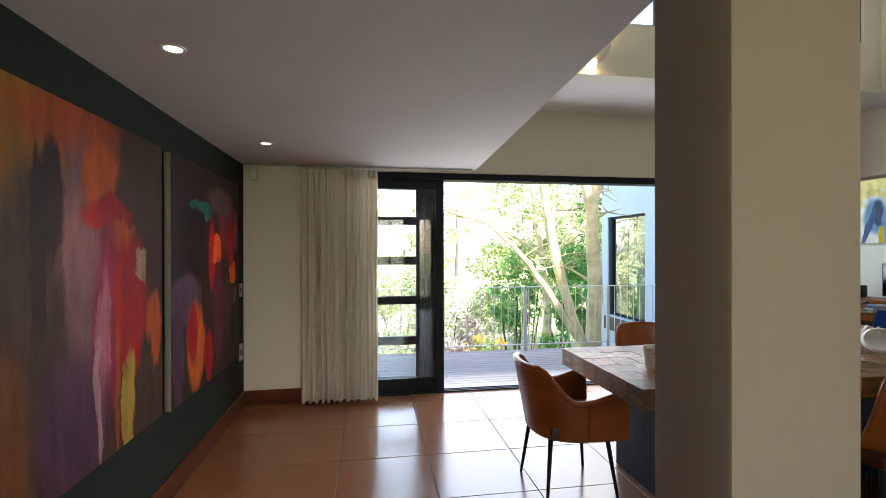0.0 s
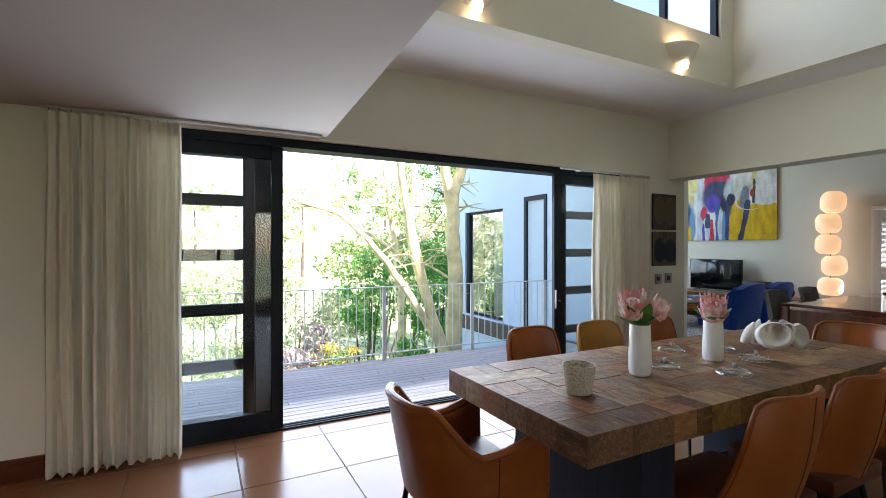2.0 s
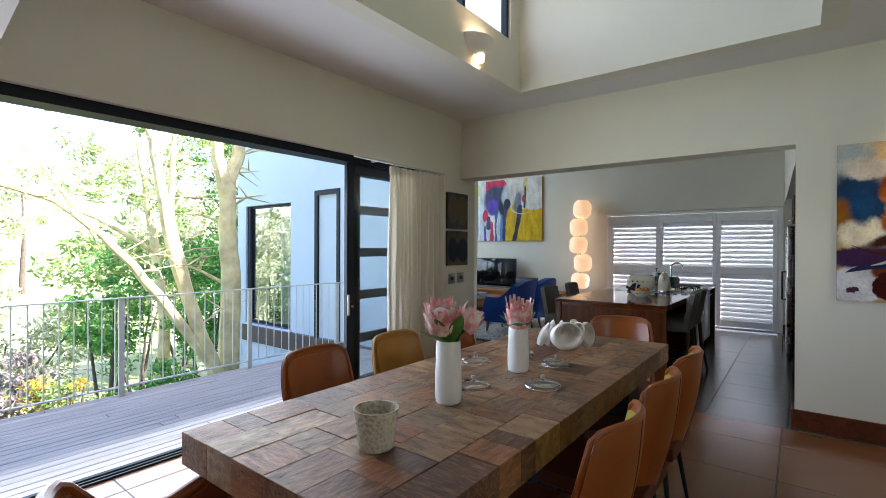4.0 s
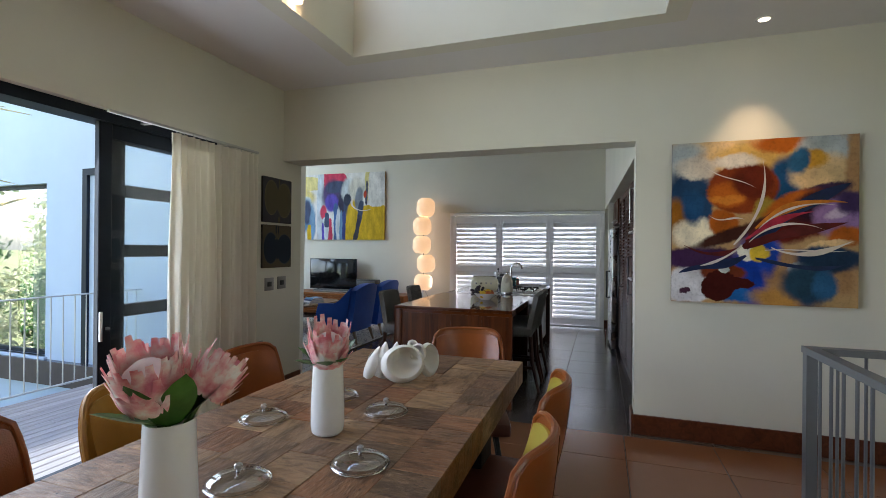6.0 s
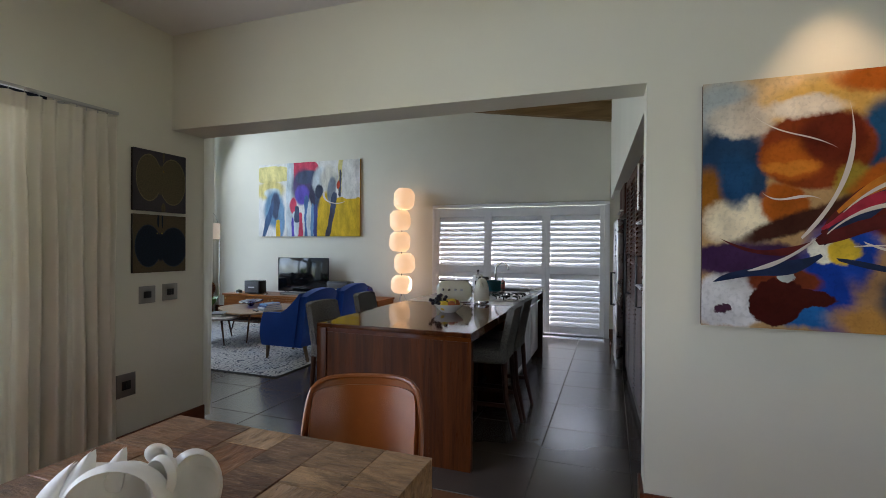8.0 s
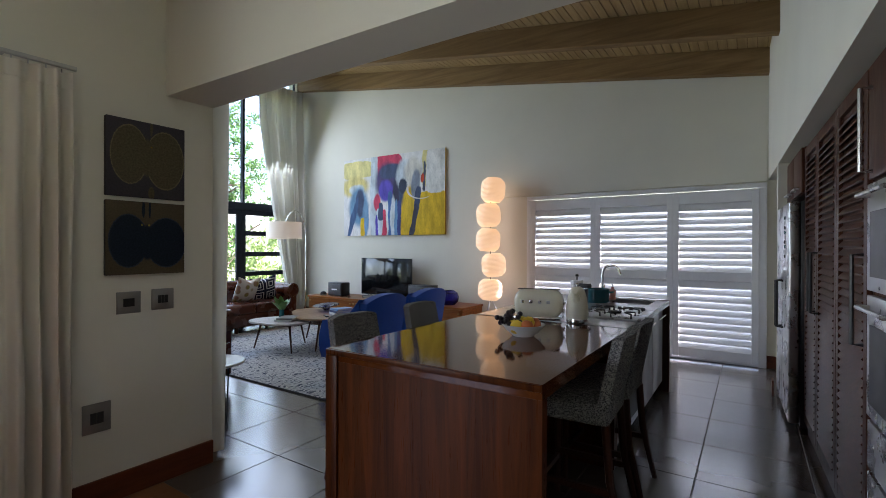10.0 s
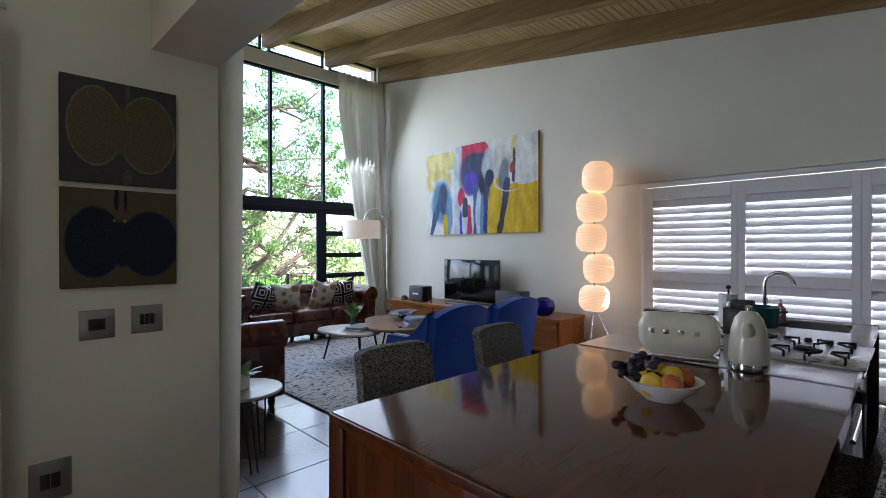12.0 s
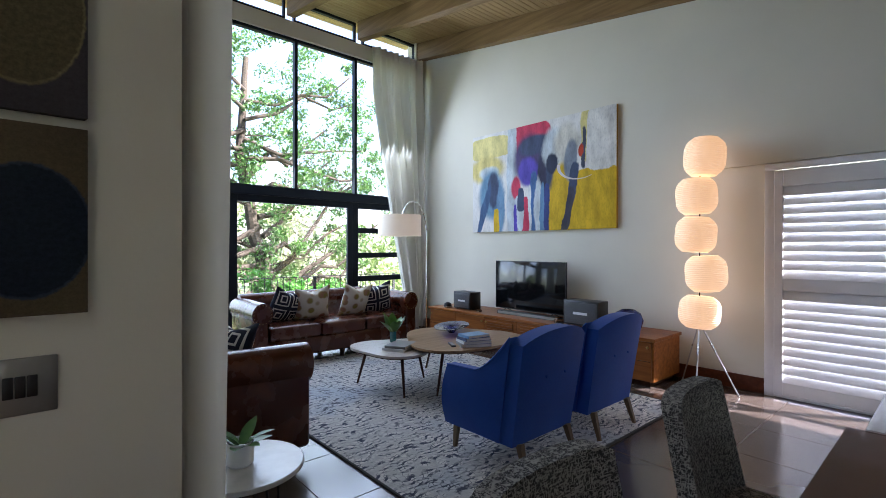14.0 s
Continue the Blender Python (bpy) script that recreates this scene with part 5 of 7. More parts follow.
# ---- kitchen ----
ISLAND_WOOD.node_tree.nodes["Principled BSDF"].inputs["Specular IOR Level"].default_value = 0.3
ISLAND_SIDE.node_tree.nodes["Principled BSDF"].inputs["Specular IOR Level"].default_value = 0.1
IZ = 0.905
island = thing("kitchen_island", pose(6.0, 3.3, 0), "polished reddish wood breakfast bar with solid end panel", "kitchen island")
for i, (a, b) in enumerate(((-0.59, -0.3), (-0.3, 0.0), (0.0, 0.3), (0.3, 0.58))):
    part("top_plank", bx(0.0, 1.5, a, b - 0.0003, IZ - 0.06, IZ), ISLAND_WOOD, island)
for a, b in ((-0.59, -0.3), (-0.3, 0.0), (0.0, 0.3), (0.3, 0.58)):
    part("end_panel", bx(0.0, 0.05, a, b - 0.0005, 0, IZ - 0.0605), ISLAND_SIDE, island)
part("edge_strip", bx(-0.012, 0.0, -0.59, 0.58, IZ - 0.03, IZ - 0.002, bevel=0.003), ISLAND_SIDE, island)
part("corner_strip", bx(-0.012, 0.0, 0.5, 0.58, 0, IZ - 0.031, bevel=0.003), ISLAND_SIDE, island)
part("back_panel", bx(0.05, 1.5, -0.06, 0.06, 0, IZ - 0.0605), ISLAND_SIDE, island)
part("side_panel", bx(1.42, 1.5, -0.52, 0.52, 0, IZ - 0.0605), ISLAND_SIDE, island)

STONE = plain("pale grey quartz worktop", (0.5, 0.5, 0.51), 0.09, 0, 0.08, 8, 300, 0.02)
counter = thing("kitchen_counter", pose(7.5, 3.3, 0), "pale quartz worktop on steel and wood kitchen units", "kitchen counter")
part("worktop", walls((0.002, 1.42, -0.58, 0.54, IZ - 0.04, IZ + 0.004), (1.42, 1.82, -0.58, -0.47, IZ - 0.04, IZ + 0.004), (1.42, 1.82, -0.05, 0.54, IZ - 0.04, IZ + 0.004), (1.82, 1.88, -0.58, 0.54, IZ - 0.04, IZ + 0.004)), STONE, counter)
part("unit_body", bx(0.02, 1.84, -0.5, 0.5, 0.1, IZ - 0.2), CERAMIC, counter, "white unit body")
part("plinth", bx(0.05, 1.8, -0.45, 0.45, 0, 0.1), BLACK, counter)
part("end_leg", bx(1.885, 1.95, -0.58, 0.54, 0, IZ + 0.004, bevel=0.003, seg=1), LEGWOOD, counter, "dark wood end panel")
part("oven_front", bx(0.1, 0.7, -0.53, -0.5, 0.14, 0.84, bevel=0.004), STEEL, counter, "steel oven front")
part("oven_glass", bx(0.15, 0.65, -0.535, -0.53, 0.2, 0.6), BLACK, counter)
part("oven_handle", tube([(0.14, -0.57, 0.66), (0.66, -0.57, 0.66)], 0.01, 10), CHROME, counter)
for i in range(4):
    x = 0.18 + i * 0.14
    part("control_knob", tube([(x, -0.53, 0.76), (x, -0.565, 0.76)], [0.022, 0.018], 14), BLACK, counter)
for x0, x1 in ((0.74, 1.28), (1.3, 1.84)):
    part("door_front", bx(x0, x1, -0.525, -0.5, 0.12, 0.84, bevel=0.003), CERAMIC, counter)
    part("bar_handle", tube([(x0 + 0.08, -0.56, 0.78), (x1 - 0.08, -0.56, 0.78)], 0.008, 10), CHROME, counter)
part("sink_bowl", walls((1.42, 1.82, -0.47, -0.46, IZ - 0.19, IZ - 0.002), (1.42, 1.82, -0.06, -0.05, IZ - 0.19, IZ - 0.002), (1.42, 1.43, -0.46, -0.06, IZ - 0.19, IZ - 0.002), (1.81, 1.82, -0.46, -0.06, IZ - 0.19, IZ - 0.002), (1.42, 1.82, -0.47, -0.05, IZ - 0.2, IZ - 0.19)), STEEL, counter, "steel sink bowl")

tap = thing("kitchen_tap", pose(9.13, 3.3, IZ + 0.004), "tall chrome swan-neck mixer tap", "tap")
part("base", lathe([(0, 0), (0.028, 0), (0.028, 0.012), (0.022, 0.03), (0.022, 0.09), (0.014, 0.1), (0, 0.1)], 20), CHROME, tap)
neck = [(0, 0, 0.09), (0, 0, 0.26)] + [(0.0, -0.085 + 0.085 * math.cos(a), 0.26 + 0.085 * math.sin(a)) for a in (math.pi * k / 10 for k in range(1, 9))] + [(0, -0.175, 0.255)]
part("spout", tube(neck, 0.0125, 12), CHROME, tap)
part("lever", tube([(0.02, 0, 0.08), (0.06, 0, 0.11), (0.1, 0, 0.15)], 0.006, 8), CHROME, tap)

hob = thing("gas_hob", pose(8.1, 2.94, IZ + 0.004), "steel gas hob with black iron pan supports", "hob")
part("plate", bx(-0.3, 0.3, -0.24, 0.24, 0, 0.012, bevel=0.004), STEEL, hob)
for x, y, r in ((-0.17, -0.1, 0.045), (-0.17, 0.12, 0.035), (0.12, -0.1, 0.035), (0.12, 0.12, 0.05)):
    part("burner", lathe([(0, 0.012), (r, 0.012), (r, 0.02), (r * 0.8, 0.028), (0, 0.03)], 20), BLACK_IRON, hob)
    for k in range(4):
        a = math.pi / 4 + k * math.pi / 2
        c, s = math.cos(a), math.sin(a)
        part("pan_support", tube([(x + 0.1 * c, y + 0.1 * s, 0.012), (x + 0.1 * c, y + 0.1 * s, 0.04), (x + 0.025 * c, y + 0.025 * s, 0.044)], 0.006, 6), BLACK_IRON, hob)
for i in range(4):
    part("knob", lathe([(0, 0.012), (0.018, 0.012), (0.016, 0.034), (0, 0.036)], 14, at=(0.26, -0.16 + i * 0.09, 0)), BLACK, hob)

toaster = thing("toaster", pose(7.56, 3.35, IZ + 0.004, 0, 0, -78), "cream enamel retro toaster with steel letters", "toaster")
part("body", pad(-0.175, 0.175, -0.095, 0.095, 0.015, 0.215, 0.004, 12, 0.4), CREAM_GLOSS, toaster)
part("base", bx(-0.17, 0.17, -0.085, 0.085, 0, 0.022, bevel=0.006), CHROME, toaster)
part("top_slot", bx(-0.15, 0.15, -0.035, -0.01, 0.213, 0.2185), BLACK, toaster)
part("top_slot", bx(-0.15, 0.15, 0.01, 0.035, 0.213, 0.2185), BLACK, toaster)
part("lever", bx(0.171, 0.19, -0.02, 0.02, 0.11, 0.13, bevel=0.004), CHROME, toaster)
part("dial", tube([(0.171, 0, 0.06), (0.185, 0, 0.06)], 0.018, 16), CHROME, toaster)
for i in range(4):
    part("letter_bar", bx(-0.115 + i * 0.062, -0.09 + i * 0.062, -0.0995, -0.0935, 0.12, 0.142, bevel=0.002), STEEL, toaster, "raised steel letter")

kettle = thing("kettle", pose(7.54, 3.06, IZ + 0.004) @ Matrix.Diagonal((0.86, 0.86, 0.98, 1)), "cream enamel retro kettle on a chrome base", "kettle")
part("base", lathe([(0, 0), (0.088, 0), (0.09, 0.01), (0.085, 0.03), (0, 0.03)], 28), CHROME, kettle)
part("body", lathe([(0.086, 0.03), (0.09, 0.06), (0.086, 0.12), (0.075, 0.18), (0.06, 0.225), (0.035, 0.25), (0.0, 0.257)], 32), CREAM_GLOSS, kettle)
part("spout", tube([(-0.06, -0.01, 0.17), (-0.085, -0.012, 0.195), (-0.098, -0.014, 0.215)], [0.034, 0.024, 0.012], 12), CREAM_GLOSS, kettle)
part("handle", tube([(0.045, 0.01, 0.245), (0.11, 0.02, 0.24), (0.13, 0.025, 0.19), (0.12, 0.022, 0.1), (0.085, 0.015, 0.06)], 0.013, 10), CHROME, kettle)
part("lid_knob", lathe([(0.012, 0.255), (0.012, 0.268), (0.018, 0.275), (0, 0.282)], 14), CHROME, kettle)

bowl = thing("fruit_bowl", pose(6.89, 3.18, IZ), "pale shallow ceramic fruit bowl", "bowl")
part("bowl_body", lathe([(0, 0), (0.06, 0), (0.065, 0.006), (0.1, 0.035), (0.13, 0.07), (0.125, 0.071), (0.095, 0.042), (0.06, 0.014), (0, 0.012)], 40), CERAMIC, bowl)
LEMON = plain("yellow lemon skin", (0.75, 0.5, 0.04), 0.45, 0, 0.1, 20)
PEACH = plain("red and orange apple skin", (0.55, 0.14, 0.04), 0.4, 0, 0.5, 14)
GRAPE = plain("dark purple grape skin", (0.016, 0.01, 0.022), 0.4, 0, 0.3, 40)


def fruit(name, label, p, r, mat, stretch=1.0):
    t = thing(name, pose(*p, 20, 35, 50 * p[0]), label, name, "fruit in the bowl")
    part("skin", lathe([(0, -r * stretch), (r * 0.25, -r * stretch * 0.97)] + [(r * math.cos(a), r * stretch * math.sin(a)) for a in (math.pi * (k / 9 - 0.5) for k in range(2, 8))] + [(r * 0.2, r * stretch * 0.98), (0, r * stretch * 0.93)], 20), mat, t)
    part("stalk", tube([(0, 0, r * stretch * 0.9), (0.002, 0, r * stretch * 1.1)], 0.002, 6), STEM, t)


for dx, dy, dz, mat, nm, lb in ((-0.03, 0.05, 0.055, LEMON, "lemon", "yellow lemon in the bowl"), (0.0, -0.03, 0.075, LEMON, "lemon", "yellow lemon in the bowl"), (0.06, -0.05, 0.066, PEACH, "apple", "red and orange apple in the bowl"), (-0.055, -0.05, 0.066, PEACH, "apple", "red and orange apple in the bowl"), (0.07, 0.04, 0.062, LEMON, "lemon", "yellow lemon in the bowl"), (-0.07, 0.01, 0.06, LEMON, "lemon", "yellow lemon in the bowl")):
    fruit(nm, lb, (6.89 + dx, 3.18 + dy, IZ + dz), 0.038, mat, 1.15 if mat is LEMON else 0.95)
grapes = thing("grapes", pose(6.87, 3.28, IZ + 0.07), "bunch of dark grapes hanging over the bowl", "grapes")
rnd = random.Random(3)
for i in range(34):
    bm = bmesh.new()
    bmesh.ops.create_icosphere(bm, subdivisions=2, radius=0.017)
    ob = part("grape", bm, GRAPE, grapes)
    ob.location = (rnd.gauss(0, 0.02), rnd.gauss(-0.01, 0.026), abs(rnd.gauss(0.02, 0.022)))

blocks = thing("knife_block", pose(8.42, 3.31, IZ + 0.004), "black slanted block full of kitchen knives", "knife block")
part("block", bx(-0.05, 0.05, -0.06, 0.06, 0, 0.16, bevel=0.006), BLACK, blocks)
for i in range(5):
    x = -0.035 + 0.018 * i
    part("knife_handle", bx(x - 0.006, x + 0.006, -0.09, 0.02, 0.17 + 0.012 * (i % 2), 0.195 + 0.012 * (i % 2), bevel=0.004), BLACK, blocks)
    part("bolster", bx(x - 0.006, x + 0.006, 0.02, 0.05, 0.16, 0.19 + 0.012 * (i % 2), bevel=0.003), STEEL, blocks)
TEAL = plain("teal enamel", (0.01, 0.1, 0.12), 0.25)
pot = thing("cooking_pot", pose(8.86, 3.28, IZ + 0.004), "teal enamel cooking pot", "pot")
part("pot_body", lathe([(0, 0), (0.1, 0), (0.11, 0.01), (0.115, 0.13), (0.11, 0.13), (0.1, 0.015), (0, 0.012)], 30), TEAL, pot)
for s in (-1, 1):
    part("pot_handle", tube([(0.03, s * 0.11, 0.1), (0.0, s * 0.15, 0.105), (-0.03, s * 0.11, 0.1)], 0.007, 8), TEAL, pot)
sb = thing("soap_bottle", pose(9.2, 3.22, IZ + 0.004), "clear soap bottle with pink liquid and pump", "bottle")
part("bottle_body", lathe([(0, 0), (0.032, 0), (0.034, 0.02), (0.034, 0.09), (0.014, 0.11), (0.014, 0.125), (0, 0.125)], 20), plain("pink soap", (0.6, 0.25, 0.2), 0.2), sb)
part("pump", tube([(0, 0, 0.125), (0, 0, 0.15), (-0.035, 0, 0.152)], 0.006, 8), CERAMIC, sb, "white pump")
wb = thing("white_bowl", pose(9.06, 3.46, IZ + 0.004), "small white bowl beside the sink", "bowl")
part("bowl_body", lathe([(0, 0), (0.05, 0), (0.09, 0.06), (0.087, 0.061), (0.045, 0.008), (0, 0.007)], 28), CERAMIC, wb)
kr = thing("paper_towel_stand", pose(8.62, 3.4, IZ + 0.004), "white paper roll on a dark stand", "paper roll")
part("base", lathe([(0, 0), (0.07, 0), (0.07, 0.012), (0, 0.012)], 24), BLACK, kr)
part("roll", lathe([(0.02, 0.014), (0.055, 0.014), (0.055, 0.22), (0.02, 0.22)], 24), CERAMIC, kr)
part("pin", tube([(0, 0, 0.012), (0, 0, 0.25)], 0.006, 8), BLACK, kr)
part("finial", lathe([(0, 0.25), (0.014, 0.255), (0.016, 0.27), (0, 0.28)], 14), BLACK, kr)
cable = thing("power_cable", pose(7.6, 2.73, 0.62), "looped black power cable hanging from the counter", "cable")
part("cord", tube([(0.06 * math.cos(a), -0.03 - 0.002 * a, 0.12 + 0.12 * math.sin(a)) for a in (k * 0.4 for k in range(20))], 0.004, 6), BLACK, cable)
part("plug", bx(0.02, 0.07, -0.04, 0.02, 0.2, 0.25, bevel=0.006), BLACK, cable)


def tweed(name):
    m = Mat(name, 0.95, 0, (0.15, 0.15, 0.14))
    a = m.noise(1.0, m.coords((75, 75, 330)), 1)
    b = m.noise(1.0, m.coords((300, 300, 100)), 1)
    f = m.math("MAXIMUM", m.ramp(a, (0.5, (0, 0, 0)), (0.6, (1, 1, 1))), m.ramp(b, (0.5, (0, 0, 0)), (0.6, (1, 1, 1))))
    m.color(m.mix(f, (0.035, 0.035, 0.038), m.mix(m.noise(60.0), (0.14, 0.14, 0.14), (0.42, 0.41, 0.37))))
    return m.bump(f, 0.5, 0.003).m


TWEED = tweed("black and cream tweed")


def bar_stool(m):
    t = thing("bar_stool", m, "tweed upholstered bar stool on dark wooden legs", "bar stool", "bar stools at the island")

    def back(u, v, off):
        s = 2 * u - 1
        w = 0.2 * (1 - 0.06 * v)
        z = 0.62 + (0.38 - 0.016 * abs(s) ** 8) * v
        return Vector((s * w, -0.19 - 0.075 * v + 0.025 * s * s + off, z))
    part("backrest", slab(lambda u, v: back(u, v, -0.022), lambda u, v: back(u, v, 0.03), 14, 12), TWEED, t, "", 60)
    part("seat", pad(-0.21, 0.21, -0.2, 0.21, 0.56, 0.67, 0.012), TWEED, t)
    for sx in (-1, 1):
        part("front_leg", tube([(sx * 0.185, 0.17, 0), (sx * 0.18, 0.165, 0.57)], [0.016, 0.022], 8), LEGWOOD, t)
        part("back_leg", tube([(sx * 0.185, -0.27, 0), (sx * 0.18, -0.2, 0.3), (sx * 0.18, -0.18, 0.57)], [0.016, 0.02, 0.022], 8), LEGWOOD, t)
        part("side_stretcher", bx(sx * 0.18 - 0.01, sx * 0.18 + 0.01, -0.21, 0.16, 0.23, 0.26), LEGWOOD, t)
    part("foot_rail", bx(-0.18, 0.18, 0.155, 0.175, 0.2, 0.23), LEGWOOD, t)
    return t


st = bar_stool(pose(6.49, 3.95, 0, 0, 0, 178))
copy_thing(st, pose(7.25, 3.96, 0, 0, 0, 183))
copy_thing(st, pose(6.8, 2.82, 0, 0, 0, 2))
copy_thing(st, pose(7.28, 2.82, 0, 0, 0, -1))

# ---- cupboards in the recess ----
YF = 1.8


def louvre_leaf(t, x0, x1, z0, z1, handle=None):
    d = part("door", bx(x0 + 0.01, x1 - 0.01, YF - 0.023, YF - 0.0205, z0 + 0.01, z1 - 0.01), CUP_WOOD, t)
    for a, b in ((x0, x0 + 0.06), (x1 - 0.06, x1)):
        part("stile", bx(a, b, YF - 0.02, YF, z0, z1, bevel=0.002, seg=1), CUP_WOOD, d)
    for a, b in ((z0, z0 + 0.07), (z1 - 0.07, z1)):
        part("rail", bx(x0 + 0.06, x1 - 0.06, YF - 0.02, YF - 0.001, a, b), CUP_WOOD, d)
    n = int((z1 - z0 - 0.14) / 0.042)
    me = None
    for i in range(n):
        z = z0 + 0.09 + i * 0.042
        if me is None:
            s = part("slat", bx(x0 + 0.06, x1 - 0.06, -0.018, 0.018, -0.004, 0.004), CUP_WOOD, d)
            me = s.data
        else:
            s = new("slat", me)
            s.parent = d
        s.matrix_basis = pose(0, YF - 0.008, z, -50, 0, 0)
    if handle:
        part("handle", tube([(handle, YF, 1.0), (handle, YF + 0.04, 1.0), (handle, YF + 0.04, 1.4), (handle, YF, 1.4)], 0.009, 8), BLACK, d, "dark bar handle")


for x0, x1, h in ((8.3, 8.86, 8.36), (7.66, 8.3, 8.24), (7.0, 7.66, 7.06)):
    c = thing("larder_cupboard", KM, "tall dark wood cupboard with a louvred door", "cupboard", "larder cupboards")
    part("carcass", bx(x0 + 0.002, x1 - 0.002, 1.25, YF - 0.024, 0, 2.22), CUP_WOOD, c)
    louvre_leaf(c, x0 + 0.003, x1 - 0.003, 0.1, 2.2, h)
oven = thing("oven_tower", KM, "built-in steel ovens in a dark wood tower", "oven")
part("carcass", bx(6.5, 6.998, 1.25, YF - 0.024, 0, 2.22), CUP_WOOD, oven)
part("upper_door", bx(6.52, 6.98, YF - 0.022, YF, 1.72, 2.2, bevel=0.003), CUP_WOOD, oven)
part("upper_handle", tube([(6.92, YF, 1.75), (6.92, YF + 0.04, 1.75), (6.92, YF + 0.04, 2.1), (6.92, YF, 2.1)], 0.009, 8), STEEL, oven)
for z0, z1 in ((1.25, 1.7), (0.72, 1.23)):
    part("oven_door", bx(6.52, 6.98, YF - 0.022, YF + 0.004, z0, z1, bevel=0.004), STEEL, oven)
    part("oven_glass", bx(6.58, 6.92, YF + 0.004, YF + 0.007, z0 + 0.06, z1 - 0.12), BLACK, oven)
    part("oven_handle", tube([(6.56, YF, z1 - 0.05), (6.56, YF + 0.045, z1 - 0.05), (6.94, YF + 0.045, z1 - 0.05), (6.94, YF, z1 - 0.05)], 0.01, 8), STEEL, oven)
for z0, z1 in ((0.1, 0.28), (0.3, 0.48), (0.5, 0.7)):
    part("drawer", bx(6.52, 6.98, YF - 0.022, YF, z0, z1, bevel=0.003), STEEL, oven, "steel drawer front")
end = thing("end_cupboard", KM, "plain dark wood cupboard end beside the opening", "cupboard")
part("carcass", bx(6.06, 6.498, 1.25, YF - 0.02, 0, 2.22), CUP_WOOD, end)
part("door", bx(6.07, 6.49, YF - 0.018, YF, 0.1, 2.2, bevel=0.003), CUP_WOOD, end)

fridge = thing("fridge", KM @ pose(9.36, 1.55, 0), "tall steel double-door fridge with magnets", "fridge")
part("cabinet", bx(-0.47, 0.47, -0.35, 0.27, 0.03, 1.8, bevel=0.006), BLACK, fridge)
part("door_leaf", bx(-0.47, -0.003, 0.275, 0.345, 0.05, 1.8, bevel=0.012, seg=3), STEEL, fridge, "brushed steel door")
part("door_leaf", bx(0.003, 0.47, 0.275, 0.345, 0.05, 1.8, bevel=0.012, seg=3), STEEL, fridge, "brushed steel door")
for x in (-0.045, 0.045):
    part("handle", tube([(x, 0.345, 0.75), (x, 0.39, 0.75), (x, 0.39, 1.15), (x, 0.345, 1.15)], 0.011, 8), BLACK, fridge, "dark bar handle")
rnd = random.Random(8)
for i in range(9):
    z = 1.35 + i * 0.04
    part("magnet", bx(-0.2 + rnd.uniform(-0.02, 0.02), -0.175 + rnd.uniform(-0.01, 0.02), 0.345, 0.352, z, z + 0.028, bevel=0.003), (BLACK, CERAMIC, TEAL)[i % 3], fridge)
oc = thing("overhead_cupboard", KM @ pose(9.36, 1.6, 1.86), "dark wood cupboard above the fridge", "cupboard")
part("carcass", bx(-0.49, 0.49, -0.35, 0.2, 0, 0.36), CUP_WOOD, oc)
for x0 in (-0.485, 0.003):
    d = part("door", bx(x0, x0 + 0.482, 0.2, 0.22, 0.005, 0.355, bevel=0.003), CUP_WOOD, oc)
    part("handle", tube([(x0 + 0.12, 0.22, 0.05), (x0 + 0.12, 0.25, 0.05), (x0 + 0.36, 0.25, 0.05), (x0 + 0.36, 0.22, 0.05)], 0.008, 8), STEEL, d)


# ---- lounge ----
def rug_mat():
    m = Mat("faded patterned rug", 0.95, 0, (0.4, 0.4, 0.38))
    co = m.coords()
    big = m.noise(1.1, co, 4)
    wear = m.noise(14.0, co, 5, 0.7)
    vor = m.n("TexVoronoi", Vector=co, Scale=27.0)
    vor.feature = "DISTANCE_TO_EDGE"
    line = m.ramp(vor.outputs["Distance"], (0.03, (1, 1, 1)), (0.07, (0, 0, 0)))
    wave = m.n("TexWave", Vector=co, Scale=5.5, Distortion=14.0, Detail=3.0)
    wave.wave_type = "RINGS"
    ring = m.ramp(wave.outputs["Fac"], (0.62, (0, 0, 0)), (0.72, (1, 1, 1)))
    pat = m.math("MULTIPLY", m.math("MAXIMUM", line, ring), m.ramp(wear, (0.42, (0, 0, 0)), (0.56, (1, 1, 1))))
    ground = m.mix(m.ramp(wear, (0.35, (0, 0, 0)), (0.65, (1, 1, 1))), (0.42, 0.41, 0.39), (0.7, 0.67, 0.62))
    ground = m.mix(m.ramp(big, (0.5, (0, 0, 0)), (0.7, (1, 1, 1))), ground, (0.33, 0.39, 0.47))
    m.color(m.mix(pat, ground, m.mix(big, (0.03, 0.045, 0.09), (0.09, 0.09, 0.1))))
    return m.bump(m.noise(220.0, co, 2), 0.5, 0.004).m


rug = thing("rug", pose(8.72, 7.2, 0), "large faded grey and blue patterned rug", "rug")
part("carpet", bx(-1.4, 1.38, -1.85, 1.85, 0.001, 0.014, bevel=0.004), rug_mat(), rug)
part("binding", walls((-1.405, 1.385, -1.862, -1.85, 0.001, 0.013), (-1.405, 1.385, 1.85, 1.862, 0.001, 0.013), (-1.412, -1.4, -1.862, 1.862, 0.001, 0.013), (1.38, 1.392, -1.862, 1.862, 0.001, 0.013)), plain("dark rug binding", (0.05, 0.05, 0.05), 0.9), rug)


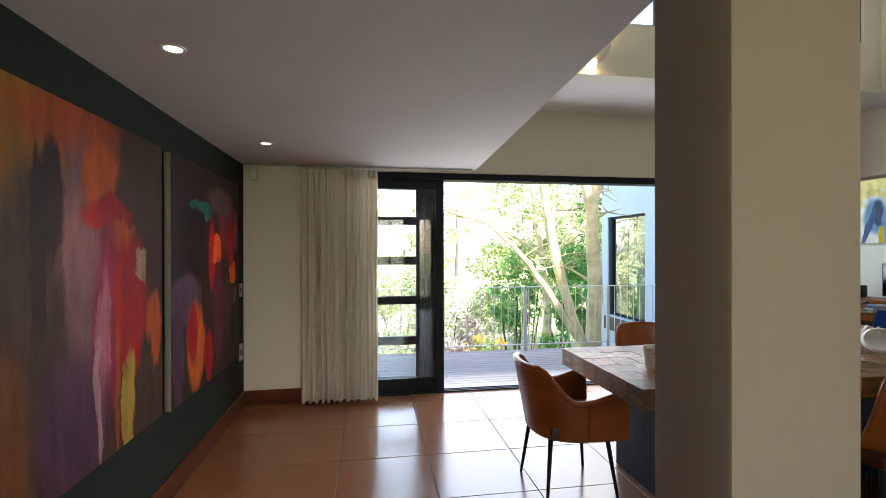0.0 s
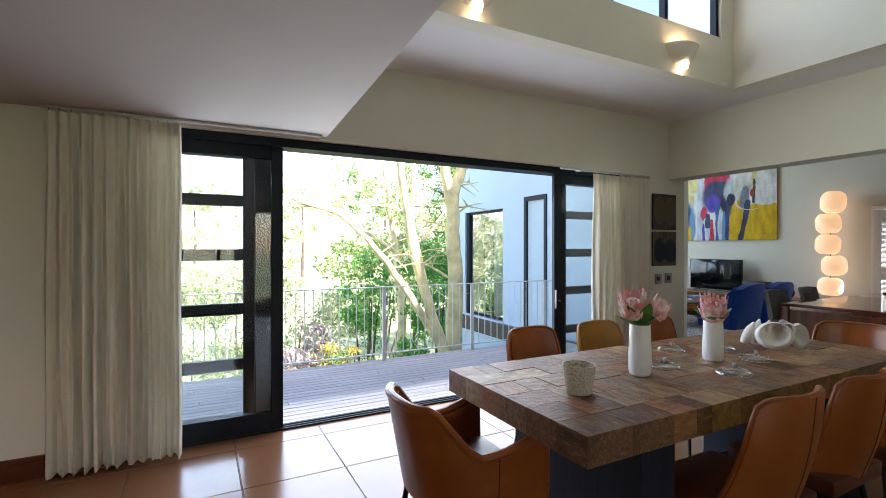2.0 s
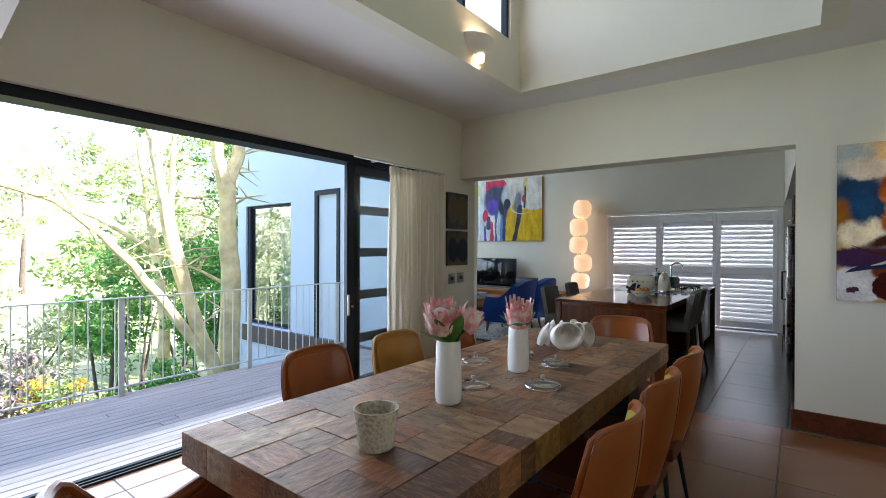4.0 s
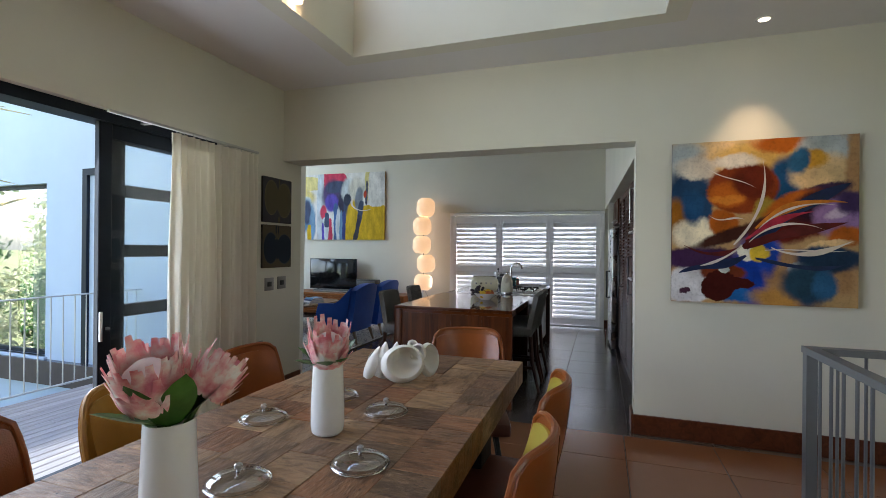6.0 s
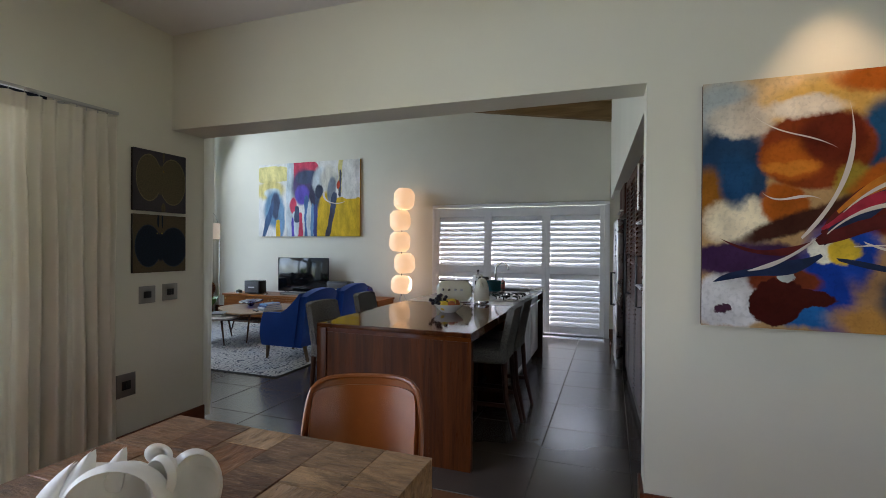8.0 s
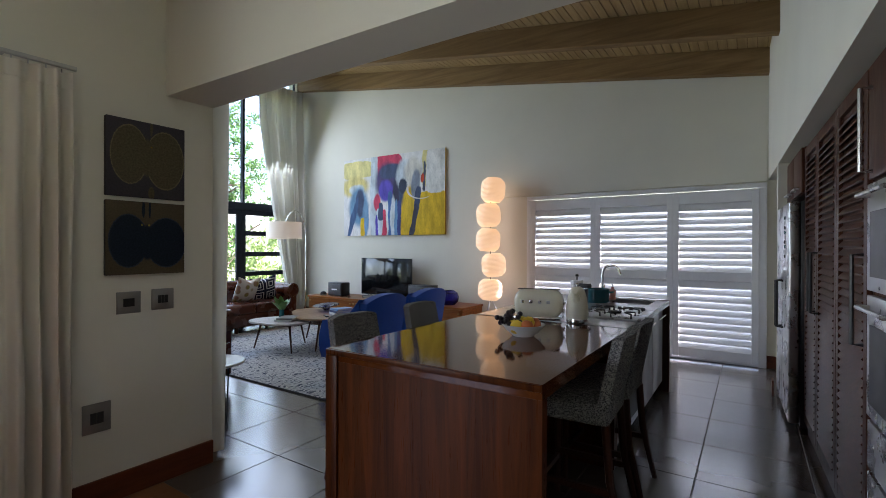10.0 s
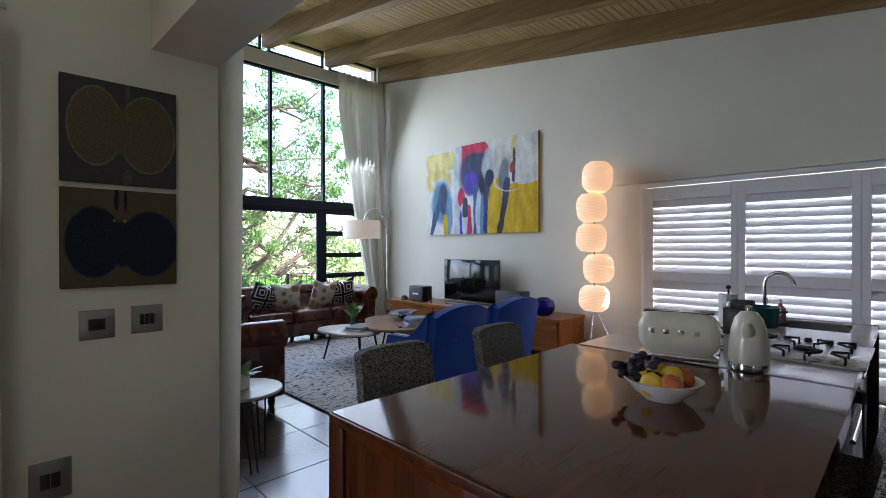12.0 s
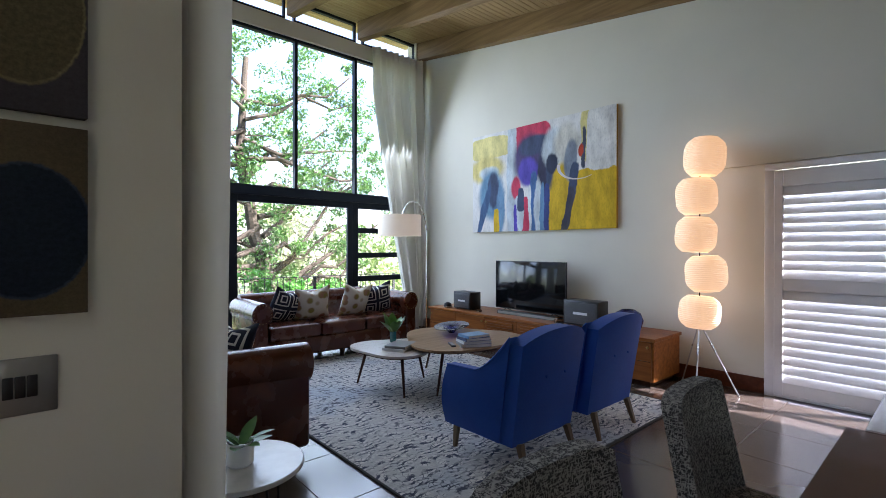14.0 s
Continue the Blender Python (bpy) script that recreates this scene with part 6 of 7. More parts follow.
def chesterfield(m, length, label):
    """A buttoned leather sofa facing local +y, centred on x, its back at y = 0."""
    t = thing("sofa", m, label, "sofa", "chesterfield sofas")
    L = length / 2
    part("base", bx(-L + 0.06, L - 0.06, 0.08, 0.84, 0.1, 0.3, bevel=0.03, seg=3), OXBLOOD, t)

    def tuft(x, z, p=0.11):
        a, b = math.sin(math.pi * (x / p + z / p)), math.sin(math.pi * (x / p - z / p))
        return 0.013 * (abs(a * b) ** 0.5)

    back = sheet(lambda u, v: Vector(((2 * u - 1) * (L - 0.2), 0.2 - 0.1 * v + tuft((2 * u - 1) * L, v * 0.4), 0.3 + 0.38 * v)), 90, 24)
    part("backrest", back, OXBLOOD, t, "", 80)
    part("back_panel", bx(-L + 0.15, L - 0.15, 0.06, 0.14, 0.15, 0.66, bevel=0.02), OXBLOOD, t)
    part("back_roll", tube([(-L + 0.1, 0.09, 0.68), (-L * 0.5, 0.09, 0.685), (0, 0.09, 0.685), (L * 0.5, 0.09, 0.685), (L - 0.1, 0.09, 0.68)], 0.085, 18), OXBLOOD, t)
    for s in (-1, 1):
        arm = part("arm", bx(s * (L - 0.1) - 0.085, s * (L - 0.1) + 0.085, 0.06, 0.86, 0.1, 0.6, bevel=0.03, seg=3), OXBLOOD, t)
        part("arm_roll", tube([(s * (L - 0.11), 0.05, 0.61), (s * (L - 0.11), 0.4, 0.612), (s * (L - 0.11), 0.87, 0.6)], [0.115, 0.115, 0.12], 22), OXBLOOD, arm)
        part("arm_tufting", sheet(lambda u, v, s=s: Vector((s * (L - 0.19) - s * (tuft(u * 0.7, v * 0.3)), 0.15 + 0.68 * u, 0.4 + 0.22 * v)), 40, 14), OXBLOOD, arm, "", 80)
        for k in range(16):
            a = 2 * math.pi * k / 16
            part("stud", lathe([(0.006, 0), (0.004, 0.004), (0, 0.005)], 8), BRASS, arm).matrix_basis = pose(s * (L - 0.11) + 0.1 * math.cos(a), 0.872, 0.6 + 0.1 * math.sin(a), -90, 0, 0)
    n = 3 if length > 2 else 2
    w = (2 * L - 0.4) / n
    for i in range(n):
        x = -L + 0.2 + i * w
        part("seat_cushion", pad(x + 0.004, x + w - 0.004, 0.2, 0.86, 0.29, 0.45, 0.02, 12), OXBLOOD, t)
    for x in (-L + 0.14, 0.0, L - 0.14):
        for y in (0.14, 0.78):
            part("foot", lathe([(0, 0), (0.022, 0), (0.034, 0.03), (0.03, 0.07), (0.04, 0.1), (0, 0.1)], 14, at=(x, y, 0)), LEGWOOD, t)
    return t


chesterfield(pose(8.78, 9.82, 0, 0, 0, 180) @ Matrix.Diagonal((1, 1, 1.08, 1)), 2.34, "buttoned oxblood leather chesterfield sofa under the window")
chesterfield(pose(6.27, 7.5, 0, 0, 0, -90) @ Matrix.Diagonal((1, 1, 1.08, 1)), 2.0, "buttoned oxblood leather chesterfield sofa along the wall")

GEO = Mat("navy and white maze cloth", 0.9, 0, (0.1, 0.1, 0.15))
gv = GEO.coords()
gsep = GEO.n("SeparateXYZ", Vector=gv)
cheb = GEO.math("MAXIMUM", GEO.math("ABSOLUTE", GEO.math("SUBTRACT", GEO.math("FRACT", GEO.math("MULTIPLY", gsep.outputs[0], 4.6)), 0.5)), GEO.math("ABSOLUTE", GEO.math("SUBTRACT", GEO.math("FRACT", GEO.math("MULTIPLY", gsep.outputs[2], 4.6)), 0.5)))
gl = GEO.ramp(GEO.math("FRACT", GEO.math("MULTIPLY", cheb, 5.0)), (0.62, (0, 0, 0)), (0.66, (1, 1, 1)))
GEO.color(GEO.mix(gl, (0.015, 0.018, 0.035), (0.6, 0.58, 0.54))).bump(GEO.noise(200.0), 0.3, 0.002)
FLORAL = Mat("cream and olive print cloth", 0.9, 0, (0.55, 0.5, 0.4))
fv = FLORAL.n("TexVoronoi", Vector=FLORAL.coords(), Scale=9.0)
FLORAL.color(FLORAL.mix(FLORAL.ramp(fv.outputs["Distance"], (0.34, (1, 1, 1)), (0.5, (0, 0, 0))), (0.6, 0.56, 0.49), FLORAL.mix(FLORAL.ramp(FLORAL.noise(9.0), (0.42, (0, 0, 0)), (0.58, (1, 1, 1))), (0.24, 0.2, 0.05), (0.3, 0.16, 0.11)))).bump(FLORAL.noise(200.0), 0.3, 0.002)


def scatter_cushion(m, mat, label, size=0.46):
    t = thing("cushion", m, label, "cushion", "scatter cushions")
    h = size / 2

    def f(side):
        def g(u, v):
            a, b = 2 * u - 1, 2 * v - 1
            k = (1 - a * a) * (1 - b * b)
            pinch = 1 - 0.08 * (1 - a * a) * b * b - 0.08 * (1 - b * b) * a * a
            chop = 0.16 * size * max(0.0, b) ** 3 * (1 - abs(a)) ** 1.4
            return Vector((a * h * pinch, side * (0.004 + 0.085 * k ** 0.55), h + b * h * pinch - chop))
        return g
    part("cover", slab(f(-1), f(1), 18, 18), mat, t, "", 80)
    part("zip_edge", tube([(-h * 0.98, 0, 0.004), (0, 0, 0.03 * size), (h * 0.98, 0, 0.004)], 0.004, 6), mat, t)


for x, r, mat, lb in ((8.06, 18, GEO.m, "navy cushion with a white maze pattern"), (8.5, -8, FLORAL.m, "cream cushion with an olive print"), (9.08, 6, FLORAL.m, "cream cushion with an olive print"), (9.52, -16, GEO.m, "navy cushion with a white maze pattern")):
    scatter_cushion(pose(x, 9.32 + 0.01 * r % 0.05, 0.485, 20, r * 0.6, r), mat, lb)
scatter_cushion(pose(6.66, 6.95, 0.485, 22, 0, 105), GEO.m, "navy cushion with a white maze pattern")


# blue velvet armchairs, facing local +y
def armchair(m, label):
    t = thing("armchair", m, label, "armchair", "blue armchairs")

    def back(u, v, off):
        s = 2 * u - 1
        w = 0.315 + 0.02 * v
        z = 0.18 + (0.73 - 0.09 * abs(s) ** 2.4) * v
        return Vector((s * w, -0.26 - 0.17 * v + 0.07 * s * s * v + off, z))
    part("backrest", slab(lambda u, v: back(u, v, -0.02), lambda u, v: back(u, v, 0.1), 20, 18), BLUE_VELVET, t, "", 60)
    part("seat", pad(-0.27, 0.27, -0.24, 0.34, 0.28, 0.44, 0.02, 12), BLUE_VELVET, t)
    part("seat_base", bx(-0.29, 0.29, -0.28, 0.31, 0.18, 0.29, bevel=0.02), BLUE_VELVET, t)
    for s in (-1, 1):
        def arm(u, v, off, s=s):
            top = 0.62 + 0.24 * max(0, 1 - u / 0.45) ** 1.6 - 0.02 * u
            flare = 0.035 * math.sin(math.pi * min(1, v)) * u + 0.03 * v
            lean = (top - 0.18) * v / 0.73
            yy = (-0.18 - 0.12 * lean) * (1 - u) + 0.32 * u
            return Vector((s * (0.285 + flare + off), yy - (0.05 * v * v if u > 0.95 else 0), 0.18 + (top - 0.18) * v))
        a = part("arm", slab(lambda u, v: arm(u, v, -0.035), lambda u, v: arm(u, v, 0.035), 22, 12), BLUE_VELVET, t, "", 60)
        part("arm_piping", tube([arm(k / 22, 1.0, 0.036) for k in range(23)], 0.006, 6), BLUE_VELVET, a)
        for k in range(12):
            p = arm(1.0, 0.08 + k * 0.075, 0.0)
            part("stud", lathe([(0.005, 0), (0.003, 0.003), (0, 0.004)], 8), BRASS, a).matrix_basis = Matrix.Translation(p + Vector((s * 0.03, 0.003, 0))) @ pose(0, 0, 0, -90)
    for sx in (-1, 1):
        for y, dy in ((-0.29, -0.06), (0.27, 0.01)):
            part("leg", tube([(sx * 0.265, y + dy, 0), (sx * 0.25, y, 0.19)], [0.016, 0.028], 4), PALELEG, t, "tapered pale wood leg")
    for k in range(2):
        part("button", lathe([(0.012, 0), (0.008, 0.006), (0, 0.008)], 10), BLUE_VELVET, t).matrix_basis = pose(-0.1 + 0.2 * k, -0.378, 0.6, 76)
    return t


ac = armchair(pose(8.26, 5.77, 0.012, 0, 0, 0), "royal blue velvet armchair with studded arms")
copy_thing(ac, pose(9.11, 5.77, 0.012, 0, 0, 0))


# coffee tables
def rounded_triangle(r, n=60, lobe=0.12, turn=0.0):
    return [(r * (1 + lobe * math.cos(3 * a)) * math.cos(a + turn), r * (1 + lobe * math.cos(3 * a)) * math.sin(a + turn)) for a in (2 * math.pi * i / n for i in range(n))]


def coffee_table(m, r, z, top_mat, label, turn):
    t = thing("coffee_table", m, label, "coffee table", "nested coffee tables")
    pts = rounded_triangle(r, turn=turn)
    bm = prism(pts, z - 0.022, z)
    part("tabletop", bm, top_mat, t)
    part("rim", prism([(x * 0.985, y * 0.985) for x, y in pts], z - 0.03, z - 0.0225), LEGWOOD, t)
    for k in range(3):
        a = turn + 2 * math.pi * k / 3
        c, s = math.cos(a), math.sin(a)
        part("leg", tube([(r * 0.98 * c, r * 0.98 * s, 0), (r * 0.72 * c, r * 0.72 * s, z - 0.022)], [0.01, 0.018], 10), LEGWOOD, t)
    return t


MARBLE = plain("white veined marble", (0.62, 0.6, 0.57), 0.2, 0, 0.25, 5, 60, 0.02)
PALETOP = wood("pale limed wood tabletop", (0.38, 0.33, 0.29), (0.6, 0.55, 0.5), "x", 0.3)
coffee_table(pose(8.52, 7.5, 0.014), 0.42, 0.4, PALETOP, "pale rounded coffee table on dark splayed legs", 2.2)
coffee_table(pose(9.16, 7.23, 0.014), 0.62, 0.45, WALNUT, "walnut rounded coffee table on dark splayed legs", 3.6)
sd = thing("side_table", pose(6.42, 5.68, 0), "round marble side table on thin black legs", "side table")
part("tabletop", lathe([(0, 0.48), (0.24, 0.48), (0.25, 0.485), (0.25, 0.497), (0.245, 0.503), (0, 0.503)], 40), MARBLE, sd)
for k in range(3):
    a = 0.5 + 2 * math.pi * k / 3
    c, s = math.cos(a), math.sin(a)
    part("hairpin_leg", tube([(0.13 * c, 0.13 * s, 0.48), (0.2 * c - 0.02 * s, 0.2 * s + 0.02 * c, 0.006), (0.2 * c + 0.02 * s, 0.2 * s - 0.02 * c, 0.006), (0.15 * c + 0.06 * s, 0.15 * s - 0.06 * c, 0.48)], 0.006, 8), BLACK_IRON, sd)


def plant(m, label, pot_h, pot_r, leaves, length, seed, drop=-0.02, pot_mat=CERAMIC, rise=(0.2, 1.6)):
    t = thing("potted_plant", m, label, "plant", "potted plants")
    part("pot", lathe([(0, 0), (pot_r * 0.85, 0), (pot_r, 0.01), (pot_r, pot_h), (pot_r * 0.92, pot_h), (pot_r * 0.9, pot_h * 0.8), (0, pot_h * 0.78)], 24), pot_mat, t)
    rnd = random.Random(seed)
    for i in range(leaves):
        a = 2.4 * i + rnd.uniform(-0.3, 0.3)
        out = Vector((math.cos(a), math.sin(a), 0))
        d = out + Vector((0, 0, rnd.uniform(*rise)))
        bm = bmesh.new()
        blade(bm, out * 0.01 + Vector((0, 0, pot_h * 0.8)), d, Vector((0, 0, 1)), length * rnd.uniform(0.7, 1.1), length * 0.42, drop * rnd.uniform(1, 3))
        part("leaf", bm, LEAF.m, t)


plant(pose(6.41, 5.68, 0.503), "small green plant in a white pot on the side table", 0.1, 0.055, 9, 0.14, 4)
plant(pose(8.62, 7.68, 0.414), "leafy plant in a dark glass on the coffee table", 0.12, 0.035, 9, 0.24, 9, -0.03, TEAL, (1.6, 4.5))


def book(m, w, d, h, cover, label):
    t = thing("book", m, label, "book", "books on the tables")
    part("cover", walls((-w / 2, w / 2, -d / 2, d / 2, 0, 0.002), (-w / 2, w / 2, -d / 2, d / 2, h - 0.002, h), (-w / 2, -w / 2 + 0.003, -d / 2, d / 2, 0.002, h - 0.002)), cover, t)
    part("pages", bx(-w / 2 + 0.003, w / 2 - 0.005, -d / 2 + 0.004, d / 2 - 0.004, 0.002, h - 0.002), LINEN, t)


COVERS = [plain("navy book cover", (0.02, 0.04, 0.12), 0.4), plain("white book cover", (0.6, 0.6, 0.6), 0.4), plain("light blue book cover", (0.15, 0.3, 0.5), 0.4), plain("grey book cover", (0.2, 0.2, 0.2), 0.4)]
z = 0.464
for i, (w, d, h, c) in enumerate(((0.3, 0.23, 0.03, 3), (0.29, 0.22, 0.025, 1), (0.27, 0.2, 0.028, 0), (0.25, 0.18, 0.025, 2))):
    book(pose(9.0, 6.86, z, 0, 0, -30 + 7 * i), w, d, h, COVERS[c], "hardback book in a stack on the coffee table")
    z += h + 0.0005
z = 0.414
for i, (w, d, h, c) in enumerate(((0.3, 0.24, 0.025, 1), (0.28, 0.22, 0.025, 3))):
    book(pose(8.5, 7.38, z, 0, 0, 20 + 9 * i), w, d, h, COVERS[c], "magazine lying on the pale coffee table")
    z += h + 0.0005
dish = thing("glass_dish", pose(9.3, 7.5, 0.464, 0, 0, 30), "wide blue and clear art glass dish", "glass dish")
bm = lathe([(0, 0), (0.06, 0), (0.07, 0.01), (0.12, 0.04), (0.2, 0.065), (0.33, 0.075), (0.33, 0.08), (0.19, 0.073), (0.1, 0.05), (0.05, 0.015), (0, 0.012)], 40)
bmesh.ops.scale(bm, vec=(1, 0.55, 1), verts=bm.verts)
part("dish_body", bm, BLUE_GLASS, dish)
rem = thing("remote_control", pose(8.82, 6.98, 0.464, 0, 0, 60), "black television remote on the coffee table", "remote")
part("case", bx(-0.09, 0.09, -0.022, 0.022, 0, 0.018, bevel=0.006), BLACK, rem)
part("buttons", bx(-0.07, 0.05, -0.014, 0.014, 0.018, 0.02), PLATE, rem)

# television cabinet
unit = thing("tv_cabinet", pose(10.72, 7.47, 0), "long low kiaat wood television cabinet with louvred doors", "cabinet")
part("body", bx(-0.3, 0.33, -1.74, 1.74, 0.06, 0.47, bevel=0.004, seg=1), UNIT_WOOD, unit)
part("plinth", bx(-0.25, 0.3, -1.68, 1.68, 0, 0.06), LEGWOOD, unit)
part("top", bx(-0.33, 0.335, -1.76, 1.76, 0.47, 0.505, bevel=0.004, seg=1), UNIT_WOOD, unit)
for i in range(6):
    y0 = -1.72 + i * 0.575
    y1 = y0 + 0.565
    d = part("door", bx(-0.318, -0.302, y0, y1, 0.07, 0.465, bevel=0.003, seg=1), UNIT_WOOD, unit)
    if i in (2, 3):
        for k in range(9):
            z = 0.12 + k * 0.036
            part("slat", bx(-0.335, -0.318, y0 + 0.06, y1 - 0.06, z, z + 0.022), UNIT_WOOD, d)
    else:
        part("drawer_line", bx(-0.3215, -0.318, y0 + 0.01, y1 - 0.01, 0.265, 0.27), LEGWOOD, d)
    part("knob", lathe([(0.012, 0), (0.014, 0.012), (0.008, 0.02), (0, 0.022)], 12), BRASS, d).matrix_basis = pose(-0.318, y1 - 0.035 if i % 2 else y0 + 0.035, 0.41, 0, -90, 0)
tv = thing("television", pose(10.84, 7.62, 0.505), "flat black television on a low stand", "television")
part("screen", bx(-0.01, 0.005, -0.585, 0.585, 0.06, 0.72, bevel=0.003), plain("dark glossy screen", (0.004, 0.005, 0.006), 0.09, 0, 0.05, bump=0.0), tv)
part("bezel", walls((-0.014, 0.02, -0.592, -0.585, 0.055, 0.727), (-0.014, 0.02, 0.585, 0.592, 0.055, 0.727), (-0.014, 0.02, -0.585, 0.585, 0.72, 0.727), (-0.014, 0.02, -0.585, 0.585, 0.05, 0.06)), BLACK, tv)
part("housing", bx(0.005, 0.05, -0.4, 0.4, 0.12, 0.6, bevel=0.01), BLACK, tv)
for y in (-0.4, 0.4):
    part("foot", tube([(-0.12, y, 0.006), (0.0, y, 0.055), (0.12, y, 0.006)], 0.007, 8), BLACK, tv)
sbar = thing("soundbar", pose(10.66, 7.5, 0.505), "long black soundbar before the television", "soundbar")
part("bar", bx(-0.045, 0.045, -0.5, 0.5, 0, 0.05, bevel=0.01), BLACK, sbar)
part("grille", bx(-0.048, -0.045, -0.48, 0.48, 0.008, 0.042), PLATE, sbar)
GRILLE = fabric("grey speaker cloth", (0.08, 0.08, 0.085), (0.2, 0.2, 0.2), 300)
for y, w, h, lb in ((8.6, 0.36, 0.26, "small black loudspeaker with a grey grille"), (6.62, 0.46, 0.3, "black loudspeaker with a grey grille and script mark")):
    sp = thing("loudspeaker", pose(10.62, y, 0.505), lb, "loudspeaker", "loudspeakers")
    part("case", bx(-0.11, 0.11, -w / 2, w / 2, 0.01, h, bevel=0.012), BLACK, sp)
    part("grille", bx(-0.116, -0.108, -w / 2 + 0.02, w / 2 - 0.02, 0.03, h - 0.025, bevel=0.003), GRILLE, sp, "grey cloth grille")
    part("emblem", bx(-0.12, -0.116, -w * 0.2, w * 0.2, h * 0.45, h * 0.55, bevel=0.001), CERAMIC, sp, "small white script mark")
    for s in (-1, 1):
        part("foot", bx(-0.08, 0.08, s * (w / 2 - 0.05) - 0.015, s * (w / 2 - 0.05) + 0.015, 0, 0.01), BLACK, sp)
gv_ = thing("glass_vase", pose(10.66, 6.12, 0.505), "squat cobalt blue glass vase", "vase")
bm = lathe([(0, 0), (0.09, 0), (0.14, 0.05), (0.16, 0.12), (0.13, 0.2), (0.07, 0.235), (0.06, 0.23), (0.11, 0.19), (0.14, 0.12), (0.12, 0.055), (0.08, 0.015), (0, 0.012)], 32)
part("vase_body", bm, BLUE_GLASS, gv_)
sm = thing("small_speaker", pose(10.55, 8.95, 0.505), "small round black speaker on the cabinet", "speaker")
part("dome", lathe([(0, 0), (0.06, 0), (0.065, 0.02), (0.05, 0.06), (0.02, 0.075), (0, 0.076)], 20), BLACK, sm)
part("ring", lathe([(0.066, 0.012), (0.068, 0.016), (0.066, 0.02), (0.064, 0.016)], 20), STEEL, sm)
for y, r in ((8.28, 0.035), (6.93, 0.06)):
    o = thing("glass_ornament", pose(10.55, y, 0.505), "small clear glass ornament on the cabinet", "ornament", "glass ornaments")
    part("glass_body", lathe([(0, 0), (r, 0), (r * 1.2, r * 0.5), (r * 0.8, r * 1.1), (0, r * 1.2)], 20), CLEAR, o)

# large canvas over the cabinet
LEMONY, SUNNY, INDIGO, SLATE, MIST, CRIMSON = (0.66, 0.58, 0.24), (0.62, 0.4, 0.015), (0.1, 0.07, 0.42), (0.05, 0.07, 0.13), (0.5, 0.56, 0.6), (0.55, 0.05, 0.1)
GROUNDS = [(0.14, 0.86, 0.15, 0.1, 0.2, LEMONY), (0.12, 0.64, 0.13, 0.12, 0.5, (0.62, 0.52, 0.2)), (0.14, 0.6, 0.07, 0.06, 0.6, MIST), (0.47, 0.84, 0.13, 0.16, 0.15, CRIMSON), (0.33, 0.5, 0.035, 0.5, 0.3, MIST), (0.68, 0.28, 0.1, 0.3, 0.12, SUNNY), (0.89, 0.24, 0.13, 0.25, 0.08, SUNNY), (0.83, 0.8, 0.03, 0.2, 0.3, LEMONY), (0.92, 0.76, 0.08, 0.24, 0.12, (0.66, 0.65, 0.62))]
HERD = [(0.16, 0.38, 0.09, 0.22, 0.5, (0.12, 0.24, 0.36)), (0.18, 0.42, 0.04, 0.16, 0.4, SLATE), (0.1, 0.22, 0.025, 0.24, 0.4, (0.05, 0.1, 0.2), -12), (0.24, 0.22, 0.03, 0.22, 0.5, (0.14, 0.26, 0.4)), (0.205, 0.1, 0.02, 0.12, 0.1, SUNNY), (0.46, 0.68, 0.1, 0.2, 0.5, (0.07, 0.05, 0.13)), (0.5, 0.8, 0.1, 0.08, 0.5, SLATE, 12), (0.45, 0.56, 0.06, 0.12, 0.5, INDIGO), (0.58, 0.58, 0.05, 0.2, 0.5, SLATE), (0.55, 0.48, 0.03, 0.2, 0.4, (0.04, 0.04, 0.08))]
HEADS = [(0.63, 0.74, 0.07, 0.16, 0.5, MIST), (0.71, 0.76, 0.07, 0.16, 0.6, (0.55, 0.53, 0.47)), (0.62, 0.6, 0.035, 0.08, 0.4, (0.03, 0.04, 0.07)), (0.74, 0.6, 0.035, 0.16, 0.4, (0.2, 0.23, 0.28)), (0.755, 0.4, 0.022, 0.16, 0.3, SLATE, -6), (0.72, 0.15, 0.02, 0.2, 0.3, (0.05, 0.05, 0.07), -8), (0.815, 0.7, 0.01, 0.16, 0.3, (0.06, 0.07, 0.1)), (0.8, 0.68, 0.015, 0.05, 0.4, (0.45, 0.05, 0.02))]
DRIPS = [(0.36, 0.42, 0.035, 0.1, 0.4, CRIMSON), (0.43, 0.14, 0.022, 0.17, 0.15, CRIMSON), (0.385, 0.16, 0.03, 0.16, 0.3, MIST), (0.36, 0.1, 0.012, 0.14, 0.3, INDIGO), (0.49, 0.26, 0.02, 0.26, 0.3, (0.06, 0.14, 0.32)), (0.52, 0.22, 0.02, 0.24, 0.4, MIST), (0.55, 0.2, 0.014, 0.22, 0.3, (0.12, 0.24, 0.4)), (0.585, 0.18, 0.018, 0.22, 0.2, (0.04, 0.06, 0.2)), (0.465, 0.2, 0.01, 0.2, 0.3, (0.6, 0.62, 0.62)), (0.4, 0.3, 0.02, 0.1, 0.3, SLATE)]
ELE = painted("abstract of drips in blue, red and yellow", (0.7, 0.69, 0.67), [(u, v, ru * 1.12, rv * 1.12, *rest) for u, v, ru, rv, *rest in GROUNDS + HERD + HEADS + DRIPS], 0.022, 2.0, 0.55, (2.0, 0.45, 1))
SIDE_GOLD = plain("golden canvas edge", (0.42, 0.24, 0.03), 0.6)
el = canvas("large wide canvas of blue, red and yellow abstract forms", pose(XF, 8.91, 1.66, 0, 0, -90), 2.44, 1.51, 0.045, ELE, SIDE_GOLD)


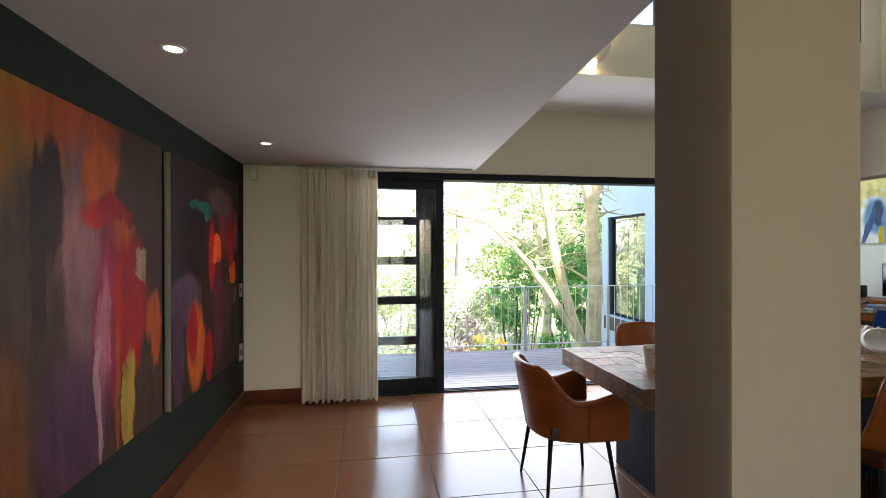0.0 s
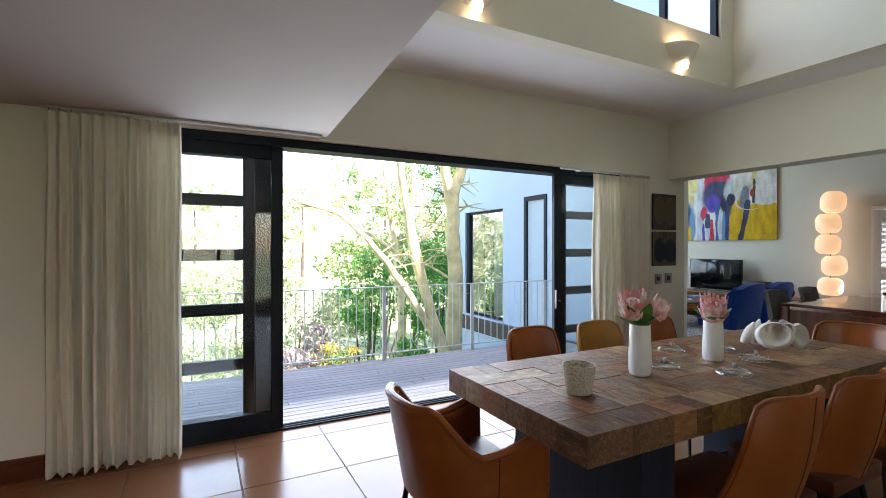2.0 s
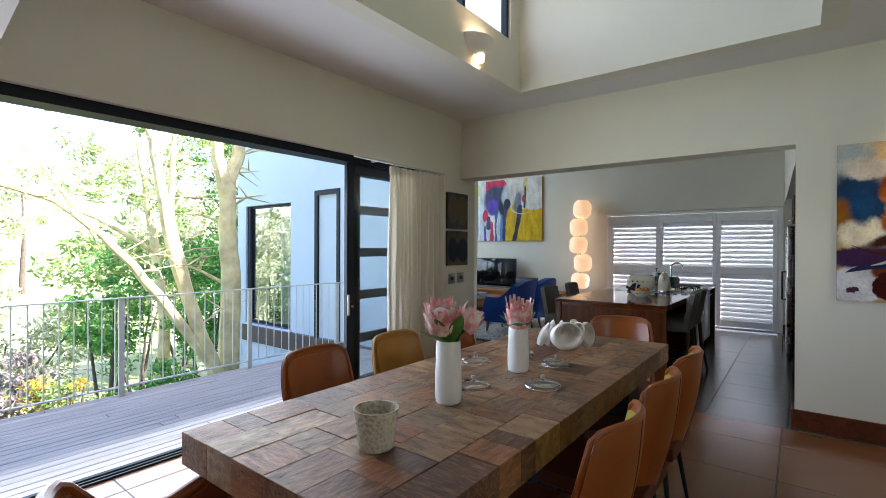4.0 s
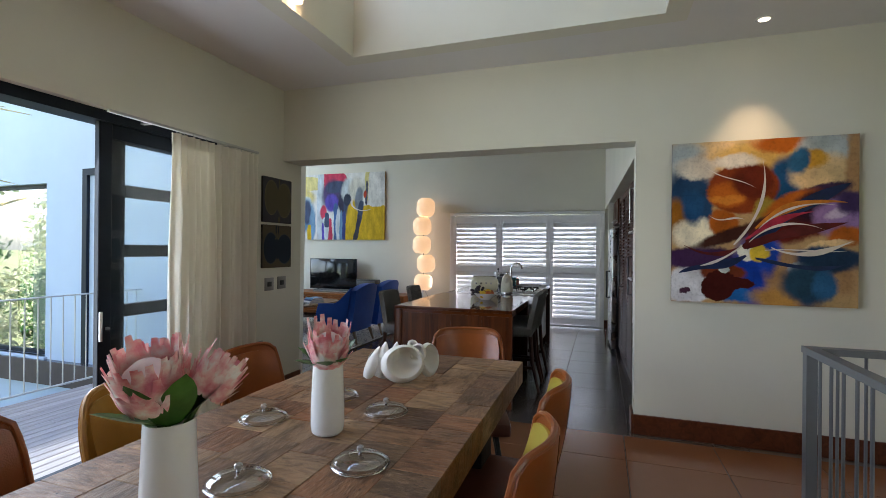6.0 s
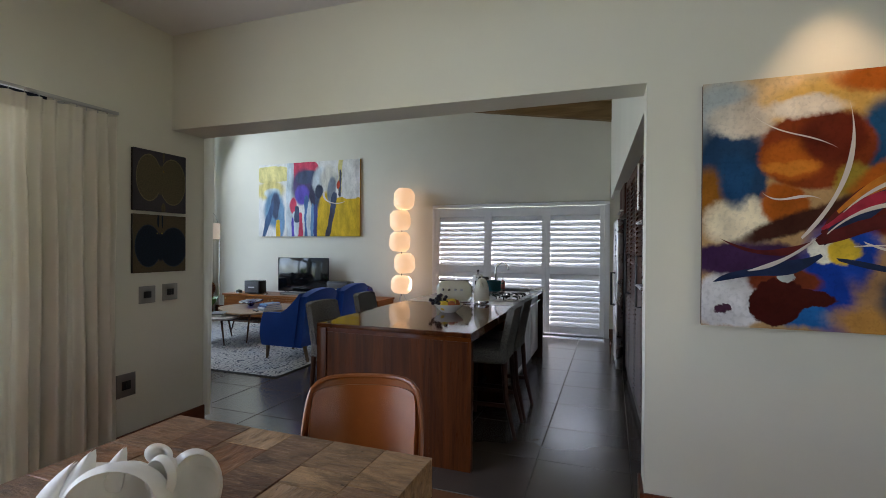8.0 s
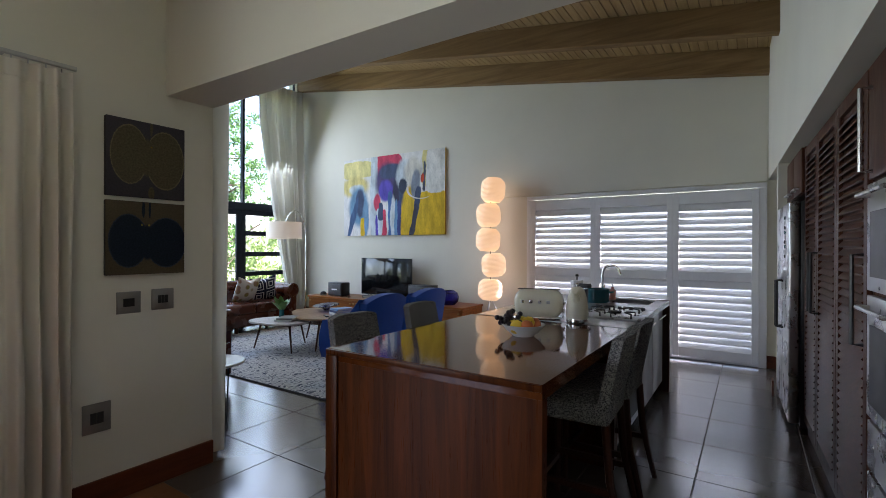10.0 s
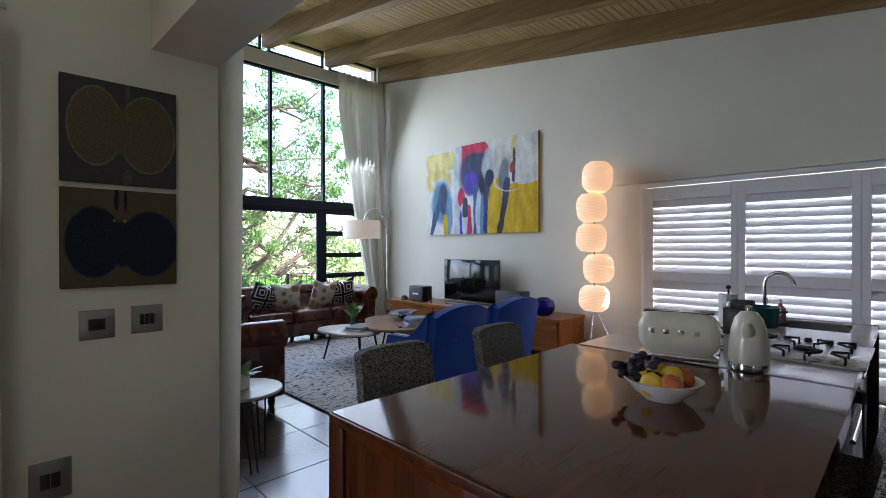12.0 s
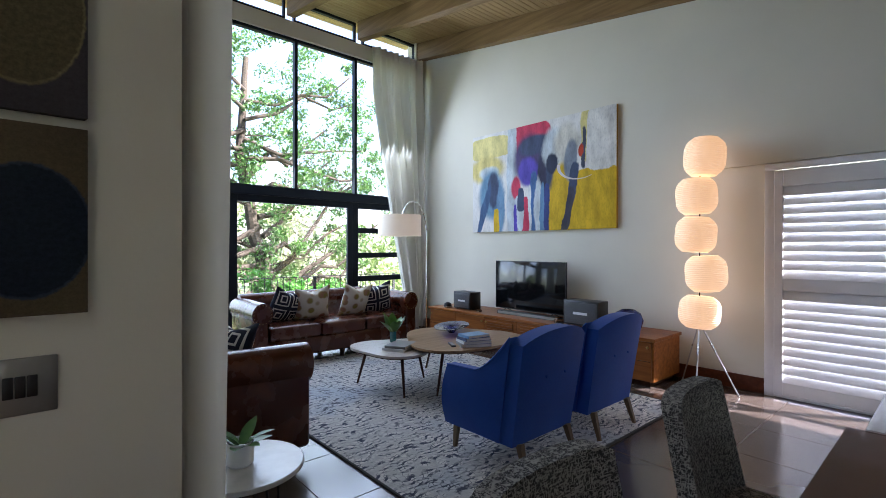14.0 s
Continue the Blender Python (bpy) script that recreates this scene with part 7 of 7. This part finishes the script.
def tusk(u, v):
    a = math.pi * (0.95 + 0.75 * u)
    r = 0.3
    w = 0.045 * (1 - u) ** 0.6 + 0.004
    rr = r + (v - 0.5) * w
    return Vector((1.93 + rr * 1.05 * math.cos(a), -0.0465 - 0.001 * math.sin(math.pi * v), 0.84 + rr * 0.62 * math.sin(a)))


part("paint_stroke", sheet(tusk, 18, 2), PAINT_WHITE, el, "curved white paint stroke")

# paper lamp
PAPER = Mat("lit rice paper", 0.9, 0, (0.8, 0.7, 0.55))
pz = PAPER.n("SeparateXYZ", Vector=PAPER.coords())
rib = PAPER.math("SINE", PAPER.math("MULTIPLY", pz.outputs[2], 330.0))
PAPER.b.inputs["Emission Color"].default_value = (1.0, 0.6, 0.3, 1)
PAPER.link(PAPER.math("ADD", PAPER.math("MULTIPLY", rib, 0.008), 0.12), PAPER.b.inputs["Emission Strength"])
PAPER.bump(rib, 0.5, 0.004)
lx, ly = 10.74, 5.42
pl = thing("paper_floor_lamp", pose(lx, ly, 0), "tall lamp of five glowing paper lanterns on a tripod", "floor lamp")
for k, (a, r) in enumerate(((-2.9, 0.3), (-1.45, 0.34), (0.9, 0.3))):
    part("tripod_leg", tube([(r * math.cos(a), r * math.sin(a), 0.006), (0.03 * math.cos(a), 0.03 * math.sin(a), 0.62)], 0.007, 8), STEEL, pl, "thin steel leg")
part("pole", tube([(0, 0, 0.58), (0, 0, 2.46)], 0.006, 8), BLACK_IRON, pl)
for k, (off, h) in enumerate(((0.0, 0.32), (-0.055, 0.35), (0.035, 0.35), (0.03, 0.36), (-0.04, 0.37))):
    zc = 0.78 + 0.385 * k
    prof = [(0.115, -h / 2)] + [(0.118 + 0.07 * (1 - abs(q) ** 4), h / 2 * q * 0.96) for q in (-0.95, -0.85, -0.7, -0.5, -0.25, 0, 0.25, 0.5, 0.7, 0.85, 0.95)] + [(0.115, h / 2), (0.0, h / 2)]
    prof = [(0, -h / 2)] + prof
    sh = part("paper_shade", lathe(prof, 36), PAPER.m, pl, "glowing ribbed paper shade")
    sh.matrix_basis = pose(off * -0.2, off, zc, 2.5 * (-1) ** k, 3 * (-1) ** k, 0)

# arc lamp
al = thing("arc_floor_lamp", pose(10.58, 9.5, 0), "chrome arc floor lamp with a white drum shade", "floor lamp")
part("base", lathe([(0, 0), (0.17, 0), (0.17, 0.02), (0.02, 0.03), (0, 0.03)], 32), CHROME, al)
hx, hy = 9.62 - 10.58, 8.93 - 9.5
arc = [(0, 0, 0.03), (0, 0, 1.2), (0.0, 0.0, 1.6)] + [(hx * (1 - math.cos(a)) / 2, hy * (1 - math.cos(a)) / 2, 1.62 + 0.5 * math.sin(a)) for a in (math.pi * k / 14 for k in range(1, 14))] + [(hx, hy, 1.66)]
part("arc_pole", tube(arc, 0.009, 10), CHROME, al)
SHADE = glow("white fabric lamp shade", (1.0, 0.85, 0.65), 0.04, (0.8, 0.76, 0.68)).m
part("shade", lathe([(0.295, 1.58), (0.3, 1.58), (0.3, 1.87), (0.295, 1.87), (0.295, 1.58)], 40, at=(hx, hy, 0)), SHADE, al, "white drum shade")
part("shade_diffuser", lathe([(0, 1.6), (0.294, 1.6), (0.294, 1.603), (0, 1.603)], 32, at=(hx, hy, 0)), SHADE, al)

# lounge curtains
curtain("long white sheer curtain tied back beside the tall window", (9.92, 10.1), (10.98, 10.1), 0.03, 4.72, 8, 0.085, SHEER, 5, lambda v: (max(0.0, 0.62 - 0.62 * max(0.0, (v - 0.12)) / 0.72) if v < 0.84 else 0.0, 1.0))
curtain("long white curtain hanging beside the opening", (6.14, 5.07), (6.14, 5.62), 0.02, 3.7, 4, 0.055, SHEER, 6)
curtain("white sheer curtain inside the side window", (6.16, 8.9), (6.16, 9.5), 0.02, 2.4, 7, 0.03, SHEER, 7)


# ---- deck, railings, garden ----
DECKWOOD = wood("weathered grey deck board", (0.3, 0.265, 0.24), (0.62, 0.56, 0.52), "x", 0.7, 0.8, bump=0.3)
deck = tagged(new("deck"), "weathered timber deck outside the sliding doors", "deck", kind="structure")
part("joist", walls(*[(-3.0 + i * 0.6, -2.95 + i * 0.6, 5.29, 7.1, -0.2, -0.048) for i in range(15)]), DECKWOOD, deck)
part("fascia", bx(-3.2, XO - 0.005, 7.1, 7.13, -0.25, -0.02), DECKWOOD, deck)
part("threshold", bx(0.05, 4.95, YBO, 5.31, -0.05, -0.012), STEEL_DARK, deck)
rnd = random.Random(14)
y = 5.315
while y < 7.08:
    cut = rnd.uniform(-0.5, 4.5)
    for x0, x1 in ((-3.2, cut - 0.002), (cut + 0.002, XO - 0.006)):
        ob = part("board", bx(-(x1 - x0) / 2, (x1 - x0) / 2, -0.044, 0.044, -0.026, 0, bevel=0.004, seg=1), DECKWOOD, deck, "", 30)
        ob.location = ((x0 + x1) / 2, y + 0.045, -0.022 + rnd.uniform(-0.001, 0.001))
    y += 0.0965
structure("deck_support", walls((-3.2, XO - 0.01, 5.3, 7.05, -3.4, -0.26)), FACADE, "rendered base wall below the deck")


def railing(m, length, height, mat, label, posts, gap=0.11, flat=0.05):
    t = thing("railing", m, label, "railing", "outdoor railings")
    part("top_rail", bx(0, length, -flat / 2, flat / 2, height - 0.012, height, bevel=0.002, seg=1), mat, t)
    part("bottom_rail", bx(0, length, -0.02, 0.02, 0.09, 0.102), mat, t)
    for x in posts:
        part("post", bx(x - 0.025, x + 0.025, -0.012, 0.012, 0, height - 0.012), mat, t)
    me, x = None, gap * 0.5
    while x < length:
        if all(abs(x - p) > 0.04 for p in posts):
            if me is None:
                b = part("baluster", tube([(0, 0, 0.1), (0, 0, height - 0.011)], 0.006, 6), mat, t)
                me = b.data
            else:
                b = new("baluster", me)
                b.parent = t
            b.location = (x, 0, 0)
        x += gap
    return t


railing(pose(-3.0, 7.05, -0.022), 8.8, 0.99, GALV, "pale galvanised steel railing along the deck", [0.22 + 1.37 * k + 0.02 for k in range(7)])
DARKRAIL = plain("dark steel balcony railing", (0.05, 0.05, 0.05), 0.5, 0.3)
structure("balcony", walls((XI, 11.3, 10.5, 11.6, -0.25, -0.03)), STONE, "narrow pale balcony outside the lounge window")
railing(pose(6.0, 11.5, -0.03), 5.4, 0.93, DARKRAIL, "thin dark steel balcony railing", [0.05, 1.8, 3.6, 5.35])

GRASS = Mat("garden ground", 0.95, 0, (0.1, 0.14, 0.05))
gn = GRASS.noise(0.4, detail=6)
GRASS.color(GRASS.ramp(gn, (0.3, (0.16, 0.2, 0.08)), (0.55, (0.26, 0.3, 0.15)), (0.75, (0.36, 0.34, 0.24)))).bump(GRASS.noise(8.0), 0.6, 0.05)


def land(u, v):
    x, y = -400 + 800 * u, -400 + 800 * v
    d = max(0, y - 14)
    hill = 1.6 * (1 - math.exp(-d / 30)) + 0.5 * math.sin(x * 0.07) * min(1, d / 30)
    return Vector((x, y, -3.3 + hill))


tagged(part("ground", sheet(land, 160, 160), GRASS.m, None, "sloping green garden and hillside", 80), category="ground", kind="structure")


def leaf_mat(name, a, b, see=0.5):
    m = Mat(name, 0.5, 0, a)
    isl = m.t.nodes.new("ShaderNodeNewGeometry").outputs["Random Per Island"]
    c = m.ramp(isl, (0.0, tint(a, 0.6)), (0.5, a), (1.0, b))
    df, tr, gl = m.n("BsdfDiffuse", Color=c), m.n("BsdfTranslucent", Color=c), m.n("BsdfGlossy", Roughness=0.4)
    mx, mg = m.t.nodes.new("ShaderNodeMixShader"), m.t.nodes.new("ShaderNodeMixShader")
    mx.inputs[0].default_value, mg.inputs[0].default_value = see, 0.05
    m.link(df.outputs[0], mx.inputs[1])
    m.link(tr.outputs[0], mx.inputs[2])
    m.link(mx.outputs[0], mg.inputs[1])
    m.link(gl.outputs[0], mg.inputs[2])
    m.link(mg.outputs[0], m.t.nodes["Material Output"].inputs[0])
    return m.m


GREEN_A = leaf_mat("fresh green foliage", (0.2, 0.31, 0.09), (0.36, 0.44, 0.18))
GREEN_B = leaf_mat("deep green foliage", (0.07, 0.27, 0.035), (0.17, 0.46, 0.08))
GREEN_D = leaf_mat("grey green tree foliage", (0.06, 0.16, 0.035), (0.15, 0.32, 0.08), 0.4)
# haze and glare of the distance are mixed into this pale leaf colour
GREEN_HAZED = leaf_mat("foliage paled for haze", (0.34, 0.4, 0.2), (0.55, 0.56, 0.38))
YELLOW = leaf_mat("yellow blossom", (0.46, 0.32, 0.03), (0.6, 0.48, 0.1))
MAUVE = leaf_mat("mauve grey shrub", (0.24, 0.2, 0.19), (0.36, 0.3, 0.28))
BARK = plain("pale yellow grey bark", (0.48, 0.42, 0.23), 0.85, 0, 0.35, 5, 60, 0.4)
BARK_DARK = plain("grey brown bark", (0.085, 0.07, 0.055), 0.9, 0, 0.4, 5, 60, 0.5)


def crown(name, clumps, per, size, material, parent, seed):
    """Many small leaves in uneven clumps: (centre, spread) pairs."""
    rng = np.random.default_rng(seed)
    verts, faces = [], []
    for c, sp in clumps:
        for _ in range(per):
            d = rng.normal(0, 1, 3)
            p = np.array(c) + d / np.linalg.norm(d) * np.array(sp) * rng.random() ** 0.45
            a, b = rng.normal(0, 1, 3), rng.normal(0, 1, 3)
            a /= np.linalg.norm(a)
            b -= a * a.dot(b)
            b /= np.linalg.norm(b)
            s = size * rng.uniform(0.6, 1.3)
            n = np.cross(a, b) * s * 0.15
            k = len(verts)
            verts += [tuple(p - a * s), tuple(p + b * s * 0.42 + n), tuple(p + a * s), tuple(p - b * s * 0.42 + n)]
            faces.append((k, k + 1, k + 2, k + 3))
    me = bpy.data.meshes.new(name)
    me.from_pydata(verts, [], faces)
    me.materials.append(material)
    ob = new(name, me)
    ob.parent = parent
    return ob


def limb(parent, pts, r0, r1, mat, seed, name="limb", twigs=0, twig_len=0.7):
    """A wandering branch with twigs."""
    rnd = random.Random(seed)
    pts = [Vector(p) for p in pts]
    path = []
    n = 5
    for a, b in zip(pts, pts[1:]):
        for k in range(n):
            path.append(a.lerp(b, k / n) + Vector((rnd.gauss(0, 1), rnd.gauss(0, 1), rnd.gauss(0, 1))) * r0 * 0.045)
    path.append(pts[-1])
    rad = [r0 + (r1 - r0) * i / (len(path) - 1) for i in range(len(path))]
    bm = tube(path, rad, 10)
    for i in range(twigs):
        k = rnd.randrange(len(path) // 3, len(path))
        d = Vector((rnd.gauss(0, 1), rnd.gauss(0, 0.6), rnd.uniform(-0.1, 0.9))).normalized() * twig_len * rnd.uniform(0.5, 1.2)
        q = path[k]
        e = q + d * 0.5 + Vector((rnd.gauss(0, 0.05), rnd.gauss(0, 0.05), 0.06))
        tube([q, e, q + d], [rad[k] * 0.22, rad[k] * 0.14, 0.003], 5, bm)
        f = e + Vector((rnd.gauss(0, 1), rnd.gauss(0, 0.5), rnd.uniform(0, 0.6))).normalized() * twig_len * 0.4
        tube([e, f], [rad[k] * 0.13, 0.002], 5, bm)
    return part(name, bm, mat, parent)


tree1 = thing("tree", pose(0, 0, 0), "pale-barked garden tree with bare twigs beyond the deck", "tree", "garden trees")
limb(tree1, [(4.66, 8.6, -3.2), (4.6, 8.55, -0.6), (4.62, 8.5, 0.87), (4.56, 8.5, 1.83), (4.57, 8.5, 2.45), (4.76, 8.55, 2.9), (5.0, 8.7, 4.8)], 0.17, 0.08, BARK, 1, "trunk", 9, 0.8)
limb(tree1, [(4.55, 8.5, 2.3), (4.43, 8.5, 2.8), (4.25, 8.4, 4.6)], 0.13, 0.05, BARK, 2, "limb", 10, 0.9)
tree2 = thing("tree", pose(0, 0, 0), "slender leaning pale-barked tree beyond the deck", "tree", "garden trees")
limb(tree2, [(4.75, 8.3, -3.2), (4.42, 8.4, -0.5), (4.1, 8.45, 0.34), (3.81, 8.5, 1.36), (3.6, 8.5, 2.55), (3.45, 8.5, 3.3), (3.2, 8.5, 4.6)], 0.12, 0.04, BARK, 3, "trunk", 12, 0.9)
limb(tree2, [(4.0, 8.45, 0.8), (3.75, 8.5, 1.9), (3.85, 8.6, 3.0), (3.7, 8.6, 4.2)], 0.06, 0.02, BARK, 4, "limb", 9, 0.7)
tree3 = thing("tree", pose(0, 0, 0), "thin bare-branched tree leaning across the deck view", "tree", "garden trees")
limb(tree3, [(4.6, 8.3, -3.2), (4.36, 8.4, -0.34), (3.67, 8.5, 0.74), (3.3, 8.5, 1.25), (2.98, 8.5, 1.61), (2.5, 8.5, 2.02), (1.57, 8.5, 2.3), (0.6, 8.5, 2.9)], 0.085, 0.012, BARK, 5, "trunk", 16, 1.0)
limb(tree3, [(2.9, 8.5, 1.62), (2.4, 8.5, 2.4), (1.9, 8.5, 3.0)], 0.03, 0.008, BARK, 6, "limb", 12, 0.8)
limb(tree3, [(2.2, 8.5, 2.15), (1.2, 8.6, 2.1), (0.2, 8.7, 2.5)], 0.025, 0.006, BARK, 7, "limb", 14, 0.8)

def clumps(cx, cy, cz, sx, sy, sz, n, spread, seed):
    r = random.Random(seed)
    out = []
    for _ in range(n):
        d = Vector((r.gauss(0, 1), r.gauss(0, 1), r.gauss(0, 1))).normalized() * r.random() ** 0.4
        s = spread * r.uniform(0.6, 1.35)
        out.append(((cx + d.x * sx, cy + d.y * sy, cz + d.z * sz), (s, s, s * 0.75)))
    return out


def shrub(label, x, y, z, sx, sy, sz, n, spread, per, leaf, mat, seed, stems=4):
    t = thing("shrub", pose(x, y, -3.3), label, "shrub", "garden shrubs")
    for i in range(stems):
        a = 2.4 * i
        limb(t, [(0.1 * math.cos(a), 0.1 * math.sin(a), 0), (0.3 * sx * math.cos(a), 0.3 * sy * math.sin(a), (z + 3.3) * 0.6), (0.6 * sx * math.cos(a), 0.6 * sy * math.sin(a), z + 3.3)], 0.05, 0.012, BARK_DARK, seed + i, "stem", 5, 0.6)
    crown("foliage", [((c[0], c[1], c[2] + 3.3), s) for c, s in clumps(0, 0, z, sx, sy, sz, n, spread, seed)], per, leaf, mat, t, seed)


shrub("dense bright green evergreen shrub behind the trunks", 5.75, 11.6, 0.5, 0.8, 0.8, 1.45, 34, 0.34, 150, 0.05, GREEN_B, 31)
shrub("rounded green shrub below the deck", 3.95, 11.6, 0.3, 0.55, 0.6, 1.1, 20, 0.3, 140, 0.05, GREEN_B, 32)
shrub("leafy green shrub behind the deck railing", 4.3, 9.8, -1.0, 1.0, 0.7, 0.8, 20, 0.33, 120, 0.055, GREEN_B, 33)
shrub("yellow flowering shrub below the railing", 2.73, 9.2, -0.38, 0.42, 0.35, 0.22, 11, 0.15, 40, 0.035, YELLOW, 34)
shrub("green leaved shrub under the yellow blossom", 2.75, 9.3, -0.6, 0.5, 0.35, 0.3, 14, 0.2, 90, 0.04, GREEN_A, 134)
shrub("mauve grey shrub below the railing", 2.15, 9.6, -0.4, 0.7, 0.5, 0.5, 16, 0.28, 90, 0.05, MAUVE, 35)
shrub("shrub far down the garden, leaves paled for haze", 0.3, 12.5, -0.9, 1.6, 1.0, 0.9, 24, 0.4, 100, 0.07, GREEN_HAZED, 36)
shrub("hedge far down the garden, leaves paled for haze", -2.6, 13.0, -0.8, 1.8, 1.0, 1.1, 22, 0.4, 90, 0.06, GREEN_HAZED, 37)
shrub("bush on the slope, leaves paled for haze", 3.0, 15.5, -0.6, 2.2, 1.2, 1.1, 26, 0.5, 90, 0.08, GREEN_HAZED, 38)
shrub("bush on the slope, leaves paled for haze", -1.2, 17.0, 0.2, 2.4, 1.2, 1.4, 26, 0.55, 90, 0.09, GREEN_HAZED, 39)

tree4 = thing("tree", pose(5.6, 13.6, -3.3), "leafy green tree with an open crown behind the deck", "tree", "garden trees")
limb(tree4, [(0, 0, 0), (0.1, 0, 3.0), (-0.1, 0.1, 5.0), (-0.4, 0.2, 7.2)], 0.16, 0.05, BARK, 41, "trunk", 14, 1.3)
limb(tree4, [(0.0, 0, 4.2), (1.0, 0.1, 5.2), (1.8, 0.2, 6.2)], 0.08, 0.02, BARK, 42, "limb", 10, 1.0)
limb(tree4, [(0.0, 0, 4.6), (-1.2, 0.1, 5.4), (-2.2, 0.2, 5.8)], 0.07, 0.02, BARK, 43, "limb", 10, 1.0)
crown("crown", clumps(-0.1, 0, 6.6, 2.5, 1.3, 1.8, 44, 0.32, 44), 80, 0.06, GREEN_A, tree4, 44)

tree5 = thing("tree", pose(10.5, 15.5, -3.3), "large spreading tree outside the tall lounge window", "tree", "garden trees")
limb(tree5, [(0.3, 0, 0), (0.1, 0, 3.0), (-0.5, 0.1, 5.0), (-0.9, 0.1, 7.0), (-0.7, 0.2, 9.5)], 0.24, 0.07, BARK_DARK, 51, "trunk", 12, 1.4)
wander = random.Random(515)
for i in range(26):
    z0 = 2.6 + i * 0.24
    side = -1 if i % 2 else 1
    reach = wander.uniform(1.8, 3.6)
    x0 = 0.1 - 0.25 * max(0.0, z0 - 3.2)
    p = [Vector((x0 if z0 < 6.5 else -0.8, 0, z0))]
    for k in range(1, 5):
        p.append(p[-1] + Vector((side * reach / 4, wander.uniform(-0.35, 0.15), wander.uniform(-0.35, 0.75))))
    limb(tree5, p, 0.1 - 0.002 * i, 0.018, BARK_DARK, 60 + i, "limb", 14, 0.9)
crown("crown", clumps(0, 0, 6.8, 4.3, 1.5, 3.7, 220, 0.34, 52), 110, 0.06, GREEN_D, tree5, 52)
shrub("dense green shrub below the lounge balcony", 8.0, 13.2, -0.2, 2.2, 0.7, 1.4, 36, 0.34, 110, 0.06, GREEN_B, 53)
shrub("dense green shrub below the lounge balcony", 10.6, 13.8, -0.4, 1.6, 0.7, 1.2, 26, 0.36, 110, 0.07, GREEN_B, 54)
for i, (x, y, s) in enumerate(((-8, 30, 1.0), (-2, 36, 1.3), (5, 34, 1.1), (12, 32, 1.4), (19, 38, 1.3), (-16, 40, 1.4), (9, 46, 1.6), (0, 52, 1.6))):
    zg = land((x + 400) / 800, (y + 400) / 800).z
    t = thing("tree", pose(x, y, zg), "hillside tree, leaves paled for haze", "tree", "hillside trees")
    limb(t, [(0, 0, 0), (0.1, 0, 2.5 * s), (0, 0, 5 * s)], 0.2, 0.05, BARK_DARK, 80 + i, "trunk", 8, 1.4)
    crown("crown", clumps(0, 0, 4.6 * s, 2.4 * s, 2.0 * s, 2.4 * s, 22, 0.9, 90 + i), 70, 0.22, GREEN_HAZED, t, 90 + i)

for i, (x, y, z, sx, sz) in enumerate(((6.5, 17.5, 0.2, 2.6, 2.2), (11.0, 18.0, 0.6, 2.8, 2.4), (14.5, 17.0, 0.4, 2.4, 2.2), (8.8, 20.0, 1.2, 3.0, 2.6), (-5.5, 19.0, 0.2, 2.8, 2.0), (1.6, 20.0, -0.2, 2.8, 1.6))):
    shrub("tall hazy green bush at the end of the garden", x, y, z, sx, 1.2, sz, 34, 0.6, 100, 0.11, GREEN_HAZED if i % 2 else GREEN_A, 120 + i)


# ---- floor tiles ----
def tile_mat(name, c):
    m = Mat(name, 0.3, 0, c)
    r = m.random()
    big, fine = m.noise(2.0, detail=3), m.noise(90, detail=3)
    col = m.ramp(big, (0.25, tint(c, 0.92)), (0.5, c), (0.75, tint(c, 1.08)))
    col = m.mix(m.math("MULTIPLY", r, 0.3), col, tint(c, 0.8))
    m.color(m.mix(m.math("MULTIPLY", fine, 0.12), col, tint(c, 1.2)))
    m.rough(m.math("ADD", m.math("MULTIPLY", big, 0.05), 0.17))
    m.b.inputs["Specular IOR Level"].default_value = 0.95
    return m.bump(m.math("ADD", m.math("MULTIPLY", fine, 0.3), big), 0.02, 0.002).m


def lay(floor, material, x0, y0, x1, y1, ox, oy, px, py, joint=0.005):
    shared = {}
    i0, i1 = math.floor((x0 - ox) / px), math.ceil((x1 - ox) / px)
    j0, j1 = math.floor((y0 - oy) / py), math.ceil((y1 - oy) / py)
    for i in range(i0, i1):
        for j in range(j0, j1):
            a, b = max(x0, ox + i * px + joint / 2), min(x1, ox + (i + 1) * px - joint / 2)
            c, d = max(y0, oy + j * py + joint / 2), min(y1, oy + (j + 1) * py - joint / 2)
            if b - a < 0.02 or d - c < 0.02:
                continue
            key = (round(b - a, 3), round(d - c, 3))
            if key not in shared:
                ob = part("tile", bx(-(b - a) / 2, (b - a) / 2, -(d - c) / 2, (d - c) / 2, -0.008, 0, bevel=0.002, seg=1), material, floor, "", 20)
                shared[key] = ob.data
            else:
                ob = new("tile", shared[key])
                ob.parent = floor
            ob.location = ((a + b) / 2, (c + d) / 2, random.uniform(-0.0006, 0))


lay(floor_dining, tile_mat("brown porcelain tile", (0.2, 0.088, 0.042)), XL, Y0, 5.737, YBO - 0.03, 0.12, 4.27, 0.645, 0.625)
lay(floor_lounge, tile_mat("dark grey brown porcelain tile", (0.088, 0.071, 0.062)), 5.743, 0.9, XF, YW, 5.74, 2.335, 0.613, 0.602)
